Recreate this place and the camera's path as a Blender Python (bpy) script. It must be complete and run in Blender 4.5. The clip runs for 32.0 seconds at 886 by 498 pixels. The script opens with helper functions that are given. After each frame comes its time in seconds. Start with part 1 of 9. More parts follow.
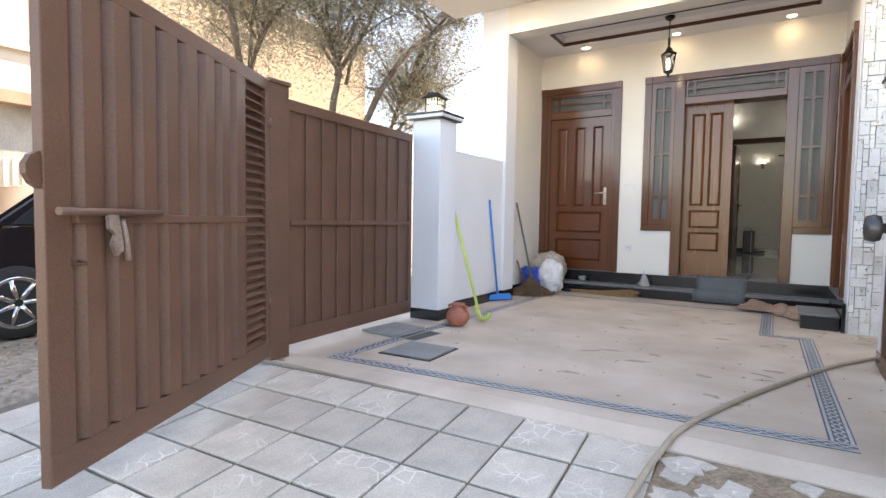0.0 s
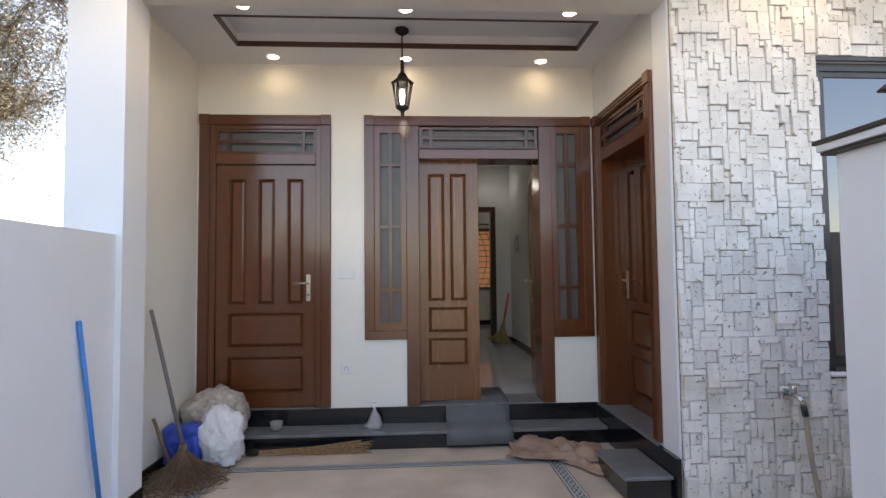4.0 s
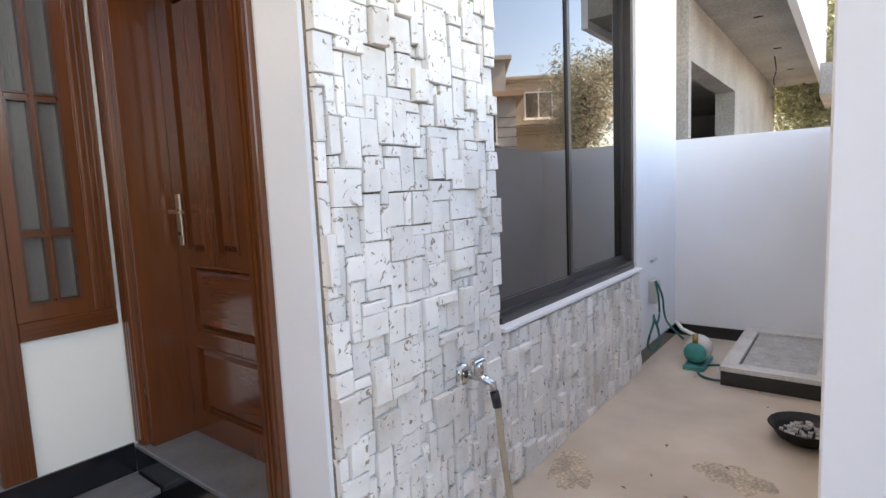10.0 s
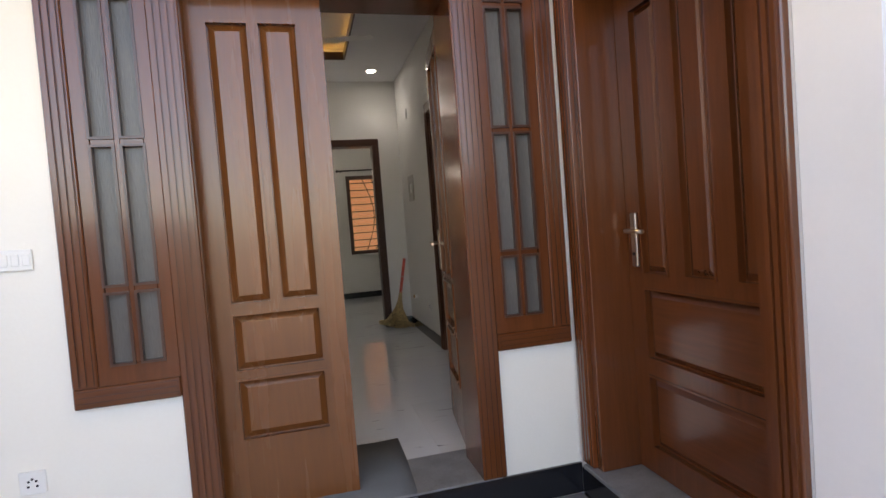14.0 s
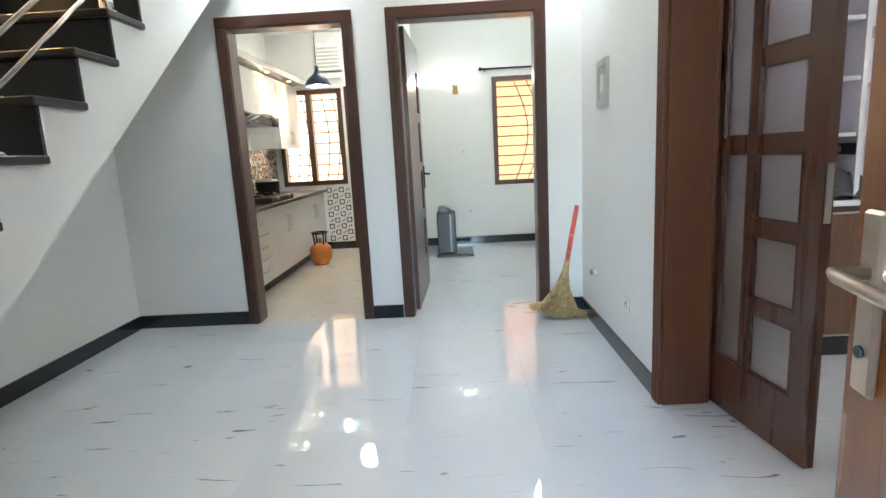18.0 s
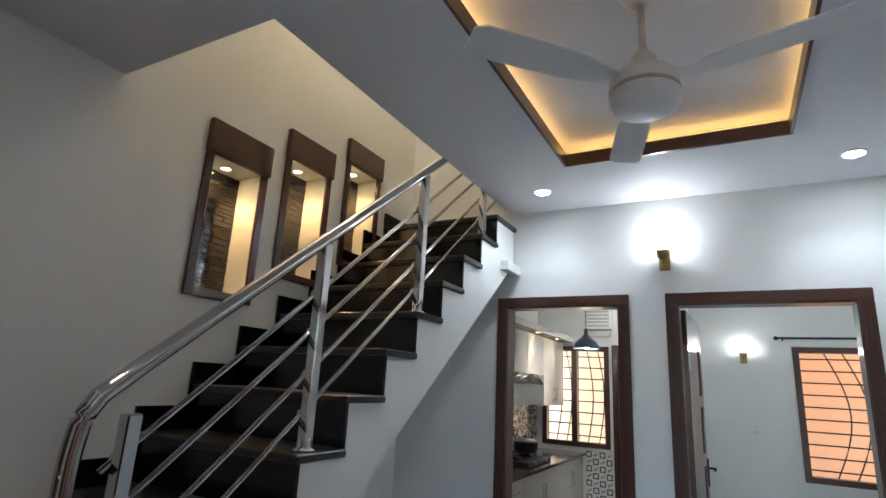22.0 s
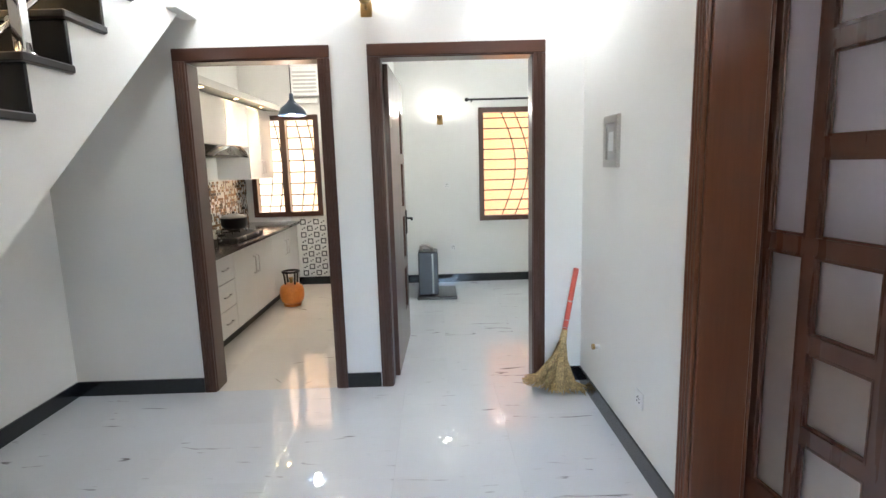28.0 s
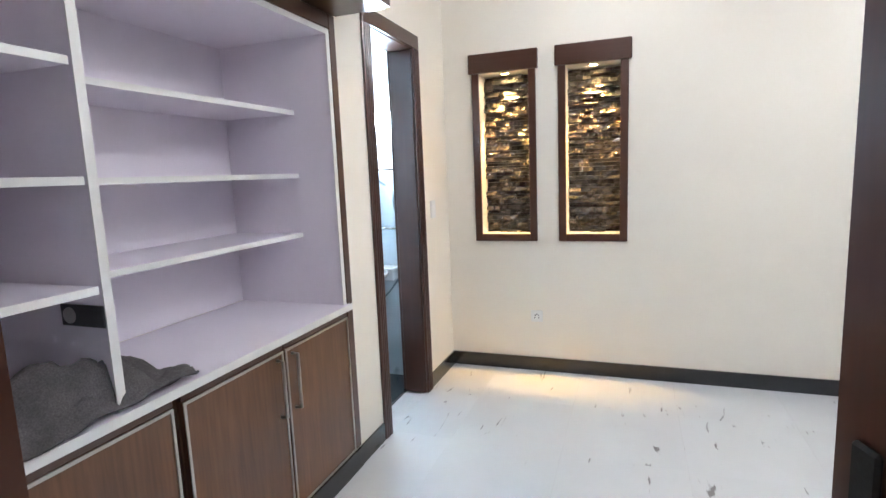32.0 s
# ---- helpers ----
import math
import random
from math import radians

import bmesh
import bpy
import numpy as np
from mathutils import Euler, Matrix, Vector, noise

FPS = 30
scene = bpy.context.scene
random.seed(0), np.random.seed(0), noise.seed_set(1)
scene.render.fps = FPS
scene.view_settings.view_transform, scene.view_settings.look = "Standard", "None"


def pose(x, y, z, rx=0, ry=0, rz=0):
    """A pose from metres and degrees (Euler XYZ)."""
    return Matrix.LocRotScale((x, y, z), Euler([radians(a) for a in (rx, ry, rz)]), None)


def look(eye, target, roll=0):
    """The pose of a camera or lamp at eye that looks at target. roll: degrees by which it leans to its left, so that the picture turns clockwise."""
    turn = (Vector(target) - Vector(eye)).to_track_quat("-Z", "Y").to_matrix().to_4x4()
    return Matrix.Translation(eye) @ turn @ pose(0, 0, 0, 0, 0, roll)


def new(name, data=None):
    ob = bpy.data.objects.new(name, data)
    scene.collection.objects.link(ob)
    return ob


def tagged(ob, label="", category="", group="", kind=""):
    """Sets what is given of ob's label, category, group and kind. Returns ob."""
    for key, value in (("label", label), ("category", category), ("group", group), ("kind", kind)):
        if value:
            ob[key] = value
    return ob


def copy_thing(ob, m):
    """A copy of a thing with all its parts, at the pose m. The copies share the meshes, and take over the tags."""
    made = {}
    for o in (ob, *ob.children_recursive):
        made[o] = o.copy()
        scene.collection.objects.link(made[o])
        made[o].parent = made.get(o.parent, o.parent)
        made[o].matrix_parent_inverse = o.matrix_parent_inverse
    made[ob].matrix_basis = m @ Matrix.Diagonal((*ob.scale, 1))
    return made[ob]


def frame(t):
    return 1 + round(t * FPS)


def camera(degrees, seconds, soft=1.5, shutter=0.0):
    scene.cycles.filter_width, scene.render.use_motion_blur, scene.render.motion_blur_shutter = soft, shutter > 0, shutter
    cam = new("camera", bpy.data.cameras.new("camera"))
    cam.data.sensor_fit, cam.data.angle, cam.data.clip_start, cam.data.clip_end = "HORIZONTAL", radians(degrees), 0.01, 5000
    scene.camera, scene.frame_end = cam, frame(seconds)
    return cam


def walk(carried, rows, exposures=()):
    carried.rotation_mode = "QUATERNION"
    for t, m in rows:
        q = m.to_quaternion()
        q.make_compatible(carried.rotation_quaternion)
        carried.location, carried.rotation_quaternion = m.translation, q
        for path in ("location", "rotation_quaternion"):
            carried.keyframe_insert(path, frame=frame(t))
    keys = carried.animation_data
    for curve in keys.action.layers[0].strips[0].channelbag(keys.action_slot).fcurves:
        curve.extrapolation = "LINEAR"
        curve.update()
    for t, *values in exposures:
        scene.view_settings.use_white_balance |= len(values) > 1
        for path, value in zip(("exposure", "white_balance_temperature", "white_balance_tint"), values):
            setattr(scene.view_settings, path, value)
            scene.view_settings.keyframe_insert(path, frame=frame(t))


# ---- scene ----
cam = camera(79.9, 32.0)

PATH = [
    (0, (2.889, -7.13, 0.936), (1.825, -5.44, 0.826), 0.9),
    (0.5, (2.554, -6.847, 1.006), (1.796, -4.998, 0.917), 1.2),
    (1, (2.342, -6.539, 1.042), (1.747, -4.632, 0.958), -1.4),
    (1.5, (2.174, -6.162, 1.091), (1.679, -4.226, 1.011), -1.9),
    (2, (2.043, -5.797, 1.155), (1.741, -3.822, 1.065), -0.4),
    (2.5, (1.945, -5.407, 1.22), (1.793, -3.414, 1.152), -1.6),
    (3, (1.937, -5.023, 1.269), (1.805, -3.028, 1.22), -1.5),
    (3.5, (1.877, -4.688, 1.342), (1.88, -2.688, 1.32), -0.5),
    (4, (1.813, -4.554, 1.384), (1.929, -2.56, 1.483), -0.6),
    (4.5, (1.728, -4.552, 1.37), (1.879, -2.595, 1.757), -0.9),
    (6.5, (1.913, -4.508, 1.375), (2.228, -2.651, 2.047), -2.0),
    (7, (1.93, -4.361, 1.369), (2.34, -2.451, 1.8), -2.4),
    (7.5, (2.016, -4.111, 1.364), (2.426, -2.159, 1.516), -2.2),
    (8, (2.054, -3.854, 1.331), (2.439, -1.892, 1.305), -1.2),
    (8.5, (2.088, -3.5, 1.332), (2.649, -1.581, 1.257), -1.6),
    (9, (2.217, -3.161, 1.346), (3.12, -1.379, 1.241), -2.9),
    (9.5, (2.347, -2.828, 1.345), (3.612, -1.286, 1.198), -2.9),
    (10, (2.456, -2.591, 1.362), (4.026, -1.371, 1.147), -2.5),
    (10.5, (2.56, -2.505, 1.373), (4.25, -1.458, 1.152), -2.6),
    (11, (2.58, -2.475, 1.418), (4.333, -1.513, 1.381), -2.5),
    (11.5, (2.539, -2.462, 1.477), (4.301, -1.536, 1.672), -2.3),
    (12, (2.494, -2.445, 1.511), (4.17, -1.41, 1.855), -2.6),
    (12.5, (2.443, -2.407, 1.525), (3.916, -1.109, 1.905), -3.0),
    (13, (2.402, -2.333, 1.472), (3.507, -0.701, 1.808), -4.0),
    (13.5, (2.29, -2.221, 1.483), (3.05, -0.372, 1.542), -4.0),
    (14, (2.262, -2.185, 1.4), (2.76, -0.25, 1.32), -4.4),
    (14.5, (2.26, -2.03, 1.35), (2.55, -0.066, 1.14), -4.3),
    (16.5, (2.511, -0.723, 1.345), (2.656, 1.245, 1.014), -2.7),
    (17, (2.54, -0.29, 1.358), (2.68, 1.677, 1.023), -2.5),
    (17.5, (2.535, 0.008, 1.395), (2.677, 1.973, 1.055), -2.7),
    (18, (2.515, 0.164, 1.483), (2.452, 2.13, 1.131), -3.05),
    (18.5, (2.47, 0.22, 1.61), (1.945, 2.107, 1.21), -4.1),
    (19, (2.392, 0.247, 1.686), (1.469, 1.982, 1.313), -2.6),
    (19.5, (2.397, 0.261, 1.735), (1.159, 1.803, 1.441), -1.8),
    (20, (2.387, 0.249, 1.755), (0.965, 1.649, 1.621), -0.8),
    (20.5, (2.397, 0.245, 1.789), (0.943, 1.617, 1.836), 0.0),
    (21, (2.413, 0.243, 1.814), (1.11, 1.737, 2.075), 0.9),
    (21.5, (2.418, 0.248, 1.823), (1.296, 1.864, 2.183), 2.2),
    (22, (2.438, 0.26, 1.835), (1.505, 1.959, 2.328), 3.1),
    (22.5, (2.444, 0.257, 1.85), (1.718, 2.011, 2.479), 3.6),
    (23, (2.441, 0.242, 1.869), (1.904, 2.009, 2.639), 2.8),
    (23.5, (2.436, 0.251, 1.877), (2.104, 2.049, 2.687), -0.1),
    (24, (2.505, 0.298, 1.88), (2.36, 2.186, 2.525), -2.6),
    (24.5, (2.51, 0.361, 1.823), (2.505, 2.33, 2.171), -4.1),
    (25, (2.548, 0.377, 1.81), (2.565, 2.375, 1.888), -4.0),
    (25.5, (2.547, 0.359, 1.847), (2.577, 2.356, 1.739), -2.6),
    (27.5, (2.496, 0.526, 1.74), (2.498, 2.486, 1.343), -2.0),
    (28, (2.467, 0.62, 1.755), (2.492, 2.595, 1.439), -1.6),
    (28.5, (2.474, 0.754, 1.719), (2.935, 2.678, 1.423), 2.5),
    (29, (2.481, 0.914, 1.704), (3.5, 2.617, 1.451), 2.9),
    (29.5, (2.571, 1.105, 1.701), (3.949, 2.537, 1.474), -0.5),
    (30, (2.758, 1.278, 1.678), (4.408, 2.37, 1.389), -0.4),
    (30.5, (2.975, 1.408, 1.681), (4.799, 2.172, 1.38), -0.8),
    (31, (3.244, 1.502, 1.696), (5.113, 2.146, 1.395), -2.0),
    (31.5, (3.463, 1.603, 1.716), (5.331, 2.245, 1.402), -2.2),
    (32, (3.625, 1.705, 1.735), (5.487, 2.378, 1.455), -2.3),
]
walk(cam, [(t, look(eye, target, roll)) for t, eye, target, roll in PATH],
     [(0, 2.45, 8000, 14), (2, 2.3, 7700, 11), (3, 2.1, 7400, 12), (4, 1.95, 7500, 15), (6.5, 1.1, 8400, 14), (7, 1.1, 8600, 16), (8, 2.3, 7900, 16), (9, 2.65, 8000, 17), (10, 2.6, 8000, 15), (11, 2.35, 8100, 16), (12, 1.6, 7900, 16), (13, 2.22, 7900, 15), (14, 2.68, 7900, 18), (14.5, 2.7, 7800, 16), (16.5, 3.9, 6500, -2), (17, 4.45, 6500, -2), (17.5, 4.3, 5900, -12), (18, 5.15, 6200, 6), (19, 5.2, 6300, 13), (20, 4.75, 6200, 13), (21, 4.05, 6050, 11), (22, 4.02, 5750, 9), (24, 4.38, 5750, 9), (25, 4.35, 5950, 10), (28, 5.05, 6400, 12), (28.5, 4.9, 6400, 12), (29, 4.45, 6450, 12), (29.5, 4.65, 6400, 12), (30, 4.95, 6220, 11), (31, 5.33, 6180, 12), (32, 5.17, 6080, 12)])

# ---- world, sun, large lights ----
world = bpy.data.worlds.new("sky")
scene.world = world
world.use_nodes = True
wn = world.node_tree
sky = wn.nodes.new("ShaderNodeTexSky")
sky.sky_type = "NISHITA"
sky.sun_disc = False
sky.sun_elevation = radians(46)
sky.sun_rotation = radians(23)
sky.dust_density = 1.2
wn.links.new(sky.outputs[0], wn.nodes["Background"].inputs[0])
wn.nodes["Background"].inputs[1].default_value = 0.15
sun_data = bpy.data.lights.new("sun", "SUN")
sun_data.energy = 4.2
sun_data.angle = radians(0.6)
sun_data.color = (1.0, 0.93, 0.82)
sun = new("sun", sun_data)
# the sun stands behind the house, to its right
sun.matrix_world = look((6, 14, 16), (0, 0, 0))


# ---- materials ----
def rgb(c):
    return (c[0], c[1], c[2], 1.0)


def surface(name, col, rough=0.6, var=0.12, scale=6.0, bump=0.15, fine=90.0, metal=0.0, coat=0.0, tint=None, stretch=(1, 1, 1), spec=0.5, each=0.0, blotch=0.0):
    """A node material: colour varied at two scales, with a fine bump; each: variation from object to object."""
    m = bpy.data.materials.new(name)
    m.use_nodes = True
    t = m.node_tree
    n, l = t.nodes, t.links
    b = n["Principled BSDF"]
    tc = n.new("ShaderNodeTexCoord")
    mp = n.new("ShaderNodeMapping")
    mp.inputs["Scale"].default_value = stretch
    l.new(tc.outputs["Object"], mp.inputs["Vector"])
    big = n.new("ShaderNodeTexNoise")
    big.inputs["Scale"].default_value = scale
    big.inputs["Detail"].default_value = 5
    l.new(mp.outputs[0], big.inputs["Vector"])
    small = n.new("ShaderNodeTexNoise")
    small.inputs["Scale"].default_value = fine
    small.inputs["Detail"].default_value = 3
    l.new(mp.outputs[0], small.inputs["Vector"])
    lo = tuple(max(0.0, c * (1 - var)) for c in col)
    hi = tuple(min(1.0, c * (1 + var)) for c in col) if tint is None else tint
    ramp = n.new("ShaderNodeValToRGB")
    ramp.color_ramp.elements[0].position, ramp.color_ramp.elements[1].position = 0.32, 0.68
    ramp.color_ramp.elements[0].color, ramp.color_ramp.elements[1].color = rgb(lo), rgb(hi)
    l.new(big.outputs["Fac"], ramp.inputs[0])
    grain = n.new("ShaderNodeMix")
    grain.data_type, grain.blend_type = "RGBA", "OVERLAY"
    grain.inputs["Factor"].default_value = min(1.0, 0.35 + var)
    l.new(ramp.outputs[0], grain.inputs["A"])
    gr = n.new("ShaderNodeMapRange")
    gr.inputs["From Min"].default_value, gr.inputs["From Max"].default_value = 0.3, 0.7
    gr.inputs["To Min"].default_value, gr.inputs["To Max"].default_value = 0.5 - var, 0.5 + var
    l.new(small.outputs["Fac"], gr.inputs["Value"])
    l.new(gr.outputs[0], grain.inputs["B"])
    out = grain.outputs["Result"]
    if each:
        info = n.new("ShaderNodeObjectInfo")
        mr = n.new("ShaderNodeMapRange")
        mr.inputs["To Min"].default_value, mr.inputs["To Max"].default_value = 1 - each, 1 + each
        l.new(info.outputs["Random"], mr.inputs["Value"])
        hs = n.new("ShaderNodeHueSaturation")
        l.new(mr.outputs[0], hs.inputs["Value"])
        l.new(out, hs.inputs["Color"])
        out = hs.outputs[0]
    if blotch:
        bn = n.new("ShaderNodeTexNoise")
        bn.inputs["Scale"].default_value = 0.9
        bn.inputs["Detail"].default_value = 6
        bn.inputs["Roughness"].default_value = 0.62
        l.new(tc.outputs["Object"], bn.inputs["Vector"])
        br = n.new("ShaderNodeMapRange")
        br.inputs["From Min"].default_value, br.inputs["From Max"].default_value = 0.52, 0.72
        br.inputs["To Min"].default_value, br.inputs["To Max"].default_value = 0.0, blotch
        l.new(bn.outputs["Fac"], br.inputs["Value"])
        bm_ = n.new("ShaderNodeMix")
        bm_.data_type = "RGBA"
        bm_.inputs["B"].default_value = rgb(tuple(c * 0.45 for c in col))
        l.new(br.outputs[0], bm_.inputs["Factor"])
        l.new(out, bm_.inputs["A"])
        out = bm_.outputs["Result"]
    l.new(out, b.inputs["Base Color"])
    rr = n.new("ShaderNodeMapRange")
    rr.inputs["To Min"].default_value, rr.inputs["To Max"].default_value = rough * 0.8, min(1.0, rough * 1.25)
    l.new(big.outputs["Fac"], rr.inputs["Value"])
    l.new(rr.outputs[0], b.inputs["Roughness"])
    b.inputs["Metallic"].default_value = metal
    b.inputs["Coat Weight"].default_value = coat
    b.inputs["Coat Roughness"].default_value = 0.12
    b.inputs["Specular IOR Level"].default_value = spec
    if bump:
        bp = n.new("ShaderNodeBump")
        bp.inputs["Strength"].default_value = bump
        bp.inputs["Distance"].default_value = 0.004
        l.new(small.outputs["Fac"], bp.inputs["Height"])
        l.new(bp.outputs[0], b.inputs["Normal"])
    return m


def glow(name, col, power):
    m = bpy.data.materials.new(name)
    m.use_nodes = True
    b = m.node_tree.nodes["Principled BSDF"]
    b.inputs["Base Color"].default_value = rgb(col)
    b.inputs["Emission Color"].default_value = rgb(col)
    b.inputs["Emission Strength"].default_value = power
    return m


def clear(name, col, rough=0.0, alpha=1.0):
    """Glass for panes: part clear, part tinted, with its own gloss."""
    m = bpy.data.materials.new(name)
    m.use_nodes = True
    t = m.node_tree
    b = t.nodes["Principled BSDF"]
    b.inputs["Base Color"].default_value = rgb(col)
    b.inputs["Roughness"].default_value = rough
    b.inputs["Transmission Weight"].default_value = alpha
    b.inputs["IOR"].default_value = 1.45
    return m


def wood(name, col, rough=0.3, coat=0.5, along=2, dark=0.09):
    """Stained, polished timber; the grain runs along one axis."""
    st = [14.0, 14.0, 14.0]
    st[along] = 0.9
    return surface(name, col, rough, var=dark, scale=1.2, bump=0.03, fine=6.0, coat=coat, stretch=tuple(st))


def veined(name, col, vein, rough, scale=3.0, width=0.008, amount=0.6, slant=2.1, coat=0.0):
    """Polished stone or tile with thin, short, broken veins."""
    m = bpy.data.materials.new(name)
    m.use_nodes = True
    t = m.node_tree
    n, l = t.nodes, t.links
    b = n["Principled BSDF"]
    co = n.new("ShaderNodeTexCoord")
    info = n.new("ShaderNodeObjectInfo")
    tc = n.new("ShaderNodeVectorMath")
    tc.operation = "MULTIPLY_ADD"
    tc.inputs[1].default_value = (37.0, 19.0, 53.0)
    l.new(info.outputs["Random"], tc.inputs[0])
    l.new(co.outputs["Object"], tc.inputs[2])
    a = n.new("ShaderNodeTexNoise")
    a.inputs["Scale"].default_value, a.inputs["Detail"].default_value, a.inputs["Distortion"].default_value = scale, 1.0, 0.25
    l.new(tc.outputs[0], a.inputs["Vector"])
    d = n.new("ShaderNodeMath")
    d.operation = "SUBTRACT"
    d.inputs[1].default_value = 0.5
    l.new(a.outputs["Fac"], d.inputs[0])
    ab = n.new("ShaderNodeMath")
    ab.operation = "ABSOLUTE"
    l.new(d.outputs[0], ab.inputs[0])
    lr = n.new("ShaderNodeMapRange")
    lr.inputs["From Min"].default_value, lr.inputs["From Max"].default_value = width * 0.3, width
    lr.inputs["To Min"].default_value, lr.inputs["To Max"].default_value = 1.0, 0.0
    l.new(ab.outputs[0], lr.inputs["Value"])
    k = n.new("ShaderNodeTexNoise")
    k.inputs["Scale"].default_value, k.inputs["Detail"].default_value = scale * slant, 1.0
    mv = n.new("ShaderNodeMapping")
    mv.inputs["Location"].default_value = (7.3, 2.1, 4.4)
    l.new(tc.outputs[0], mv.inputs["Vector"])
    l.new(mv.outputs[0], k.inputs["Vector"])
    kr = n.new("ShaderNodeMapRange")
    kr.inputs["From Min"].default_value, kr.inputs["From Max"].default_value = amount, amount + 0.06
    l.new(k.outputs["Fac"], kr.inputs["Value"])
    mu = n.new("ShaderNodeMath")
    mu.operation = "MULTIPLY"
    l.new(lr.outputs[0], mu.inputs[0])
    l.new(kr.outputs[0], mu.inputs[1])
    cl = n.new("ShaderNodeTexNoise")
    cl.inputs["Scale"].default_value, cl.inputs["Detail"].default_value = 1.7, 6.0
    l.new(tc.outputs[0], cl.inputs["Vector"])
    cr = n.new("ShaderNodeValToRGB")
    cr.color_ramp.elements[0].position, cr.color_ramp.elements[1].position = 0.35, 0.7
    cr.color_ramp.elements[0].color = rgb(tuple(c * 0.9 for c in col))
    cr.color_ramp.elements[1].color = rgb(col)
    l.new(cl.outputs["Fac"], cr.inputs[0])
    mx = n.new("ShaderNodeMix")
    mx.data_type = "RGBA"
    mx.inputs["B"].default_value = rgb(vein)
    l.new(mu.outputs[0], mx.inputs["Factor"])
    l.new(cr.outputs[0], mx.inputs["A"])
    l.new(mx.outputs["Result"], b.inputs["Base Color"])
    b.inputs["Roughness"].default_value = rough
    b.inputs["Coat Weight"].default_value = coat
    b.inputs["Coat Roughness"].default_value = 0.03
    return m


def dashed(name, col, vein, rough):
    """Polished tile with short slanting smoky dashes, different on every tile."""
    m = bpy.data.materials.new(name)
    m.use_nodes = True
    t = m.node_tree
    n, l = t.nodes, t.links
    b = n["Principled BSDF"]
    co = n.new("ShaderNodeTexCoord")
    info = n.new("ShaderNodeObjectInfo")
    tc = n.new("ShaderNodeVectorMath")
    tc.operation = "MULTIPLY_ADD"
    tc.inputs[1].default_value = (37.0, 19.0, 53.0)
    l.new(info.outputs["Random"], tc.inputs[0])
    l.new(co.outputs["Object"], tc.inputs[2])
    mp = n.new("ShaderNodeMapping")
    mp.inputs["Rotation"].default_value = (0, 0, radians(28))
    mp.inputs["Scale"].default_value = (1.0, 5.5, 1.0)
    l.new(tc.outputs[0], mp.inputs["Vector"])
    a = n.new("ShaderNodeTexNoise")
    a.inputs["Scale"].default_value, a.inputs["Detail"].default_value, a.inputs["Distortion"].default_value = 3.4, 3.0, 1.1
    l.new(mp.outputs[0], a.inputs["Vector"])
    r = n.new("ShaderNodeMapRange")
    r.inputs["From Min"].default_value, r.inputs["From Max"].default_value = 0.665, 0.735
    l.new(a.outputs["Fac"], r.inputs["Value"])
    cl = n.new("ShaderNodeTexNoise")
    cl.inputs["Scale"].default_value, cl.inputs["Detail"].default_value = 1.7, 6.0
    l.new(tc.outputs[0], cl.inputs["Vector"])
    cr = n.new("ShaderNodeValToRGB")
    cr.color_ramp.elements[0].position, cr.color_ramp.elements[1].position = 0.35, 0.7
    cr.color_ramp.elements[0].color = rgb(tuple(c * 0.93 for c in col))
    cr.color_ramp.elements[1].color = rgb(col)
    l.new(cl.outputs["Fac"], cr.inputs[0])
    mx = n.new("ShaderNodeMix")
    mx.data_type = "RGBA"
    mx.inputs["B"].default_value = rgb(vein)
    l.new(r.outputs[0], mx.inputs["Factor"])
    l.new(cr.outputs[0], mx.inputs["A"])
    l.new(mx.outputs["Result"], b.inputs["Base Color"])
    b.inputs["Roughness"].default_value = rough
    b.inputs["Specular IOR Level"].default_value = 0.8
    return m


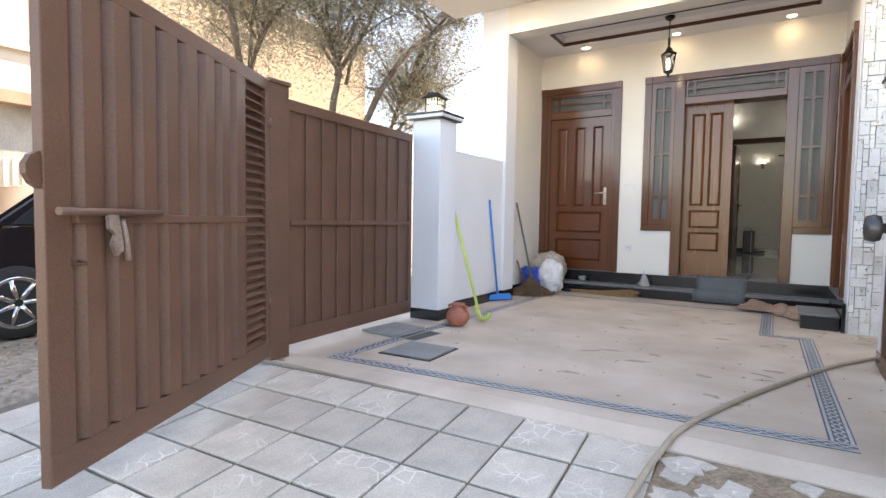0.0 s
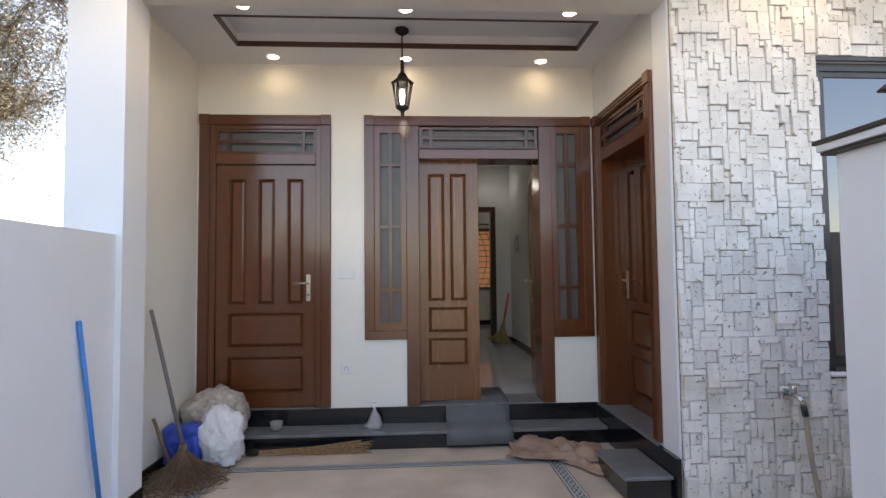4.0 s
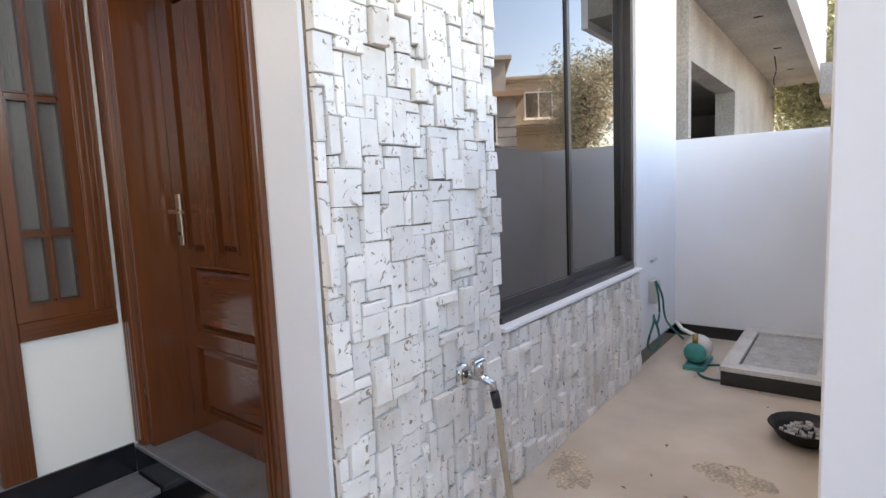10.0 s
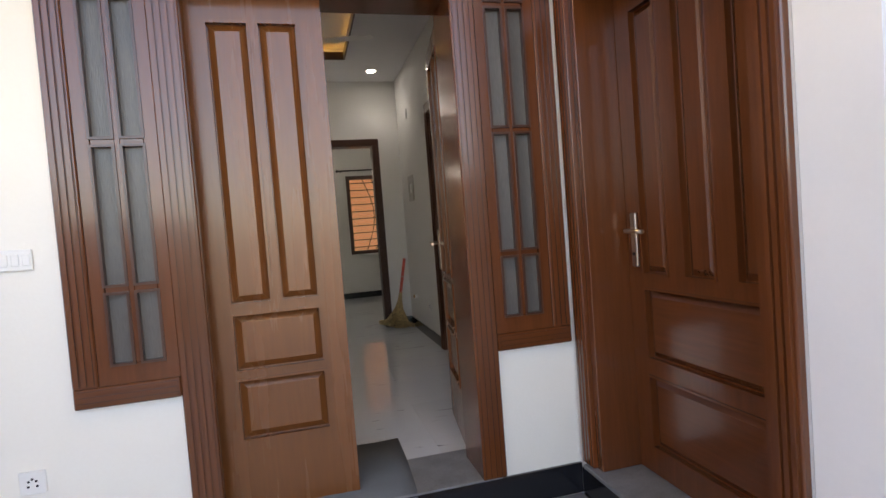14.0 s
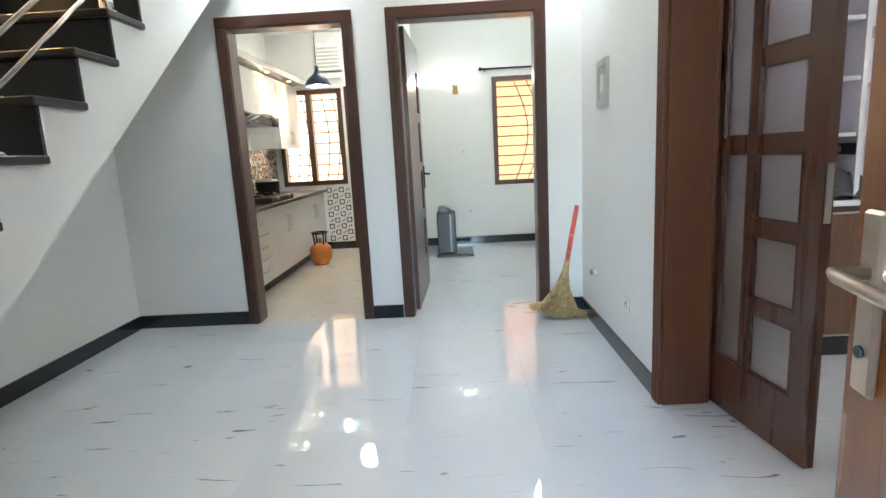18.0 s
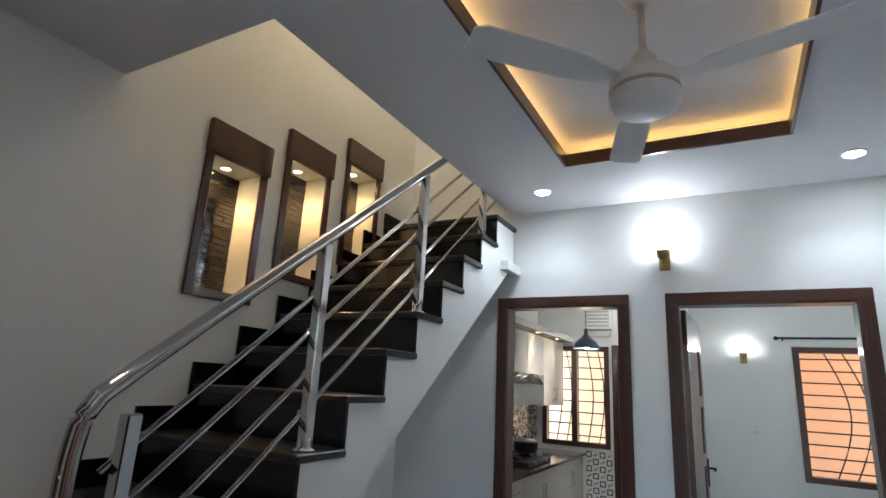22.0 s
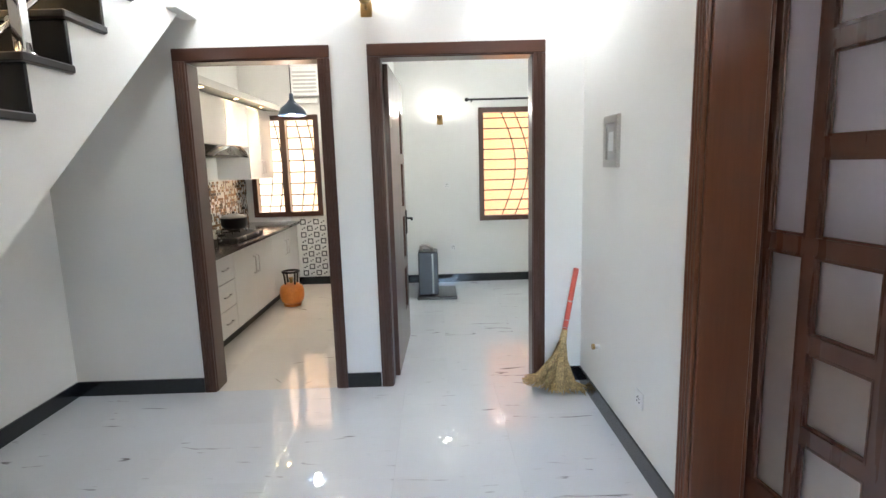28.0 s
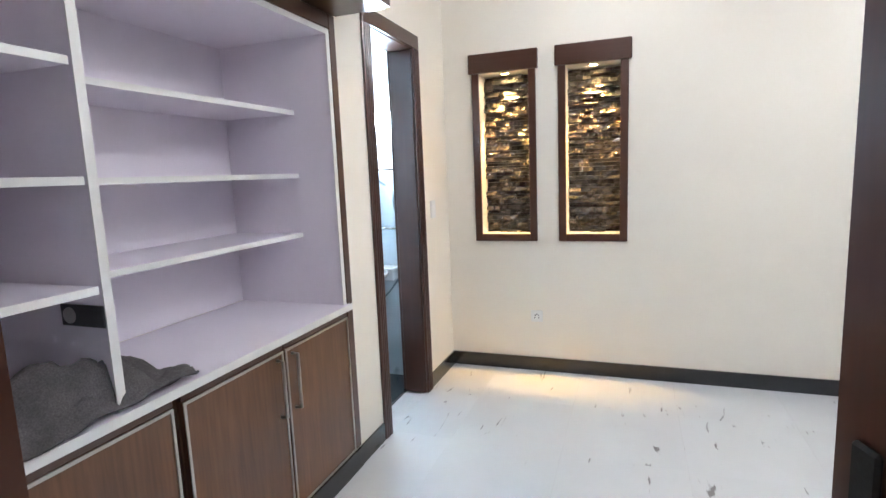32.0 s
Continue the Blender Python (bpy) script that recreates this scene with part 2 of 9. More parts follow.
def pitted(name, col, pit, rough, scale, thr, each, bump=0.6):
    """Stone with sharp small holes and soft stains, different from piece to piece."""
    m = bpy.data.materials.new(name)
    m.use_nodes = True
    t = m.node_tree
    n, l = t.nodes, t.links
    b = n["Principled BSDF"]
    co = n.new("ShaderNodeTexCoord")
    info = n.new("ShaderNodeObjectInfo")
    tc = n.new("ShaderNodeVectorMath")
    tc.operation = "MULTIPLY_ADD"
    tc.inputs[1].default_value = (31.0, 47.0, 23.0)
    l.new(info.outputs["Random"], tc.inputs[0])
    l.new(co.outputs["Object"], tc.inputs[2])
    hole = n.new("ShaderNodeTexNoise")
    hole.inputs["Scale"].default_value, hole.inputs["Detail"].default_value, hole.inputs["Distortion"].default_value = scale, 3.0, 1.2
    l.new(tc.outputs[0], hole.inputs["Vector"])
    hr_ = n.new("ShaderNodeMapRange")
    hr_.inputs["From Min"].default_value, hr_.inputs["From Max"].default_value = thr, thr + 0.05
    l.new(hole.outputs["Fac"], hr_.inputs["Value"])
    cl = n.new("ShaderNodeTexNoise")
    cl.inputs["Scale"].default_value, cl.inputs["Detail"].default_value = 5.0, 5.0
    l.new(tc.outputs[0], cl.inputs["Vector"])
    cr = n.new("ShaderNodeValToRGB")
    cr.color_ramp.elements[0].position, cr.color_ramp.elements[1].position = 0.3, 0.6
    cr.color_ramp.elements[0].color = rgb(tuple(c * 0.82 for c in col))
    cr.color_ramp.elements[1].color = rgb(col)
    l.new(cl.outputs["Fac"], cr.inputs[0])
    where = n.new("ShaderNodeNewGeometry")
    dn = n.new("ShaderNodeTexNoise")
    dn.inputs["Scale"].default_value, dn.inputs["Detail"].default_value, dn.inputs["Roughness"].default_value = 2.6, 7.0, 0.7
    l.new(where.outputs["Position"], dn.inputs["Vector"])
    dr = n.new("ShaderNodeMapRange")
    dr.inputs["From Min"].default_value, dr.inputs["From Max"].default_value, dr.inputs["To Max"].default_value = 0.53, 0.75, 0.42
    l.new(dn.outputs["Fac"], dr.inputs["Value"])
    dirt = n.new("ShaderNodeMix")
    dirt.data_type = "RGBA"
    dirt.inputs["B"].default_value = rgb((0.5, 0.38, 0.26))
    l.new(dr.outputs[0], dirt.inputs["Factor"])
    l.new(cr.outputs[0], dirt.inputs["A"])
    mx = n.new("ShaderNodeMix")
    mx.data_type = "RGBA"
    mx.inputs["B"].default_value = rgb(pit)
    l.new(hr_.outputs[0], mx.inputs["Factor"])
    l.new(dirt.outputs["Result"], mx.inputs["A"])
    mr = n.new("ShaderNodeMapRange")
    mr.inputs["To Min"].default_value, mr.inputs["To Max"].default_value = 1 - each, 1 + each * 0.5
    l.new(info.outputs["Random"], mr.inputs["Value"])
    hs = n.new("ShaderNodeHueSaturation")
    l.new(mr.outputs[0], hs.inputs["Value"])
    l.new(mx.outputs["Result"], hs.inputs["Color"])
    l.new(hs.outputs[0], b.inputs["Base Color"])
    b.inputs["Roughness"].default_value = rough
    inv = n.new("ShaderNodeMath")
    inv.operation = "SUBTRACT"
    l.new(cl.outputs["Fac"], inv.inputs[0])
    l.new(hr_.outputs[0], inv.inputs[1])
    bp = n.new("ShaderNodeBump")
    bp.inputs["Strength"].default_value, bp.inputs["Distance"].default_value = bump, 0.006
    l.new(inv.outputs[0], bp.inputs["Height"])
    l.new(bp.outputs[0], b.inputs["Normal"])
    return m


def scratched(name, col, line, rough):
    """Worn cement tile with pale crackle lines on some pieces and dirt blotches."""
    m = surface(name, col, rough, 0.14, 5, 0.35, 120, each=0.12, blotch=0.35)
    t = m.node_tree
    n, l = t.nodes, t.links
    b = n["Principled BSDF"]
    src = b.inputs["Base Color"].links[0].from_socket
    co = n.new("ShaderNodeTexCoord")
    info = n.new("ShaderNodeObjectInfo")
    tc = n.new("ShaderNodeVectorMath")
    tc.operation = "MULTIPLY_ADD"
    tc.inputs[1].default_value = (11.0, 29.0, 0.0)
    l.new(info.outputs["Random"], tc.inputs[0])
    l.new(co.outputs["Object"], tc.inputs[2])
    vo = n.new("ShaderNodeTexVoronoi")
    vo.feature = "DISTANCE_TO_EDGE"
    vo.inputs["Scale"].default_value = 13.0
    l.new(tc.outputs[0], vo.inputs["Vector"])
    a = n.new("ShaderNodeMapRange")
    a.inputs["From Min"].default_value, a.inputs["From Max"].default_value = 0.02, 0.06
    a.inputs["To Min"].default_value, a.inputs["To Max"].default_value = 1.0, 0.0
    l.new(vo.outputs["Distance"], a.inputs["Value"])
    k = n.new("ShaderNodeTexNoise")
    k.inputs["Scale"].default_value = 4.0
    l.new(tc.outputs[0], k.inputs["Vector"])
    kr = n.new("ShaderNodeMapRange")
    kr.inputs["From Min"].default_value, kr.inputs["From Max"].default_value = 0.52, 0.6
    l.new(k.outputs["Fac"], kr.inputs["Value"])
    some = n.new("ShaderNodeMapRange")
    some.inputs["From Min"].default_value, some.inputs["From Max"].default_value, some.inputs["To Min"].default_value = 0.35, 0.75, 0.08
    l.new(info.outputs["Random"], some.inputs["Value"])
    mk = n.new("ShaderNodeMath")
    mk.operation = "MULTIPLY"
    l.new(kr.outputs[0], mk.inputs[0])
    l.new(some.outputs[0], mk.inputs[1])
    mu = n.new("ShaderNodeMath")
    mu.operation = "MULTIPLY"
    l.new(a.outputs[0], mu.inputs[0])
    l.new(mk.outputs[0], mu.inputs[1])
    mx = n.new("ShaderNodeMix")
    mx.data_type = "RGBA"
    mx.inputs["B"].default_value = rgb(line)
    l.new(mu.outputs[0], mx.inputs["Factor"])
    l.new(src, mx.inputs["A"])
    l.new(mx.outputs["Result"], b.inputs["Base Color"])
    return m


PLASTER = surface("white_exterior_paint", (0.78, 0.8, 0.83), 0.75, 0.03, 1.6, 0.12, 60)
PLASTER_IN = surface("off_white_interior_paint", (0.76, 0.755, 0.72), 0.6, 0.03, 1.2, 0.08, 70)
CREAM = surface("cream_interior_paint", (0.79, 0.74, 0.65), 0.6, 0.03, 1.2, 0.08, 70)
PORCHPAINT = surface("porch_off_white_paint", (0.78, 0.76, 0.7), 0.7, 0.03, 1.4, 0.1, 70)
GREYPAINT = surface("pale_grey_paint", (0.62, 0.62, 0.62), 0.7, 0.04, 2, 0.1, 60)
CEILING = surface("ceiling_paint", (0.74, 0.74, 0.75), 0.7, 0.02, 1.5, 0.05, 60)
FASCIA = surface("mauve_fascia_paint", (0.21, 0.155, 0.165), 0.7, 0.08, 2, 0.15, 60)
DOORWOOD = wood("mahogany_door_wood", (0.118, 0.034, 0.0105), 0.24, 0.5)
DOORWOOD_X = wood("mahogany_crosswise", (0.118, 0.034, 0.0105), 0.24, 0.5, along=0)
LEAFWOOD = wood("polished_leaf_wood", (0.165, 0.055, 0.0145), 0.26, 0.3)
DARKWOOD = wood("dark_walnut_frame_wood", (0.062, 0.023, 0.0135), 0.3, 0.35)
DARKWOOD_X = wood("dark_walnut_crosswise", (0.062, 0.023, 0.0135), 0.3, 0.35, along=0)
DARKWOOD_Y = wood("dark_walnut_lengthwise", (0.062, 0.023, 0.0135), 0.3, 0.35, along=1)
WALNUTLEAF = wood("walnut_leaf_wood", (0.082, 0.028, 0.0145), 0.28, 0.45)
REDWOOD = wood("red_brown_frame_wood", (0.112, 0.036, 0.014), 0.3, 0.45)
REDWOOD_Y = wood("red_brown_lengthwise", (0.112, 0.036, 0.014), 0.3, 0.45, along=1)
CABWOOD = wood("brown_laminate", (0.13, 0.06, 0.028), 0.36, 0.1, dark=0.16)
BLACKGRANITE = surface("black_granite", (0.009, 0.01, 0.013), 0.16, 0.3, 20, 0.02, 260, coat=0.3)
GREYGRANITE = surface("grey_granite_tread", (0.15, 0.158, 0.172), 0.38, 0.2, 9, 0.06, 240)
STAIRGRANITE = surface("dark_granite_stair_tread", (0.014, 0.012, 0.0115), 0.3, 0.25, 14, 0.04, 240)
STAIRBLACK = surface("black_stair_riser", (0.004, 0.004, 0.006), 0.2, 0.3, 20, 0.02, 260)
FLOORTILE = dashed("polished_white_floor_tile", (0.63, 0.65, 0.665), (0.2, 0.19, 0.195), 0.022)
KITCHENTILE = veined("cream_floor_tile", (0.72, 0.65, 0.55), (0.3, 0.25, 0.2), 0.025, 2.0, 0.006, 0.64)
MARBLETILE = veined("veined_bathroom_tile", (0.66, 0.72, 0.76), (0.2, 0.24, 0.28), 0.1, 2.2, 0.02, 0.5)
JOINT = surface("floor_joint", (0.5, 0.5, 0.5), 0.6, 0.1)
TERRAZZO = surface("worn_beige_terrazzo", (0.55, 0.46, 0.37), 0.55, 0.14, 2.2, 0.15, 240, tint=(0.64, 0.55, 0.46), blotch=0.25)
PAVER = scratched("grey_driveway_tile", (0.5, 0.45, 0.385), (0.72, 0.68, 0.6), 0.8)
SOILJOINT = surface("dirty_joint", (0.16, 0.13, 0.1), 0.95, 0.2, 30, 0.4, 150)
STONE = pitted("white_pitted_travertine", (0.84, 0.81, 0.765), (0.33, 0.26, 0.19), 0.8, 36.0, 0.625, 0.12)
STONEBACK = surface("stone_mortar", (0.2, 0.165, 0.125), 0.9, 0.15, 10, 0.3, 80)
GATE = surface("brown_gate_paint", (0.135, 0.07, 0.046), 0.42, 0.14, 3, 0.06, 120, blotch=0.12)
DIRT = surface("street_dirt", (0.27, 0.22, 0.17), 0.95, 0.25, 1.2, 0.7, 22, blotch=0.4)
CONCRETE = surface("bare_concrete", (0.34, 0.33, 0.31), 0.85, 0.18, 1.4, 0.4, 40, blotch=0.35)
STEEL = surface("polished_steel", (0.56, 0.55, 0.54), 0.1, 0.04, 5, 0.0, 90, metal=1.0)
BRUSHED = surface("brushed_nickel", (0.5, 0.48, 0.45), 0.3, 0.08, 8, 0.03, 160, metal=1.0)
HANDLE = surface("pale_gold_handle", (0.6, 0.5, 0.4), 0.3, 0.06, 8, 0.02, 160, metal=1.0)
BRASS = surface("antique_brass", (0.4, 0.27, 0.12), 0.35, 0.12, 8, 0.03, 160, metal=1.0)
IRON = surface("black_iron", (0.02, 0.018, 0.017), 0.5, 0.2, 12, 0.15, 120, metal=0.5)
ALU = surface("dark_window_aluminium", (0.09, 0.085, 0.085), 0.35, 0.08, 6, 0.02, 120, metal=0.7)
PLASTICWHITE = surface("white_plastic", (0.75, 0.75, 0.73), 0.35, 0.03, 8, 0.0)
PLASTICGREY = surface("silver_grey_plastic", (0.45, 0.45, 0.43), 0.35, 0.04, 8, 0.0)
BLACKPLASTIC = surface("black_plastic", (0.015, 0.015, 0.017), 0.3, 0.1, 8, 0.02)
RUBBERMAT = surface("grey_ribbed_mat", (0.115, 0.128, 0.136), 0.85, 0.12, 6, 0.5, 300)
TINTED = surface("tinted_mirror_glass", (0.02, 0.018, 0.017), 0.02, 0.02, 1, 0.0, spec=1.0, coat=1.0)
SMOKED = surface("reflective_window_glass", (0.22, 0.215, 0.215), 0.015, 0.01, 1, 0.0, metal=1.0)
FROST = surface("frosted_rib_glass", (0.1, 0.092, 0.085), 0.3, 0.12, 3, 0.25, 45, spec=0.45, stretch=(4, 4, 0.6))
FROSTIN = clear("frosted_door_glass", (0.84, 0.83, 0.84), 0.55, 1.0)
LAMPPANE = clear("frosted_lantern_glass", (0.97, 0.95, 0.9), 0.45, 0.85)
LAMPGLASS = clear("lantern_glass", (0.95, 0.95, 0.95), 0.05, 1.0)
LEAF = surface("dusty_foliage", (0.3, 0.295, 0.21), 0.7, 0.35, 2.5, 0.0, tint=(0.44, 0.42, 0.32))
LEAFB = surface("green_foliage", (0.22, 0.24, 0.12), 0.7, 0.35, 2.5, 0.0, tint=(0.36, 0.36, 0.22))
BARK = surface("bark", (0.15, 0.115, 0.085), 0.9, 0.25, 7, 0.6, 60)
WARMDISC = glow("warm_lamp_disc", (1.0, 0.86, 0.62), 6.0)
COOLDISC = glow("cool_lamp_disc", (0.93, 0.97, 1.0), 6.0)
COVE = glow("warm_led_strip", (1.0, 0.58, 0.16), 0.38)
BULB = glow("white_bulb", (1.0, 0.97, 0.9), 5.0)


# ---- mesh helpers ----
def box(bm, x0, x1, y0, y1, z0, z1, bevel=0.0):
    co = [(x, y, z) for x in (x0, x1) for y in (y0, y1) for z in (z0, z1)]
    vs = [bm.verts.new(c) for c in co]
    fs = [bm.faces.new([vs[i] for i in f]) for f in ((0, 1, 3, 2), (4, 6, 7, 5), (0, 4, 5, 1), (2, 3, 7, 6), (0, 2, 6, 4), (1, 5, 7, 3))]
    if bevel:
        es = list({e for f in fs for e in f.edges})
        bmesh.ops.bevel(bm, geom=es, offset=bevel, segments=1, affect="EDGES", profile=0.5)
    return bm


def prism(bm, pts, axis, a0, a1):
    """A flat polygon pushed out along an axis; pts are the two other coordinates in order."""
    def at(p, a):
        return {"x": (a, p[0], p[1]), "y": (p[0], a, p[1]), "z": (p[0], p[1], a)}[axis]
    lo = [bm.verts.new(at(p, a0)) for p in pts]
    hi = [bm.verts.new(at(p, a1)) for p in pts]
    bm.faces.new(lo)
    bm.faces.new(hi[::-1])
    for i in range(len(pts)):
        j = (i + 1) % len(pts)
        bm.faces.new((lo[i], hi[i], hi[j], lo[j]))
    return bm


def tube(bm, pts, r, seg=8, r1=None, caps=True):
    """A round bar along a line of points, tapering from r to r1."""
    pts = [Vector(p) for p in pts]
    rings = []
    for i, p in enumerate(pts):
        d = (pts[min(i + 1, len(pts) - 1)] - pts[max(i - 1, 0)]).normalized()
        up = Vector((0, 0, 1)) if abs(d.z) < 0.95 else Vector((1, 0, 0))
        u = d.cross(up).normalized()
        v = d.cross(u)
        rad = r if r1 is None else r + (r1 - r) * i / (len(pts) - 1)
        rings.append([bm.verts.new(p + (u * math.cos(a) + v * math.sin(a)) * rad) for a in [2 * math.pi * k / seg for k in range(seg)]])
    for a, b in zip(rings, rings[1:]):
        for k in range(seg):
            bm.faces.new((a[k], a[(k + 1) % seg], b[(k + 1) % seg], b[k])).smooth = True
    if caps:
        bm.faces.new(rings[0][::-1])
        bm.faces.new(rings[-1])
    return bm


def lathe(bm, prof, seg=20, at=(0, 0, 0), close=True):
    """A turned shape from (radius, height) pairs."""
    rings = [[bm.verts.new((at[0] + r * math.cos(2 * math.pi * k / seg), at[1] + r * math.sin(2 * math.pi * k / seg), at[2] + z)) for k in range(seg)] for r, z in prof]
    for a, b in zip(rings, rings[1:]):
        for k in range(seg):
            bm.faces.new((a[k], a[(k + 1) % seg], b[(k + 1) % seg], b[k])).smooth = True
    if close:
        bm.faces.new(rings[0][::-1])
        bm.faces.new(rings[-1])
    return bm


def panel(bm, u0, u1, z0, z1, y, d=0.012, w=0.02, axis="x"):
    """A raised field with sloping edges, standing d proud of the plane y (towards -y)."""
    def c(u, z, k):
        return (u, k, z) if axis == "x" else (k, u, z)
    o = [bm.verts.new(c(u, z, y)) for u, z in ((u0, z0), (u1, z0), (u1, z1), (u0, z1))]
    i = [bm.verts.new(c(u, z, y - d)) for u, z in ((u0 + w, z0 + w), (u1 - w, z0 + w), (u1 - w, z1 - w), (u0 + w, z1 - w))]
    bm.faces.new(i)
    for k in range(4):
        j = (k + 1) % 4
        bm.faces.new((o[k], o[j], i[j], i[k]))
    return bm


def mesh_of(name, bm, material):
    bmesh.ops.recalc_face_normals(bm, faces=bm.faces[:])
    me = bpy.data.meshes.new(name)
    bm.to_mesh(me)
    bm.free()
    for m in material if isinstance(material, (list, tuple)) else [material]:
        me.materials.append(m)
    return me


def part(name, bm, material, parent=None, label="", m=None):
    ob = new(name, mesh_of(name, bm, material))
    if parent is not None:
        ob.parent = parent
    if m is not None:
        ob.matrix_basis = m
    if label:
        ob["label"] = label
    return ob


def thing(name, label, category="", group="", m=None, kind=""):
    ob = new(name)
    ob.empty_display_size = 0.1
    if m is not None:
        ob.matrix_basis = m
    return tagged(ob, label, category, group, kind)


def solid(name, bm, material, label, category="", group="", kind="", m=None):
    ob = part(name, bm, material)
    if m is not None:
        ob.matrix_basis = m
    return tagged(ob, label, category, group, kind)


def B():
    return bmesh.new()


def slab(name, x0, x1, y0, y1, z0, z1, material, label="", bevel=0.0):
    return tagged(part(name, box(B(), x0, x1, y0, y1, z0, z1, bevel), material), label, kind="structure")


def pierced(axis, at, thick, a0, a1, z0, z1, holes):
    """A board along x or y from at to at + thick, with rectangular holes (a0, a1, z0, z1) through it."""
    us = sorted({a0, a1, *[h[0] for h in holes], *[h[1] for h in holes]})
    zs = sorted({z0, z1, *[h[2] for h in holes], *[h[3] for h in holes]})
    us, zs = [u for u in us if a0 <= u <= a1], [z for z in zs if z0 <= z <= z1]
    bm = B()

    def co(u, z, k):
        d = at + thick * k
        return (u, d, z) if axis == "x" else (d, u, z)
    vs = {}

    def v(u, z, k):
        if (u, z, k) not in vs:
            vs[u, z, k] = bm.verts.new(co(u, z, k))
        return vs[u, z, k]

    def full(i, j):
        if not (0 <= i < len(us) - 1 and 0 <= j < len(zs) - 1):
            return False
        u, z = (us[i] + us[i + 1]) / 2, (zs[j] + zs[j + 1]) / 2
        return not any(h[0] < u < h[1] and h[2] < z < h[3] for h in holes)
    for i in range(len(us) - 1):
        for j in range(len(zs) - 1):
            if not full(i, j):
                continue
            q = ((us[i], zs[j]), (us[i + 1], zs[j]), (us[i + 1], zs[j + 1]), (us[i], zs[j + 1]))
            bm.faces.new([v(*p, 0) for p in q])
            bm.faces.new([v(*p, 1) for p in q[::-1]])
            for k, (di, dj) in enumerate(((0, -1), (1, 0), (0, 1), (-1, 0))):
                if not full(i + di, j + dj):
                    p, r = q[k], q[(k + 1) % 4]
                    bm.faces.new((v(*p, 0), v(*p, 1), v(*r, 1), v(*r, 0)))
    return bm


def wall(name, axis, at, thick, a0, a1, z0, z1, holes, material, label=""):
    return tagged(part(name, pierced(axis, at, thick, a0, a1, z0, z1, holes), material), label, kind="structure")


def lamp(name, kind, at, power, col, size=0.1, target=None, spot=None):
    d = bpy.data.lights.new(name, kind)
    d.energy, d.color = power, col
    if kind == "AREA":
        d.shape, d.size = "DISK", size
    else:
        d.shadow_soft_size = size
    if spot:
        d.spot_size, d.spot_blend = radians(spot), 0.6
    o = new(name, d)
    o.matrix_world = look(at, target) if target else pose(*at)
    return o

# ---- setting: ground, house shell ----
H = 0.28          # indoor floor over the carport floor
CEIL = 3.16       # lounge ceiling
FRONT = -1.39     # front face of the house

# ground sheet with a gentle fall to the street, reaching the horizon
bm = B()
xs = [-400, -60, -20, -8, -3, -0.95, -0.75, 3.42, 7.6, 12, 30, 400]
ys = [-400, -60, -30, -16, -11, -8.2, -6.6, -4.62]
rows = []
for y in ys:
    z = -0.06 if y > -4.7 else (-0.25 if y > -6.7 else (-0.36 if y > -20 else -0.4))
    rows.append([bm.verts.new((x, y, (z if x > -0.9 or y < -8 else max(z, -0.16) if y < -6.7 else -0.16) + (0.02 * math.sin(x * 1.3 + y) if -20 < x < 30 and -16 < y < -6.7 else 0))) for x in xs])
for a, b in zip(rows, rows[1:]):
    for k in range(len(xs) - 1):
        bm.faces.new((a[k], a[k + 1], b[k + 1], b[k]))
zfar = [bm.verts.new((x, 400, -0.16 if x < -0.9 else -0.06)) for x in xs]
for k in range(len(xs) - 1):
    bm.faces.new((rows[-1][k], rows[-1][k + 1], zfar[k + 1], zfar[k]))
tagged(part("ground", bm, DIRT), "dusty bare ground and street around the house", kind="structure")

slab("floor_carport", -0.2, 7.4, -4.62, 0.0, -0.1, 0.0, TERRAZZO, "worn beige terrazzo carport floor with stains")
slab("floor_house", -0.15, 7.5, 0.23, 8.0, 0.12, H - 0.012, JOINT, "grey bedding under the floor tiles")
slab("floor_drawing_room", 3.66, 7.5, -1.16, 0.23, 0.12, H - 0.012, JOINT, "bedding of the drawing room floor")

# front wall of the porch, with two door openings
wall("wall_porch_back", "x", 0.0, 0.23, -0.2, 3.43, 0.0, 3.6,
     [(0.04, 1.10, H, 2.75), (1.78, 3.02, H, 0.84), (1.43, 3.37, 0.84, 2.75)], PORCHPAINT, "off-white plastered porch wall")
wall("wall_porch_left", "y", -0.2, 0.2, -1.12, 0.0, 0.0, 3.6, [], PORCHPAINT, "off-white plastered side wall of the porch")
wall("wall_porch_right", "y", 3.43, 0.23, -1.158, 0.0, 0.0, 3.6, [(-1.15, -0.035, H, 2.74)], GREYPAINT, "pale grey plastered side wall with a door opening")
slab("wall_porch_pier", -0.2, 0.135, FRONT, -1.12, 0.0, 3.43, PLASTER, "white square pier of the porch")
slab("beam_porch", 0.135, 3.43, FRONT, -1.17, 3.12, 3.43, PORCHPAINT, "off-white beam over the porch opening")
slab("wall_over_porch_pier", -0.2, 3.425, FRONT - 0.002, -1.2, 3.43, 3.6, PORCHPAINT)
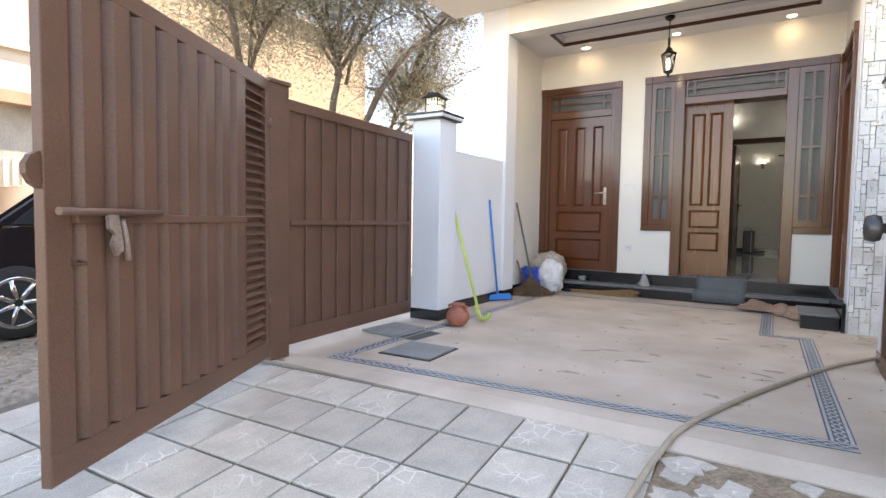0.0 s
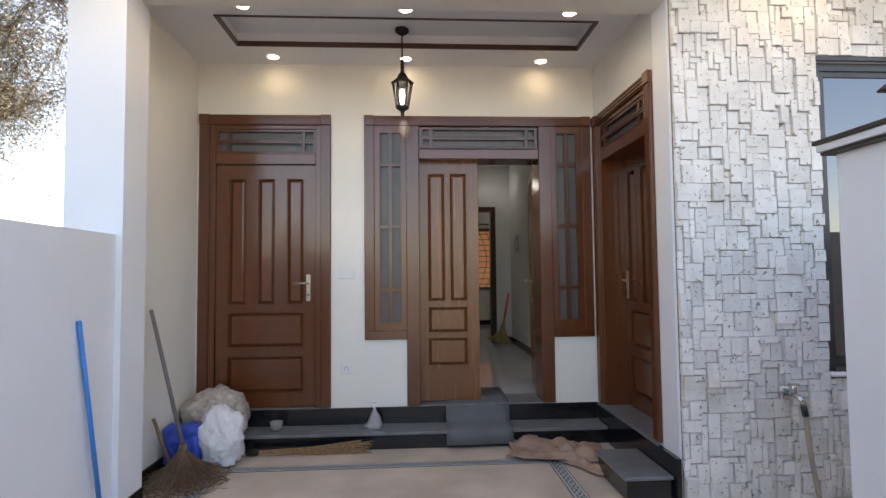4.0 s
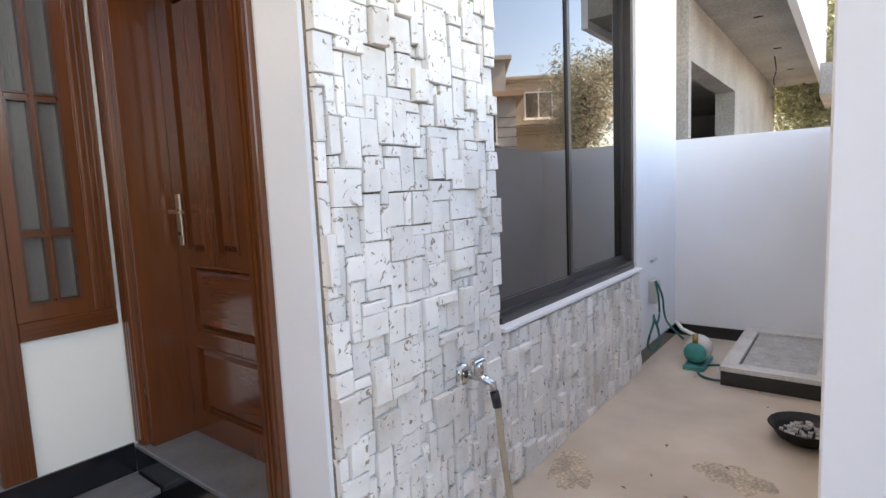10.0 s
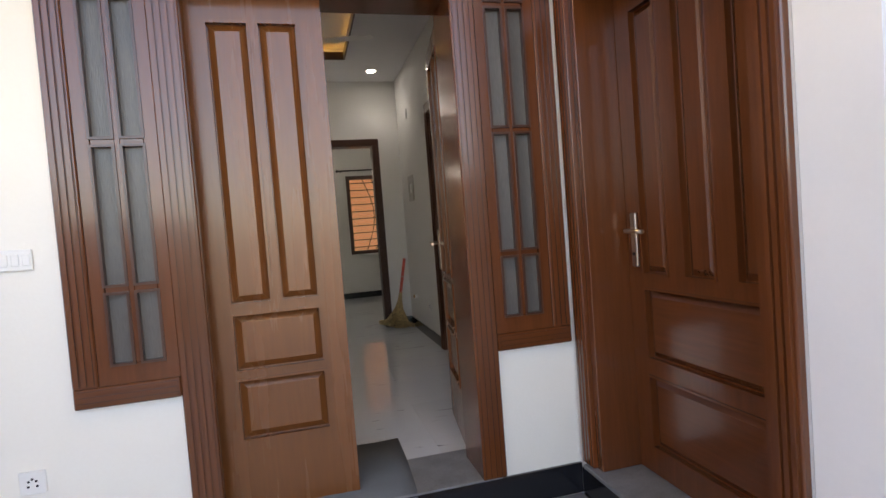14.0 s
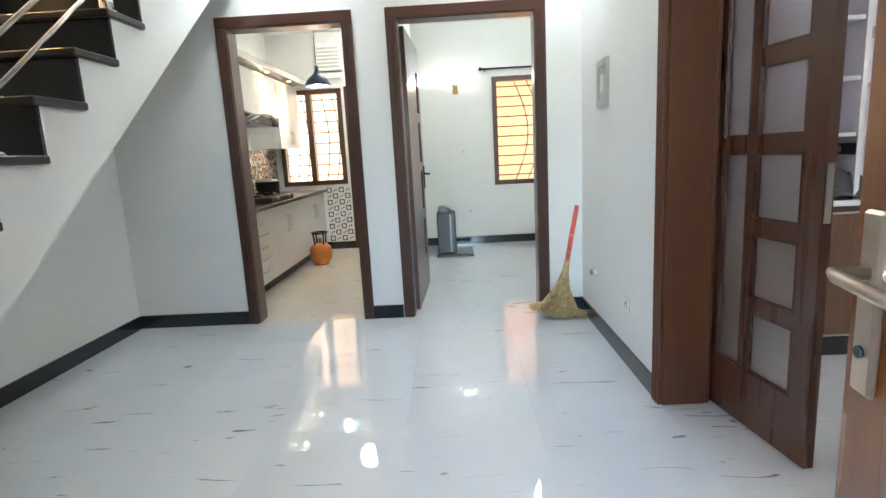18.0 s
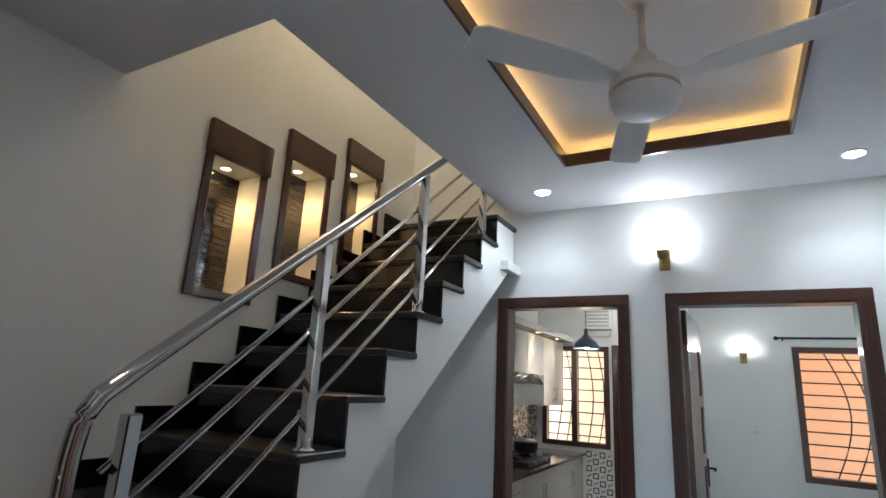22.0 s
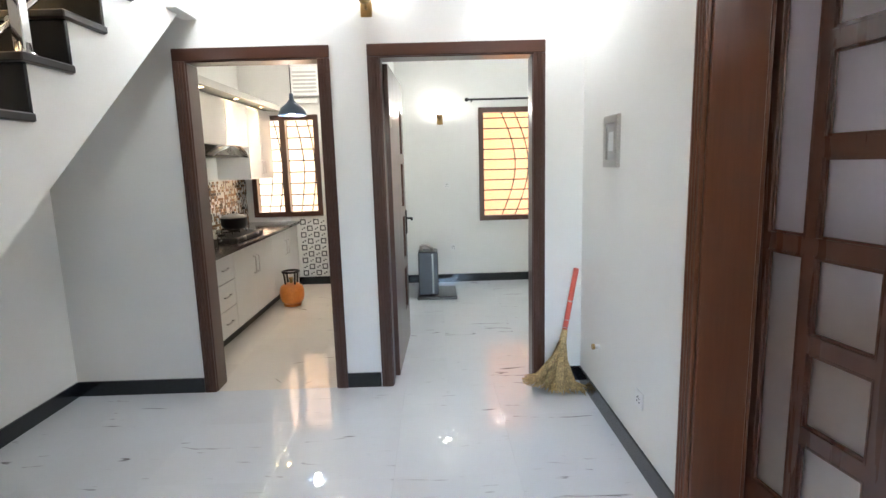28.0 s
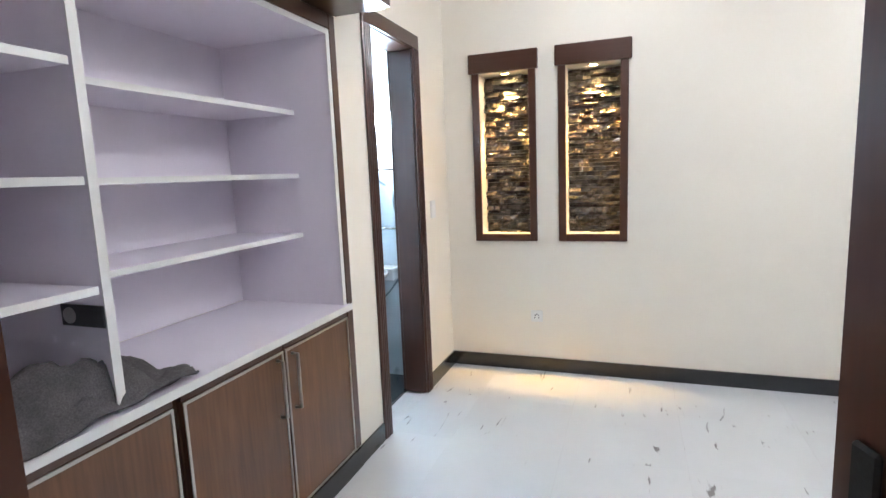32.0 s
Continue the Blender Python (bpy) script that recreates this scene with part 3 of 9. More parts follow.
# porch ceiling with a shallow tray
bm = B()
TX0, TX1, TY0, TY1, PZ = 0.44, 3.18, -0.86, -0.37, 3.22
for x0, x1, y0, y1 in ((0.0, TX0, -1.17, 0.0), (TX1, 3.43, -1.17, 0.0), (TX0, TX1, -1.17, TY0), (TX0, TX1, TY1, 0.0)):
    box(bm, x0, x1, y0, y1, PZ, PZ + 0.1)
box(bm, TX0 - 0.06, TX1 + 0.06, TY0 - 0.06, TY1 + 0.06, PZ + 0.101, PZ + 0.16)
tagged(part("ceiling_porch", bm, CEILING), "white porch ceiling with a recessed tray", kind="structure")
bm = B()
for x0, x1, y0, y1 in ((TX0 - 0.002, TX0 + 0.012, TY0, TY1), (TX1 - 0.012, TX1 + 0.002, TY0, TY1), (TX0, TX1, TY0 - 0.002, TY0 + 0.012), (TX0, TX1, TY1 - 0.012, TY1 + 0.002)):
    box(bm, x0, x1, y0, y1, PZ - 0.01, PZ + 0.03)
tagged(part("trim_porch_ceiling", bm, DARKWOOD_X), "dark wood bead round the ceiling tray", kind="structure")

# front wall of the drawing room, behind the stone cladding
WX0, WX1, WZ0, WZ1 = 4.40, 6.33, 0.755, 2.73
wall("wall_drawing_room_front", "x", FRONT + 0.03, 0.2, 3.43, 7.4, 0.0, 3.6, [(WX0, WX1, WZ0, WZ1)], PLASTER, "white front wall with a wide window opening")
# balcony over the front
slab("balcony_slab", -0.6, 7.45, -2.1, FRONT, 3.43, 3.6, PORCHPAINT, "off-white soffit of the balcony above the entrance")
slab("balcony_fascia", -0.6, 7.45, -2.14, -2.1, 3.41, 3.98, FASCIA, "mauve painted balcony fascia")
# upper storey and roof are unseen; their height keeps sun off the carport
slab("wall_upper_front", -0.2, 7.4, -0.6, -0.4, 3.62, 8.8, PORCHPAINT, "plain unseen upper storey that shades the carport")
slab("wall_upper_back", -0.2, 7.4, 7.9, 8.1, 3.62, 8.8, PORCHPAINT)
slab("wall_upper_left", -0.2, 0.0, -0.4, 7.9, 6.06, 8.8, PORCHPAINT)
slab("wall_upper_right", 7.2, 7.4, -0.4, 7.9, 3.62, 8.8, PORCHPAINT)
slab("floor_upper", 1.07, 7.2, -0.4, 7.9, 3.62, 3.7, CONCRETE)
slab("floor_upper_front", -0.17, 1.07, -0.4, 1.38, 3.62, 3.7, CONCRETE)
slab("floor_upper_back", -0.17, 1.07, 4.2, 7.9, 3.62, 3.7, CONCRETE)
slab("roof", -0.5, 7.6, -1.0, 8.3, 8.8, 9.0, CONCRETE, "unseen flat concrete roof that blocks the sun")

# boundary walls
wall("wall_boundary_left", "y", -0.1, 0.2, -2.76, FRONT, 0.0, 1.64, [], PLASTER, "white boundary wall beside the carport")
wall("wall_boundary_front", "x", -2.75, 0.2, 3.852, 7.4, 0.0, 1.73, [], PLASTER, "white front boundary wall")
wall("wall_boundary_right", "y", 7.4, 0.2, -2.75, FRONT + 0.03, 0.0, 1.72, [], PLASTER, "white boundary wall at the end of the yard")
for n, (x0, x1, y0, y1) in {"baseboard_left": (0.1, 0.112, -2.74, FRONT), "baseboard_yard": (6.36, 7.39, FRONT + 0.018, FRONT + 0.03), "baseboard_right": (7.388, 7.4, -2.55, FRONT + 0.018), "baseboard_porch": (0.0, 0.012, -1.12, -0.3)}.items():
    slab(n, x0, x1, y0, y1, 0.0, 0.1, BLACKGRANITE, "black granite skirting")
slab("baseboard_pier", -0.205, 0.141, FRONT - 0.008, -1.115, 0.0, 0.1, BLACKGRANITE, "black granite skirting")

# steps of the porch, grey granite on black risers
slab("step_porch", 0.012, 3.395, -0.235, -0.016, 0.0, 0.112, BLACKGRANITE, "black granite riser of the porch step")
slab("tread_porch", 0.012, 3.395, -0.255, -0.014, 0.113, 0.14, GREYGRANITE, "grey granite tread of the porch step", 0.004)
slab("riser_porch", 0.012, 3.4, -0.014, -0.001, 0.141, H - 0.002, BLACKGRANITE, "black granite riser under the doors")
slab("plinth_porch_right", 3.4, 3.429, FRONT + 0.005, -0.016, 0.0, H - 0.022, BLACKGRANITE, "black granite plinth below the side door")
slab("sill_side_door", 3.394, 3.655, -1.145, -0.04, H - 0.02, H + 0.002, GREYGRANITE, "grey granite sill of the side door", 0.003)
slab("sill_main_door", 1.785, 3.015, -0.012, 0.34, H - 0.02, H + 0.006, GREYGRANITE, "grey granite threshold of the main door", 0.003)
slab("sill_left_door", 0.045, 1.095, -0.012, 0.2, H - 0.02, H + 0.004, GREYGRANITE, "grey granite threshold", 0.003)

# lounge shell
wall("wall_lounge_left", "y", -0.17, 0.2, 0.23, 8.0, H - 0.1, 6.0,
     [(1.99, 2.33, 2.25, 2.98), (2.55, 2.89, 2.45, 3.18), (3.13, 3.47, 2.65, 3.38)], PLASTER_IN, "off-white wall beside the stairs with three niches")
wall("wall_lounge_back", "x", 4.03, 0.15, 0.03, 3.42, H - 0.1, 6.0, [(0.93, 1.80, H - 0.1, 2.45), (2.12, 3.13, H - 0.1, 2.45)], PLASTER_IN, "off-white back wall with two doorways")
wall("wall_lounge_right", "y", 3.42, 0.2, 0.23, 4.18, H - 0.1, 3.6, [(1.19, 2.515, H - 0.1, 2.48)], PLASTER_IN, "off-white wall with a wide doorway")
wall("wall_lounge_front", "x", 0.231, 0.02, 0.03, 3.42, H, 6.0, [(0.04, 1.10, H, 2.75), (1.78, 3.02, H, 0.84), (1.43, 3.37, 0.84, 2.75)], PLASTER_IN)
bm = B()
LX0, LX1, LY0, LY1 = 1.63, 2.79, 0.8, 3.215
for x0, x1, y0, y1 in ((0.03, 1.0, 0.23, 1.47), (1.0, LX0, 0.23, 4.03), (LX1, 3.42, 0.23, 4.03), (LX0, LX1, 0.23, LY0), (LX0, LX1, LY1, 4.03)):
    box(bm, x0, x1, y0, y1, CEIL, CEIL + 0.06)
box(bm, LX0 - 0.12, LX1 + 0.12, LY0 - 0.12, LY1 + 0.12, CEIL + 0.13, CEIL + 0.19)
for x0, x1, y0, y1 in ((LX0 - 0.12, LX0 - 0.1, LY0 - 0.1, LY1 + 0.1), (LX1 + 0.1, LX1 + 0.12, LY0 - 0.1, LY1 + 0.1), (LX0 - 0.12, LX1 + 0.12, LY0 - 0.12, LY0 - 0.1), (LX0 - 0.12, LX1 + 0.12, LY1 + 0.1, LY1 + 0.12)):
    box(bm, x0, x1, y0, y1, CEIL + 0.061, CEIL + 0.129)
# slab edge of the stairwell
box(bm, 0.98, 1.0, 1.47, 4.03, CEIL, 3.5)
box(bm, 0.03, 1.0, 1.45, 1.47, CEIL + 0.061, 3.5)
tagged(part("ceiling_lounge", bm, CEILING), "white lounge ceiling with a lit tray and stairwell opening", kind="structure")
bm = B()
for x0, x1, y0, y1 in ((LX0 - 0.002, LX0 + 0.012, LY0, LY1), (LX1 - 0.012, LX1 + 0.002, LY0, LY1), (LX0, LX1, LY0 - 0.002, LY0 + 0.012), (LX0, LX1, LY1 - 0.012, LY1 + 0.002)):
    box(bm, x0, x1, y0, y1, CEIL - 0.014, CEIL + 0.062)
tagged(part("trim_lounge_ceiling", bm, DARKWOOD_Y), "dark wood bead round the ceiling tray", kind="structure")
slab("ceiling_stairwell", -0.17, 1.0, 0.0, 4.2, 6.0, 6.06, CEILING, "ceiling high over the stairs")
slab("wall_stairwell_right", 1.0, 1.06, 1.45, 4.03, 3.5, 6.0, CREAM)
slab("wall_stairwell_front", 0.03, 1.0, 1.39, 1.45, 3.5, 6.0, CREAM)

# back rooms
YB, YK = 7.2, 7.3
wall("wall_bedroom_back", "x", YB, 0.2, 1.9, 5.2, H - 0.1, 3.3, [(3.02, 4.0, 1.05, 2.42)], PLASTER_IN, "off-white bedroom wall with a grilled window")
wall("wall_kitchen_back", "x", YK, 0.2, -0.15, 1.9, H - 0.1, 3.3, [(0.2, 1.06, 1.16, 2.4), (1.1, 1.75, H - 0.1, 2.42)], PLASTER_IN, "kitchen wall with a window and a dark door")
wall("wall_kitchen_side", "y", 1.9, 0.12, 4.18, YB, H - 0.1, 3.3, [], PLASTER_IN, "partition between kitchen and bedroom")
slab("ceiling_back_rooms", -0.15, 5.2, 4.18, 7.5, 3.1, 3.2, CEILING, "white ceiling of the back rooms")
wall("wall_bedroom_right", "y", 5.0, 0.12, 4.18, YB, H - 0.1, 3.3, [], PLASTER_IN)
wall("wall_bedroom_front", "x", 4.03, 0.15, 3.62, 5.0, H - 0.1, 3.3, [], PLASTER_IN)
# glowing backdrops stand in for sunlit walls behind the windows; their height blocks sun
slab("backdrop_back_lane", 2.2, 9, 8.7, 8.9, 0.0, 6.5, glow("peach_lane_glow", (1.0, 0.56, 0.3), 0.009), "plain glowing peach backdrop for daylight across the back lane")
slab("backdrop_back_yard", -2, 2.2, 8.7, 8.9, 0.0, 6.5, glow("cream_lane_glow", (1.0, 0.7, 0.44), 0.042), "plain glowing cream backdrop for daylight across the back yard")
for n, (x0, x1, y0, y1) in {"baseboard_lounge_left": (0.03, 0.042, 1.3, 4.02), "baseboard_lounge_back_a": (0.042, 0.88, 4.018, 4.03), "baseboard_lounge_back_b": (1.842, 2.07, 4.018, 4.03), "baseboard_lounge_back_c": (3.18, 3.408, 4.018, 4.03), "baseboard_lounge_right": (3.408, 3.42, 2.575, 4.03), "baseboard_lounge_right_b": (3.408, 3.42, 0.25, 1.155),
                            "baseboard_bedroom": (2.02, 5.0, YB - 0.012, YB), "baseboard_kitchen": (0.7, 1.1, YK - 0.012, YK), "baseboard_bedroom_side": (2.02, 2.032, 5.2, YB - 0.012)}.items():
    slab(n, x0, x1, y0, y1, H, H + 0.1, BLACKGRANITE, "black granite skirting board")

# drawing room
NX, NY = 7.36, 3.0
wall("wall_niche", "y", NX, 0.2, FRONT + 0.23, NY + 0.2, H - 0.1, 3.3, [(2.385, 2.735, 1.29, 2.42), (1.785, 2.135, 1.29, 2.42)], CREAM, "cream wall with two stone-lined niches")
wall("wall_cabinet", "x", NY, 0.15, 5.86, NX, H - 0.1, 3.3, [(6.17, 6.80, H - 0.1, 2.54)], CREAM, "cream wall with the bathroom doorway")
wall("wall_cabinet_back", "x", 3.605, 0.1, 3.62, 5.92, H - 0.1, 3.3, [], CREAM)
slab("wall_cabinet_side", 5.861, 5.925, 3.15, 3.605, H - 0.1, 3.3, CREAM)
slab("ceiling_drawing_room", 3.62, 7.56, FRONT + 0.2, 3.6, 3.14, 3.2, CEILING, "white drawing room ceiling")
for n, (x0, x1, y0, y1) in {"baseboard_niche": (NX - 0.012, NX, -1.1, NY), "baseboard_cabinet_a": (6.855, NX - 0.012, NY - 0.012, NY), "baseboard_cabinet_b": (5.855, 6.115, NY - 0.012, NY)}.items():
    slab(n, x0, x1, y0, y1, H, H + 0.1, BLACKGRANITE, "black granite skirting board")
# bathroom
wall("wall_bathroom_back", "x", 4.6, 0.1, 5.92, 7.56, H - 0.1, 3.3, [], MARBLETILE, "pale veined bathroom tiles")
wall("wall_bathroom_right", "y", 7.0, 0.1, 3.15, 4.6, H - 0.1, 3.3, [], MARBLETILE, "pale veined bathroom tiles")
wall("wall_bathroom_left", "y", 5.93, 0.05, 3.15, 4.6, H - 0.1, 3.3, [], MARBLETILE, "pale veined bathroom tiles")
slab("ceiling_bathroom", 5.9, 7.5, 3.15, 4.7, 3.0, 3.1, CEILING)
slab("floor_bathroom", 5.98, 7.0, 3.15, 4.6, H - 0.008, H + 0.012, BLACKGRANITE, "dark bathroom floor")

# lamps of the porch, balcony and rooms
for x, y in ((0.68, -1.0), (1.78, -0.99), (2.93, -0.98), (0.67, -0.16), (1.77, -0.15), (2.93, -0.14)):
    lamp("porch_spot", "SPOT", (x, y, PZ - 0.03), 1.7 if y < -0.5 else 0.2, (1.0, 0.8, 0.52), 0.04, (x, y, 0), 150)
for x in (0.35, 1.6, 2.92, 4.2, 5.5, 6.85):
    lamp("balcony_spot", "SPOT", (x, -1.76, 3.40), 2.5, (1.0, 0.82, 0.58), 0.04, (x, -1.76, 0), 140)
# the pair at y 0.75 is unseen, added to brighten the front
for x, y in ((1.36, 3.61), (3.10, 3.61), (1.36, 0.75), (3.10, 0.75)):
    lamp("lounge_spot", "SPOT", (x, y, CEIL - 0.03), 0.8 if y > 2 else 0.12, (0.9, 0.96, 1.0), 0.05, (x, y, 0), 130)
lamp("lounge_sconce_light", "POINT", (2.085, 3.91, 2.86), 0.2, (0.92, 0.97, 1.0), 0.05)
lamp("bedroom_light", "POINT", (2.53, 6.99, 2.6), 0.012, (0.92, 0.98, 1.0), 0.1)
lamp("bedroom_ceiling_light", "POINT", (3.4, 5.7, 3.0), 1.4, (0.95, 1.0, 0.97), 0.15)
lamp("kitchen_light", "POINT", (1.2, 6.6, 2.95), 0.45, (1.0, 0.93, 0.82), 0.12)
lamp("bathroom_light", "POINT", (6.83, 3.32, 2.1), 0.32, (0.62, 0.84, 1.0), 0.06)
# unseen point lamps added under the drawing room ceiling to brighten it
for x, y, p in ((4.9, 0.8, 4.6), (6.5, 1.9, 0.6), (4.6, -0.2, 1.6), (6.5, -0.2, 1.4)):
    lamp("drawing_fill", "POINT", (x, y, 3.08), p * 0.3, (1.0, 0.965, 0.93), 0.06)

# ---- doors ----
def moulding(bm, u0, u1, z0, z1, y, w=0.012, d=0.008):
    """A small sloped bead round a field, standing d proud of y."""
    for a0, a1, c0, c1 in ((u0 - w, u1 + w, z0 - w, z0), (u0 - w, u1 + w, z1, z1 + w), (u0 - w, u0, z0, z1), (u1, u1 + w, z0, z1)):
        box(bm, a0, a1, y - d, y + 0.001, c0, c1)
    return bm


def carved_leaf(name, root, w, h, fields, m, material, material_x, thick=0.04):
    """A door leaf with raised fields; its face towards -y, hinge edge at x = 0."""
    leaf = part(name, box(B(), 0.001, w - 0.001, 0.02, thick, 0, h), material, root, m=m)
    part("leaf_frame", pierced("x", 0.0, 0.022, 0, w, 0, h, fields), material, leaf)
    for u0, u1, z0, z1 in fields:
        bm = moulding(panel(B(), u0 + 0.004, u1 - 0.004, z0 + 0.004, z1 - 0.004, 0.0195, 0.016, 0.026), u0, u1, z0, z1, 0.001, 0.009, 0.009)
        part("field", bm, material if z1 - z0 > u1 - u0 else material_x, leaf)
    return leaf


def fluted(bm, x0, x1, z0, z1, y=-0.02, grooves=3, upright=True):
    """A casing board with raised flutes."""
    box(bm, x0, x1, y, 0.03, z0, z1, 0.004)
    n = grooves
    for k in range(n):
        f = (k + 0.75) / (n + 0.5)
        if upright:
            c = x0 + (x1 - x0) * f
            box(bm, c - 0.007, c + 0.007, y - 0.009, y + 0.001, z0 + 0.01, z1 - 0.01)
        else:
            c = z0 + (z1 - z0) * f
            box(bm, x0 + 0.01, x1 - 0.01, y - 0.009, y + 0.001, c - 0.006, c + 0.006)
    return bm


def lever(name, parent, x, z, y, side, material, big=1.0):
    """A lever handle on a long plate."""
    hd = part(name, box(B(), x - 0.02 * big, x + 0.02 * big, y - 0.012, y, z - 0.115 * big, z + 0.115 * big, 0.004), material, parent, "brushed metal door handle")
    bm = tube(B(), [(x, y - 0.01, z + 0.04), (x, y - 0.05, z + 0.04), (x + side * 0.02, y - 0.055, z + 0.04), (x + side * 0.125 * big, y - 0.055, z + 0.036)], 0.009 * big, 8)
    part("lever", bm, material, hd)
    part("keyhole", lathe(B(), [(0.008, 0), (0.008, 0.004)], 10), BLACKPLASTIC, hd, m=Matrix.Translation((x, y - 0.0125, z - 0.06)) @ Matrix.Rotation(radians(90), 4, "X"))
    return hd


def transom(root, x0, x1, z0, z1, y, deep, material, glass):
    """A light over a door: a board pierced by two long slots, each with a small square at both ends, glazed behind."""
    zm, g, e = (z0 + z1) / 2, 0.012, (z1 - z0) * 0.03
    q = (z1 - z0) / 2 - g - e
    holes = []
    for c0, c1 in ((z0 + e, zm - g), (zm + g, z1 - e)):
        holes += [(x0 + 0.02, x0 + 0.02 + q, c0, c1), (x0 + 0.045 + q, x1 - 0.045 - q, c0, c1), (x1 - 0.02 - q, x1 - 0.02, c0, c1)]
    part("transom_board", pierced("x", y, deep, x0, x1, z0 - 0.012, z1 + 0.012, holes), material, root)
    for u0, u1, c0, c1 in holes:
        part("glazing_bead", pierced("x", y - 0.006, 0.022, u0 - 0.007, u1 + 0.007, c0 - 0.007, c1 + 0.007, [(u0 + 0.004, u1 - 0.004, c0 + 0.004, c1 - 0.004)]), DARKWOOD_X, root)
        part("transom_pane", box(B(), u0 - 0.003, u1 + 0.003, y + deep * 0.75, y + deep * 0.75 + 0.005, c0 - 0.003, c1 + 0.003), glass, root, "pale reflecting glass")


def single_door(name, m, w, h, leaf_z, label, setback, handle_side):
    """A carved single door with a barred light over it, in a fluted casing."""
    d = thing(name, label, "door", kind="structure", m=m)
    c = 0.085
    part("casing", fluted(B(), 0, c, 0, h - c), DOORWOOD, d)
    part("casing", fluted(B(), w - c, w, 0, h - c), DOORWOOD, d)
    part("casing_head", fluted(B(), 0, w, h - c, h, upright=False), DOORWOOD_X, d)
    for x in (0.0, w - c):
        part("corner_block", box(B(), x - 0.001, x + c + 0.001, -0.034, -0.019, h - c - 0.001, h + 0.001, 0.004), DOORWOOD, d)
    part("jamb", box(B(), c, c + 0.045, 0.0, setback + 0.05, 0, h - c, 0.003), DOORWOOD, d)
    part("jamb", box(B(), w - c - 0.045, w - c, 0.0, setback + 0.05, 0, h - c, 0.003), DOORWOOD, d)
    x0, x1 = c + 0.046, w - c - 0.046
    part("head_rail", box(B(), x0, x1, 0.0, setback + 0.045, leaf_z + 0.002, leaf_z + 0.09, 0.003), DOORWOOD_X, d)
    part("jamb_head", box(B(), x0, x1, 0.0, setback + 0.045, h - c - 0.035, h - c - 0.001, 0.003), DOORWOOD_X, d)
    transom(d, x0, x1, leaf_z + 0.105, h - c - 0.05, 0.008, 0.04, DOORWOOD_X, FROST)
    part("transom_back", box(B(), x0, x1, 0.06, 0.075, leaf_z + 0.09, h - c - 0.03), DARKWOOD_X, d)
    lw = x1 - x0 - 0.006
    s = lw * 0.125
    n = 3
    pw = (lw - s * (n + 1)) / n
    lh = leaf_z - 0.006
    fields = [(s + k * (pw + s), s + k * (pw + s) + pw, lh * 0.42, lh - 0.12) for k in range(n)]
    fields += [(s, lw - s, lh * 0.245, lh * 0.385), (s, lw - s, lh * 0.06, lh * 0.205)]
    leaf = carved_leaf("leaf", d, lw, lh, fields, Matrix.Translation((x0 + 0.003, setback, 0.004)), DOORWOOD, DOORWOOD_X)
    hx = lw - 0.06 if handle_side > 0 else 0.06
    lever("door_handle", leaf, hx, 1.0, -0.001, -handle_side, HANDLE)
    return d


single_door("door_1", pose(0.02, -0.002, H + 0.005), 1.102, 2.485, 2.06, "closed carved mahogany door in a fluted frame beside the porch corner", 0.03, 1)
single_door("door_2", pose(3.428, -0.02, H + 0.003, 0, 0, -90), 1.13, 2.47, 2.06, "closed carved mahogany side door with a barred light above", 0.19, -1)

# main entrance: door pair between two glazed side lights under a long barred light
door = thing("door_3", "carved mahogany entrance door pair with glazed side lights, one leaf open", "door", kind="structure", m=pose(0, 0, H + 0.004))
MX0, MX1, MH = 1.406, 3.39, 2.485
OX0, OX1, OZ = 1.875, 2.925, 2.11
SLZ = 0.558
part("casing", fluted(B(), MX0, MX0 + 0.085, SLZ + 0.075, MH - 0.085), DOORWOOD, door)
part("casing", fluted(B(), MX1 - 0.085, MX1, SLZ + 0.075, MH - 0.085), DOORWOOD, door)
part("casing_head", fluted(B(), MX0, MX1, MH - 0.085, MH, upright=False), DOORWOOD_X, door)
for x in (MX0, MX1 - 0.085):
    part("corner_block", box(B(), x - 0.001, x + 0.086, -0.034, -0.019, MH - 0.086, MH + 0.001, 0.004), DOORWOOD, door)
part("casing_foot", fluted(B(), MX0, 1.763, SLZ, SLZ + 0.075, upright=False), DOORWOOD_X, door)
part("casing_foot", fluted(B(), 3.035, MX1, SLZ, SLZ + 0.075, upright=False), DOORWOOD_X, door)
part("jamb", fluted(B(), 1.763, OX0, 0, MH - 0.086, -0.018, 4), DOORWOOD, door)
part("jamb", fluted(B(), OX1, 3.035, 0, MH - 0.086, -0.018, 4), DOORWOOD, door)
part("jamb_lining", box(B(), OX0 - 0.075, OX0 - 0.031, 0.031, 0.25, 0, OZ + 0.06), DOORWOOD, door)
part("jamb_lining", box(B(), OX1 + 0.001, OX1 + 0.04, 0.031, 0.25, 0, OZ + 0.06), DOORWOOD, door)
part("head_rail", box(B(), OX0, OX1, -0.012, 0.25, OZ, OZ + 0.085, 0.004), DOORWOOD_X, door)
part("head_back", box(B(), OX0, OX1, 0.05, 0.2, OZ + 0.086, MH - 0.087), DOORWOOD_X, door)
transom(door, OX0 + 0.01, OX1 - 0.01, OZ + 0.105, MH - 0.11, -0.006, 0.04, DOORWOOD_X, FROST)
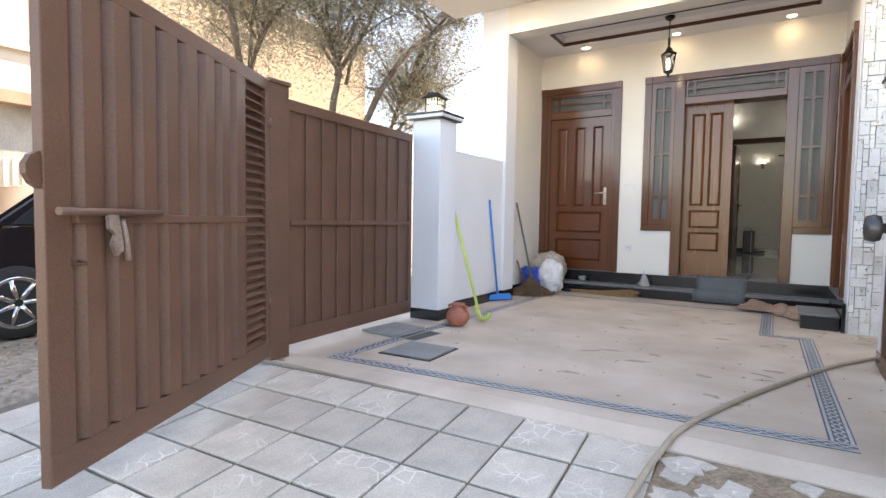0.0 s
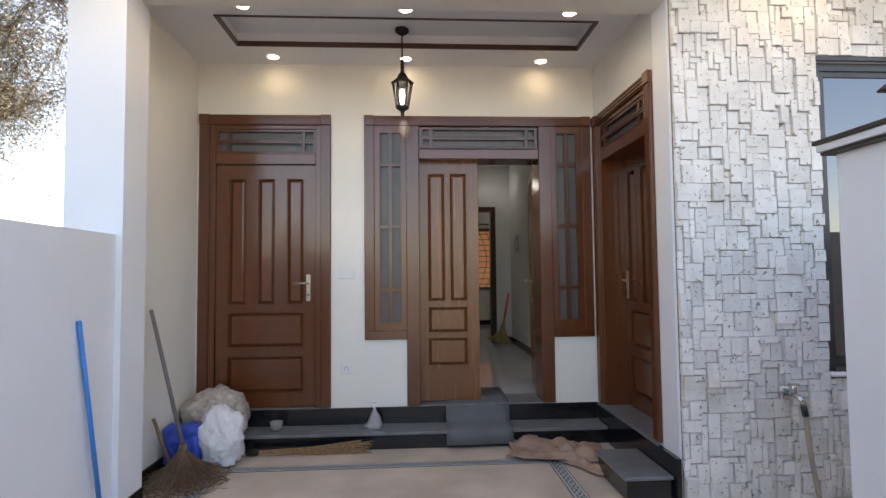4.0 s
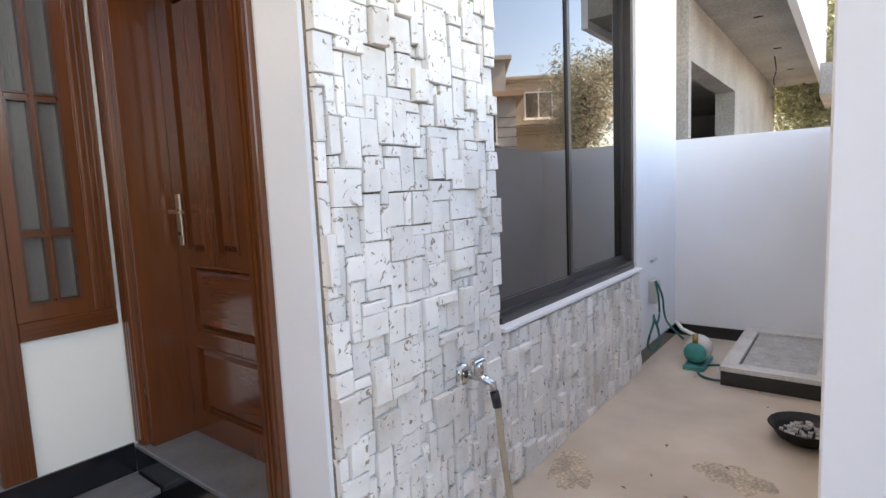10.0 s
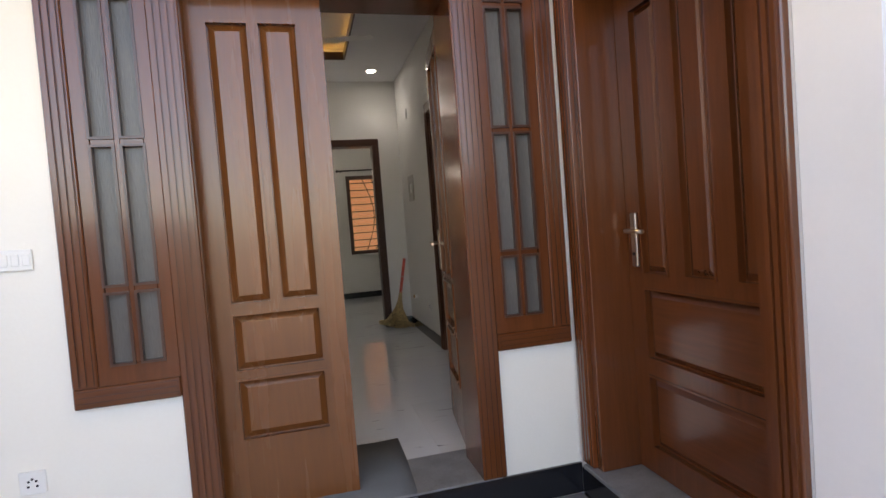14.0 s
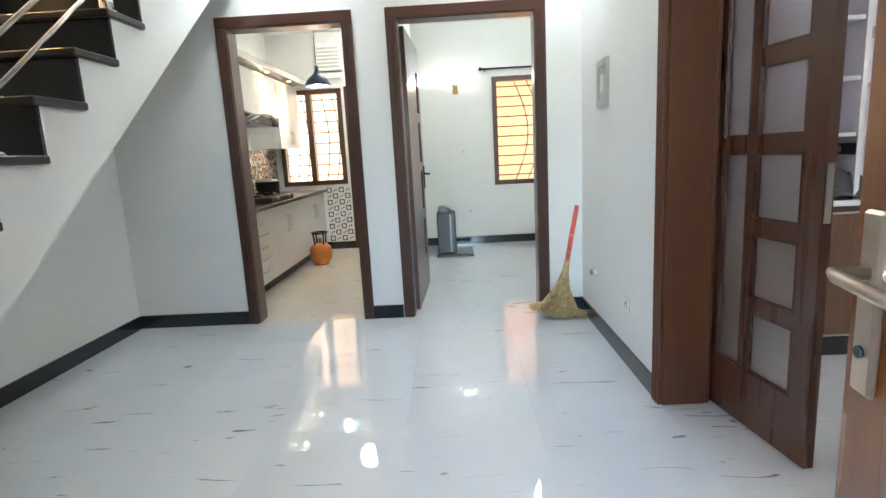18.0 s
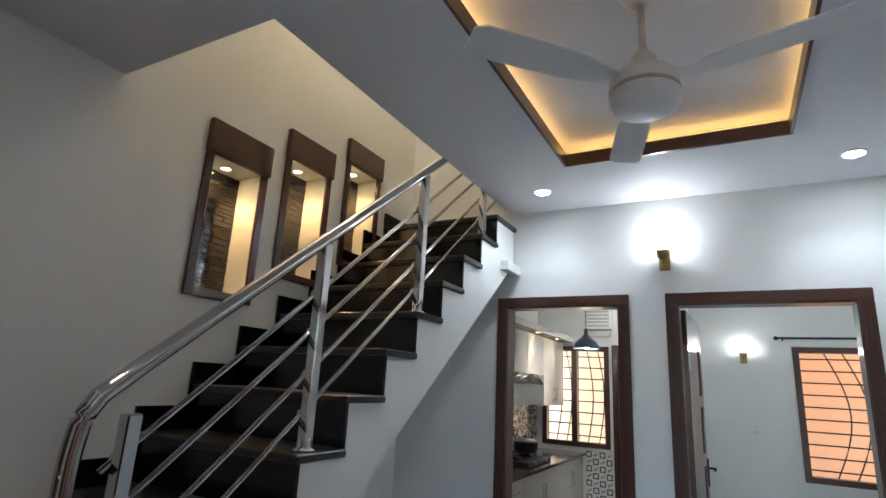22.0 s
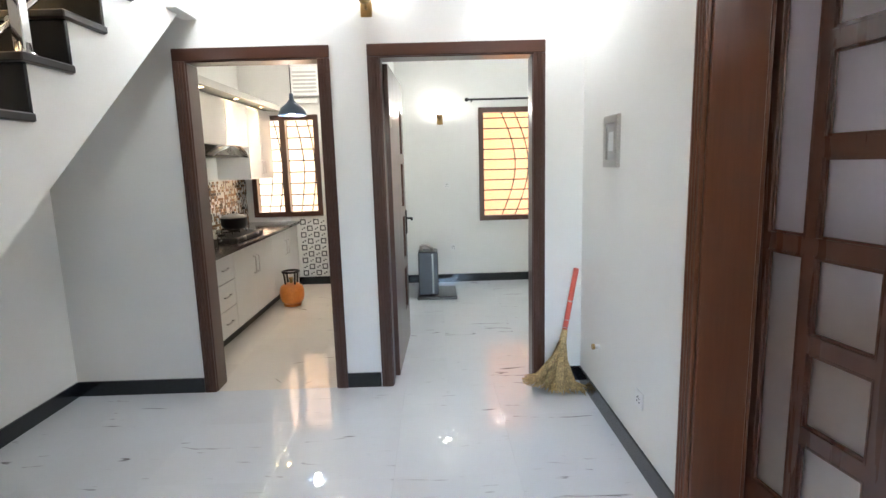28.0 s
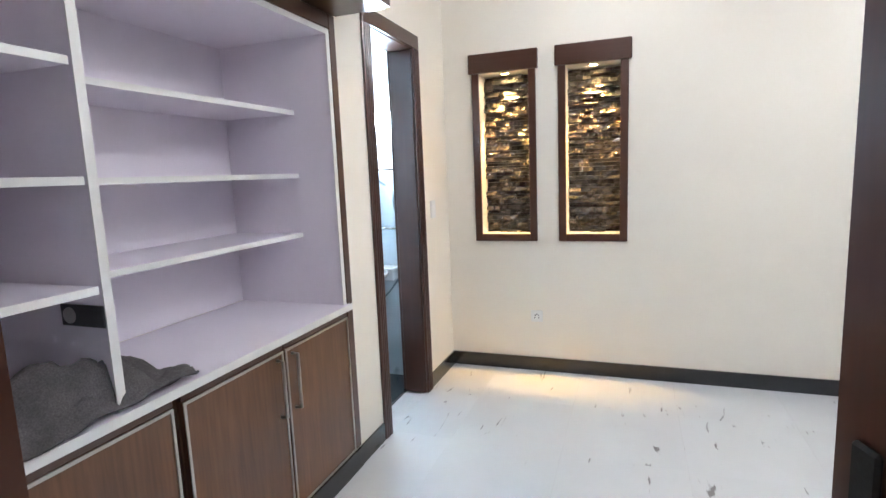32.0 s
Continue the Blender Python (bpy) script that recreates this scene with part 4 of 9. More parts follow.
for x0, x1 in ((MX0 + 0.086, 1.762), (3.036, MX1 - 0.086)):
    za, zb = SLZ + 0.076, MH - 0.087
    sl = part("side_light", pierced("x", -0.012, 0.05, x0, x1, za, zb, [(x0 + 0.045, x1 - 0.045, za + 0.07, zb - 0.06)]), DOORWOOD, door)
    gx0, gx1, gz0, gz1 = x0 + 0.045, x1 - 0.045, za + 0.07, zb - 0.06
    hs = (0.17, 0.33, 0.33, 0.17)
    mid = (gx0 + gx1) / 2
    part("glazing_bar", box(B(), mid - 0.012, mid + 0.012, -0.01, 0.034, gz0, gz1, 0.004), DOORWOOD, sl)
    z = gz0
    for k, f in enumerate(hs):
        z1 = z + f * (gz1 - gz0)
        if k < 3:
            part("glazing_bar", box(B(), gx0, gx1, -0.008, 0.032, z1 - 0.013, z1 + 0.013, 0.004), DOORWOOD_X, sl)
        for a, b in ((gx0, mid), (mid, gx1)):
            part("pane", box(B(), a, b, 0.012, 0.017, z, z1), FROST, sl)
            c0, c1 = z + (0.0 if k == 0 else 0.013), z1 - (0.0 if k == 3 else 0.013)
            b0, b1 = a + (0.0 if a == gx0 else 0.012), b - (0.0 if b == gx1 else 0.012)
            part("glazing_bead", pierced("x", -0.016, 0.026, b0 - 0.004, b1 + 0.004, c0 - 0.004, c1 + 0.004, [(b0 + 0.006, b1 - 0.006, c0 + 0.006, c1 - 0.006)]), DARKWOOD, sl)
        z = z1
LH = OZ - 0.012


def entrance_leaf(w, m):
    """One leaf of the entrance pair: two tall fields over two level ones."""
    k = w / 0.555
    tall = [(0.105 * k, 0.258 * k, 0.86, LH - 0.11), (0.302 * k, 0.45 * k, 0.86, LH - 0.11)]
    return carved_leaf("leaf", door, w, LH, tall + [(0.105 * k, 0.45 * k, 0.585, 0.81), (0.105 * k, 0.45 * k, 0.3, 0.54)], m, LEAFWOOD, LEAFWOOD)


LW = 0.6
entrance_leaf(0.555, pose(OX0 - 0.03, 0.105, 0.012))
leaf = entrance_leaf(LW, pose(OX1 + 0.015, 0.25, 0.012, 0, 0, 82) @ Matrix.Diagonal((1, -1, 1, 1)))
for z in (0.25, 1.05, 1.85):
    part("hinge", box(B(), -0.006, 0.02, -0.004, 0.03, z, z + 0.11, 0.002), BRUSHED, leaf, "bright steel hinge")
lever("door_handle", leaf, LW - 0.05, 0.98, -0.001, -1, HANDLE)
lever("door_handle", leaf, LW - 0.05, 0.98, 0.055, -1, HANDLE)


def plain_frame(name, axis, at, a0, a1, z1, depth, label, back=0.0, cas=0.07, both=True, woods=None):
    """A dark moulded door frame lining an opening; its face towards lower coordinates."""
    d = thing(name, label, "door frame", kind="structure")

    def pc(n, u0, u1, k0, k1, c0, c1, mt):
        bm = box(B(), u0, u1, k0, k1, c0, c1, 0.004) if axis == "x" else box(B(), k0, k1, u0, u1, c0, c1, 0.004)
        return part(n, bm, mt, d)
    M1, M2 = woods or (DARKWOOD, DARKWOOD_X if axis == "x" else DARKWOOD_Y)
    lo, hi = at - 0.018, at + depth + 0.018
    pc("lining", a0, a0 + 0.035, at, at + depth, H, z1 - 0.036, M1)
    pc("lining", a1 - 0.035, a1, at, at + depth, H, z1 - 0.036, M1)
    pc("lining_head", a0, a1, at, at + depth, z1 - 0.035, z1, M2)
    for k0, k1 in ((lo, at - 0.001), (at + depth + 0.001, hi))[: 2 if both else 1]:
        for u0, u1, w in ((a0 - cas + 0.03, a0 + 0.03, 1), (a1 - 0.03, a1 + cas - 0.03, -1)):
            pc("casing", u0, u1, k0, k1, H, z1 - 0.031, M1)
            for f in (0.25, 0.5, 0.75):
                c = u0 + (u1 - u0) * f
                kk = (k0 - 0.006, k0 + 0.001) if k0 == lo else (k1 - 0.001, k1 + 0.006)
                pc("flute", c - 0.006, c + 0.006, kk[0], kk[1], H + 0.002, z1 - 0.03, M1)
        pc("casing_head", a0 - cas + 0.03, a1 + cas - 0.03, k0, k1, z1 - 0.03, z1 + cas - 0.03, M2)
    return d


plain_frame("door_frame_kitchen", "x", 4.03, 0.93, 1.80, 2.45, 0.15, "dark walnut door frame of the kitchen doorway", cas=0.075)
plain_frame("door_frame_bedroom", "x", 4.03, 2.12, 3.13, 2.45, 0.15, "dark walnut door frame of the bedroom doorway", cas=0.075)
plain_frame("door_frame_drawing_room", "y", 3.42, 1.19, 2.515, 2.48, 0.2, "red-brown polished door frame of the wide doorway", cas=0.085, woods=(REDWOOD, REDWOOD_Y))
plain_frame("door_frame_bathroom", "x", 3.0, 6.17, 6.80, 2.54, 0.15, "dark walnut door frame of the bathroom", cas=0.085)


def glazed_leaf(name, m, w, h, label, flip, mid, pitch):
    """A dark door leaf: tall panes on the hinge side, a column of small panes on the free side."""
    lf = thing(name, label, "door", "glazed leaves of the drawing room door", m=m)
    q = w / 0.675
    sm, tl = (0.313 * q, 0.575 * q), (0.095 * q, 0.272 * q)
    holes = [(sm[0], sm[1], mid + k * pitch + 0.0265, mid + (k + 1) * pitch - 0.0265) for k in range(-3, 3)]
    holes += [(tl[0], tl[1], mid - 3 * pitch + 0.0265, mid - 0.0265), (tl[0], tl[1], mid + 0.0265, mid + 3 * pitch - 0.0265)]
    part("leaf_frame", pierced("x", -0.02, 0.04, 0, w, 0, h, holes), WALNUTLEAF, lf)
    for u0, u1, z0, z1 in holes:
        part("pane", box(B(), u0 + 0.002, u1 - 0.002, -0.003, 0.003, z0 + 0.002, z1 - 0.002), FROSTIN, lf, "frosted glass pane")
        for side in (-1, 1):
            bm = B()
            for e, y1 in ((0.006, 0.0225), (0.014, 0.012)):
                ya, yb = sorted((side * 0.0035, side * y1))
                for a0, a1, c0, c1 in ((u0, u1, z0, z0 + e), (u0, u1, z1 - e, z1), (u0, u0 + e, z0 + e, z1 - e), (u1 - e, u1, z0 + e, z1 - e)):
                    box(bm, a0, a1, ya, yb, c0, c1)
            part("glazing_bead", bm, WALNUTLEAF, lf)
    if flip < 0:
        hd = part("door_handle", box(B(), w - 0.075, w - 0.035, 0.02, 0.03, 0.86, 1.14, 0.004), IRON, lf, "dark bronze handle plate")
        part("lever", tube(B(), [(w - 0.055, 0.03, 1.04), (w - 0.055, 0.07, 1.04), (w - 0.16, 0.075, 1.035)], 0.009, 8), IRON, hd)
    else:
        part("edge_lock", box(B(), w - 0.004, w + 0.004, -0.012, 0.012, 0.9, 1.1, 0.001), BRUSHED, lf, "steel lock plate")
    return lf


# the drawing room pair stands open into that room
GL, GH = 0.675, 2.2
glazed_leaf("door_leaf", pose(3.661, 2.568, H + 0.008, 0, 0, -82.4), 0.625, GH, "half-closed dark walnut door leaf with frosted glass panes", 1, 1.168, 0.32)
right_leaf = glazed_leaf("door_leaf", pose(3.69, 1.252, H + 0.008, 0, 0, 17.8), GL, GH, "dark walnut door leaf with frosted panes, open, keys in its lock", -1, 1.189, 0.301)
ky = part("key_bunch", tube(B(), [(GL - 0.055, 0.03, 0.93), (GL - 0.055, 0.06, 0.93)], 0.006, 6), BRUSHED, right_leaf, "steel keys hanging from the lock")
part("key", box(B(), GL - 0.065, GL - 0.045, 0.055, 0.06, 0.85, 0.925, 0.002), BRUSHED, ky)
part("key", box(B(), GL - 0.055, GL - 0.035, 0.061, 0.065, 0.84, 0.92, 0.002), BRUSHED, ky)

# bedroom door, open against the partition
lf = thing("door_leaf", "dark walnut bedroom door with a glazed strip, standing open", "door", m=pose(2.165, 4.19, H + 0.006, 0, 0, 88))
part("leaf_frame", pierced("x", -0.02, 0.04, 0, 0.93, 0, 2.12, [(0.62, 0.8, 0.3 + k * 0.42, 0.64 + k * 0.42) for k in range(4)]), DARKWOOD, lf)
for k in range(4):
    part("pane", box(B(), 0.62, 0.8, -0.003, 0.003, 0.3 + k * 0.42, 0.64 + k * 0.42), FROSTIN, lf, "frosted glass pane")
part("door_handle", box(B(), 0.85, 0.89, -0.032, -0.02, 0.9, 1.1, 0.004), IRON, lf)
part("lever", tube(B(), [(0.87, -0.03, 1.03), (0.87, -0.075, 1.03), (0.76, -0.08, 1.03)], 0.009, 8), IRON, lf)
part("hinge", box(B(), -0.01, 0.02, -0.028, -0.019, 1.72, 1.84, 0.002), BRUSHED, lf)

# ---- outdoor things ----
HASP = surface("worn_brown_steel", (0.3, 0.23, 0.19), 0.5, 0.2, 12, 0.2, 90, metal=0.3)


def gate_panel(name, m, w, h, ribs, louvre, label):
    """A steel gate leaf in a frame with folded ribs, a middle rail and, if wanted, a strip of louvres at its start."""
    g = thing(name, label, "gate", "gate leaves", m=m)
    f = 0.05
    part("frame_rail", box(B(), 0, w, -0.02, 0.02, h - 0.075, h, 0.004), GATE, g)
    part("frame_rail", box(B(), 0, w, -0.02, 0.02, 0, 0.11, 0.004), GATE, g)
    part("frame_stile", box(B(), 0, f, -0.0195, 0.0195, 0.11, h - 0.075, 0.003), GATE, g)
    part("frame_stile", box(B(), w - f - (0.06 if louvre else 0), w, -0.0195, 0.0195, 0.11, h - 0.075, 0.003), GATE, g)
    x0 = f + (0.29 if louvre else 0)
    x1 = w - f - (0.06 if louvre else 0)
    if louvre:
        part("frame_stile", box(B(), x0 - 0.025, x0, -0.019, 0.019, 0.11, h - 0.075, 0.003), GATE, g)
        n = 30
        for k in range(n):
            z = 0.13 + (h - 0.25) * k / (n - 1)
            bm = B()
            prism(bm, [(-0.019, z - 0.012), (-0.016, z - 0.016), (0.014, z + 0.009), (0.011, z + 0.013)], "x", f, x0 - 0.025)
            part("louvre", bm, GATE, g)
        # added sheet closes the louvre gaps, giving them their shade
        part("louvre_shade_sheet", box(B(), f, x0 - 0.025, 0.0155, 0.0185, 0.11, h - 0.075), GATE, g)
    part("sheet", box(B(), x0, x1, 0.0, 0.004, 0.11, h - 0.075), GATE, g)
    step = (x1 - x0) / ribs
    for k in range(ribs):
        xa = x0 + k * step
        if louvre:
            bm = prism(B(), [(xa + 0.008, 0.0), (xa + 0.03, -0.034), (xa + step * 0.72, -0.034), (xa + step * 0.72 + 0.022, 0.0)], "z", 0.115, h - 0.08)
            part("fold", bm, GATE, g)
        elif k:
            part("rib", box(B(), xa - 0.009, xa + 0.009, -0.016, 0.0, 0.11, h - 0.075, 0.003), GATE, g)
    zm = h * 0.5
    part("middle_rail", box(B(), x0, x1, -0.042 if louvre else -0.026, -0.001, zm - 0.012, zm + 0.024, 0.003), GATE, g)
    if louvre:
        bolt = part("slide_bolt", tube(B(), [(x1 - 0.42, -0.06, zm + 0.03), (x1 + 0.1, -0.06, zm + 0.03)], 0.014, 10), GATE, g, "brown painted slide bolt")
        part("bolt_stop", prism(B(), [(x1 - 0.15, zm + 0.02), (x1 - 0.1, zm + 0.02), (x1 - 0.105, zm - 0.03), (x1 - 0.135, zm - 0.05), (x1 - 0.115, zm - 0.09), (x1 - 0.14, zm - 0.13), (x1 - 0.175, zm - 0.11), (x1 - 0.165, zm - 0.05)], "y", -0.078, -0.062), HASP, bolt, "worn steel hasp")
        part("hasp", tube(B(), [(x1 - 0.18, -0.066, zm + 0.0), (x1 - 0.2, -0.066, zm - 0.07), (x1 - 0.215, -0.064, zm - 0.15)], 0.012, 7), HASP, bolt)
        part("lug", prism(B(), [(w, zm + 0.1), (w + 0.035, zm + 0.115), (w + 0.055, zm + 0.145), (w + 0.055, zm + 0.175), (w + 0.035, zm + 0.205), (w, zm + 0.22)], "y", -0.01, 0.01), GATE, g)
        part("hook", tube(B(), [(x1 - 0.02, -0.022, zm - 0.14), (x1 - 0.02, -0.05, zm - 0.15), (x1 + 0.04, -0.05, zm - 0.15), (x1 + 0.04, -0.05, zm - 0.12)], 0.006, 6), GATE, g)
    return g


ang = math.degrees(math.atan2(-4.69 + 3.05, 0.065 + 0.05))
gate_panel("gate_leaf", pose(-0.045, -3.06, 0.06, 0, 0, ang) @ Matrix.Diagonal((1, -1, 1, 1)), 1.63, 1.67, 9, False, "brown painted steel gate leaf with upright ribs, folded back")
gp = thing("gate_post", "brown painted square steel post of the folding gate", "gate post", m=pose(0.06, -4.78, 0))
part("post", box(B(), -0.08, 0.08, -0.07, 0.09, 0.0, 1.79, 0.005), GATE, gp)
part("post_cap", box(B(), -0.092, 0.092, -0.082, 0.102, 1.79, 1.82, 0.006), GATE, gp)
for z in (0.35, 1.5):
    part("hinge", tube(B(), [(0.088, -0.08, z), (0.088, -0.08, z + 0.06)], 0.014, 8), GATE, gp)
ang = math.degrees(math.atan2(-6.371 + 4.87, 0.888 - 0.13))
gate_panel("gate_leaf", pose(0.13, -4.87, 0.03, 0, 0, ang) @ Matrix.Diagonal((1, -1, 1, 1)), 1.70, 1.77, 8, True, "brown steel gate leaf with louvres and slide bolt, open")
gate_panel("gate_leaf", pose(3.475, -3.0, 0.05, 0, 0, -91), 1.65, 1.67, 9, False, "brown painted steel gate leaf against the white pier")
gp2 = copy_thing(gp, pose(3.45, -4.73, 0))
part("bolt_knob", lathe(B(), [(0.002, 0.0), (0.018, 0.0), (0.018, 0.13), (0.044, 0.134), (0.05, 0.15), (0.044, 0.168), (0.026, 0.172), (0.002, 0.168)], 18), ALU, gp2, "round dark steel knob of a slide bolt", m=Matrix.Translation((-0.08, 0.03, 0.93)) @ Matrix.Rotation(radians(-90), 4, "Y") @ Matrix.Diagonal((1, 1, 1.25, 1)))


def pier(name, x0, x1, y0, y1, z, label):
    p = thing(name, label, "gate pier", "gate piers", m=pose((x0 + x1) / 2, (y0 + y1) / 2, 0))
    a, b = (x1 - x0) / 2, (y1 - y0) / 2
    part("shaft", box(B(), -a, a, -b, b, 0, z - 0.06, 0.004), PLASTER, p)
    part("plinth", box(B(), -a - 0.006, a + 0.006, -b - 0.006, b + 0.006, 0, 0.1, 0.002), BLACKGRANITE, p, "black granite skirting")
    part("drip_edge", box(B(), -a - 0.035, a + 0.035, -b - 0.035, b + 0.035, z - 0.06, z - 0.047, 0.002), ALU, p, "thin grey drip edge")
    part("cap_slab", box(B(), -a - 0.045, a + 0.045, -b - 0.045, b + 0.045, z - 0.0465, z - 0.017, 0.003), PLASTER, p)
    part("cap_edge", box(B(), -a - 0.055, a + 0.055, -b - 0.055, b + 0.055, z - 0.0165, z + 0.002, 0.003), ALU, p, "thin grey cap edge")
    return p


pier("gate_pier", -0.03, 0.275, -3.05, -2.76, 1.915, "white square gate pier with a moulded cap")
pier("gate_pier", 3.50, 3.85, -2.93, -2.56, 1.91, "white square gate pier beside the brown gate leaf")


def pier_lamp(name, m):
    """A square garden lantern with a hipped cap."""
    l = thing(name, "dark metal square lantern with frosted panes on a pier", "lamp", "gate pier lanterns", m=m)
    part("base", box(B(), -0.112, 0.112, -0.112, 0.112, 0, 0.018, 0.004), IRON, l)
    for x in (-0.094, 0.094):
        for y in (-0.094, 0.094):
            part("corner_post", box(B(), x - 0.008, x + 0.008, y - 0.008, y + 0.008, 0.018, 0.15, 0.002), IRON, l)
    for r in range(4):
        mm = Matrix.Rotation(radians(90 * r), 4, "Z")
        part("pane", box(B(), -0.086, 0.086, 0.088, 0.092, 0.018, 0.15), LAMPPANE, l, "frosted lantern pane", m=mm)
        part("pane_bar", box(B(), -0.086, 0.086, 0.0925, 0.099, 0.086, 0.094), IRON, l, m=mm)
        for x in (-0.046, 0.0, 0.046):
            part("pane_bar", box(B(), x - 0.003, x + 0.003, 0.0925, 0.098, 0.0945, 0.15), IRON, l, m=mm)
    part("cap", lathe(B(), [(0.188, 0.15), (0.188, 0.158), (0.12, 0.192), (0.115, 0.2), (0.05, 0.207)], 4), IRON, l, m=Matrix.Rotation(radians(45), 4, "Z"))
    part("bulb", lathe(B(), [(0.012, 0.02), (0.02, 0.05), (0.036, 0.09), (0.03, 0.118), (0.008, 0.13)], 12), BULB, l, "lit warm bulb")
    return l


SLIM = Matrix.Diagonal((0.68, 0.68, 1.0, 1.0))
l1 = pier_lamp("pier_lantern", pose(0.12, -2.905, 1.918) @ SLIM)
copy_thing(l1, pose(3.675, -2.745, 1.913) @ Matrix.Diagonal((0.92, 0.92, 1.0, 1.0)))
lamp("pier_lamp_light", "POINT", (3.675, -2.745, 2.01), 1.2, (1.0, 0.82, 0.55), 0.03)

# hanging lantern of the porch
hl = thing("hanging_lantern", "black wrought lantern hanging on a rod under the porch ceiling", "lamp", m=pose(1.745, -0.47, 0))
part("ceiling_rose", lathe(B(), [(0.055, PZ + 0.1), (0.055, PZ + 0.08), (0.03, PZ + 0.06)], 16), IRON, hl)
part("rod", tube(B(), [(0, 0, 2.97), (0, 0, PZ + 0.07)], 0.006, 8), IRON, hl)
for k in range(4):
    part("chain_link", lathe(B(), [(0.013, 2.98 + k * 0.025), (0.016, 2.99 + k * 0.025), (0.013, 3.0 + k * 0.025)], 8), IRON, hl)
part("crown", lathe(B(), [(0.012, 2.98), (0.03, 2.96), (0.045, 2.93), (0.085, 2.9), (0.09, 2.885), (0.06, 2.88)], 6), IRON, hl)
part("glass", lathe(B(), [(0.075, 2.88), (0.045, 2.70)], 6, close=False), LAMPGLASS, hl, "clear glass lantern body")
for k in range(6):
    a = 2 * math.pi * k / 6
    part("cage_bar", tube(B(), [(0.078 * math.cos(a), 0.078 * math.sin(a), 2.885), (0.047 * math.cos(a), 0.047 * math.sin(a), 2.69)], 0.005, 6), IRON, hl)
part("finial", lathe(B(), [(0.05, 2.7), (0.05, 2.685), (0.02, 2.67), (0.012, 2.65), (0.016, 2.64), (0.004, 2.625)], 8), IRON, hl)
part("bulb", lathe(B(), [(0.01, 2.72), (0.025, 2.75), (0.028, 2.8), (0.015, 2.84)], 10), BULB, hl, "lit white bulb")


def downlight(name, m, disc, label, group, r=0.045):
    d = thing(name, label, "ceiling light", group, m=m)
    part("rim", lathe(B(), [(r + 0.014, 0.0), (r + 0.014, -0.006), (r, -0.008), (r, -0.002)], 18), PLASTICWHITE, d)
    part("lens", lathe(B(), [(r, -0.0065), (0.002, -0.0075)], 18), disc, d, "lit lens")
    return d


first = None
for x, y in ((0.68, -1.0), (1.78, -0.99), (2.93, -0.98), (0.67, -0.16), (1.77, -0.15), (2.93, -0.14)):
    first = copy_thing(first, pose(x, y, PZ)) if first else downlight("downlight", pose(x, y, PZ), WARMDISC, "small round lit downlight in the porch ceiling", "porch downlights")
first = None
for x in (0.35, 1.6, 2.92, 4.2, 5.5, 6.85):
    first = copy_thing(first, pose(x, -1.76, 3.43)) if first else downlight("downlight", pose(x, -1.76, 3.43), WARMDISC, "round lit downlight in the balcony soffit", "balcony downlights", 0.055)
cv = thing("cove_light", "warm light strip round the porch ceiling tray", "strip light")
for x0, x1, y0, y1 in ((TX0 + 0.02, TX1 - 0.02, TY0 - 0.045, TY0 - 0.03), (TX0 + 0.02, TX1 - 0.02, TY1 + 0.03, TY1 + 0.045)):
    part("strip", box(B(), x0, x1, y0, y1, PZ + 0.1005, PZ + 0.1008), glow("porch_cove", (1.0, 0.72, 0.35), 5.0), cv)

# balcony railing
rl = thing("balcony_railing", "steel balcony railing with smoky glass panels", "railing", m=pose(0, -2.09, 3.98))
part("top_rail", tube(B(), [(-0.6, 0, 0.85), (7.4, 0, 0.85)], 0.025, 8), STEEL, rl)
part("lower_rail", tube(B(), [(-0.6, 0, 0.12), (7.4, 0, 0.12)], 0.015, 8), STEEL, rl)
for k in range(8):
    x = -0.5 + k * 1.12
    part("post", tube(B(), [(x, 0, 0.0), (x, 0, 0.85)], 0.02, 8), STEEL, rl)
    if k < 7:
        part("glass_panel", box(B(), x + 0.06, x + 1.06, -0.004, 0.004, 0.16, 0.78), TINTED, rl)

# front window with dark reflecting panes
win = thing("window_1", "wide dark aluminium sliding window with reflective glass", "window", kind="structure", m=pose(WX0, FRONT + 0.03, WZ0))
ww, wh = WX1 - WX0, WZ1 - WZ0
part("window_frame", pierced("x", 0.02, 0.09, 0, ww, 0, wh, [(0.05, ww - 0.05, 0.05, wh - 0.05)]), ALU, win)
mid = ww * 0.455
for a, b, y in ((0.05, mid + 0.03, 0.035), (mid - 0.03, ww - 0.05, 0.07)):
    sash = part("sash", pierced("x", y, 0.03, a, b, 0.05, wh - 0.05, [(a + 0.035, b - 0.035, 0.095, wh - 0.085)]), ALU, win)
    part("pane", box(B(), a + 0.03, b - 0.03, y + 0.012, y + 0.018, 0.09, wh - 0.08), SMOKED, sash, "dark reflective glass")
part("track", box(B(), 0.05, ww - 0.05, 0.0, 0.02, 0.0, 0.03), ALU, win)
part("window_sill", box(B(), -0.0, ww + 0.0, -0.05, 0.02, -0.022, -0.001, 0.004), PLASTER, win, "white window sill")
part("head_trim", box(B(), -0.012, ww + 0.012, -0.02, 0.0, wh, wh + 0.03, 0.004), ALU, win)

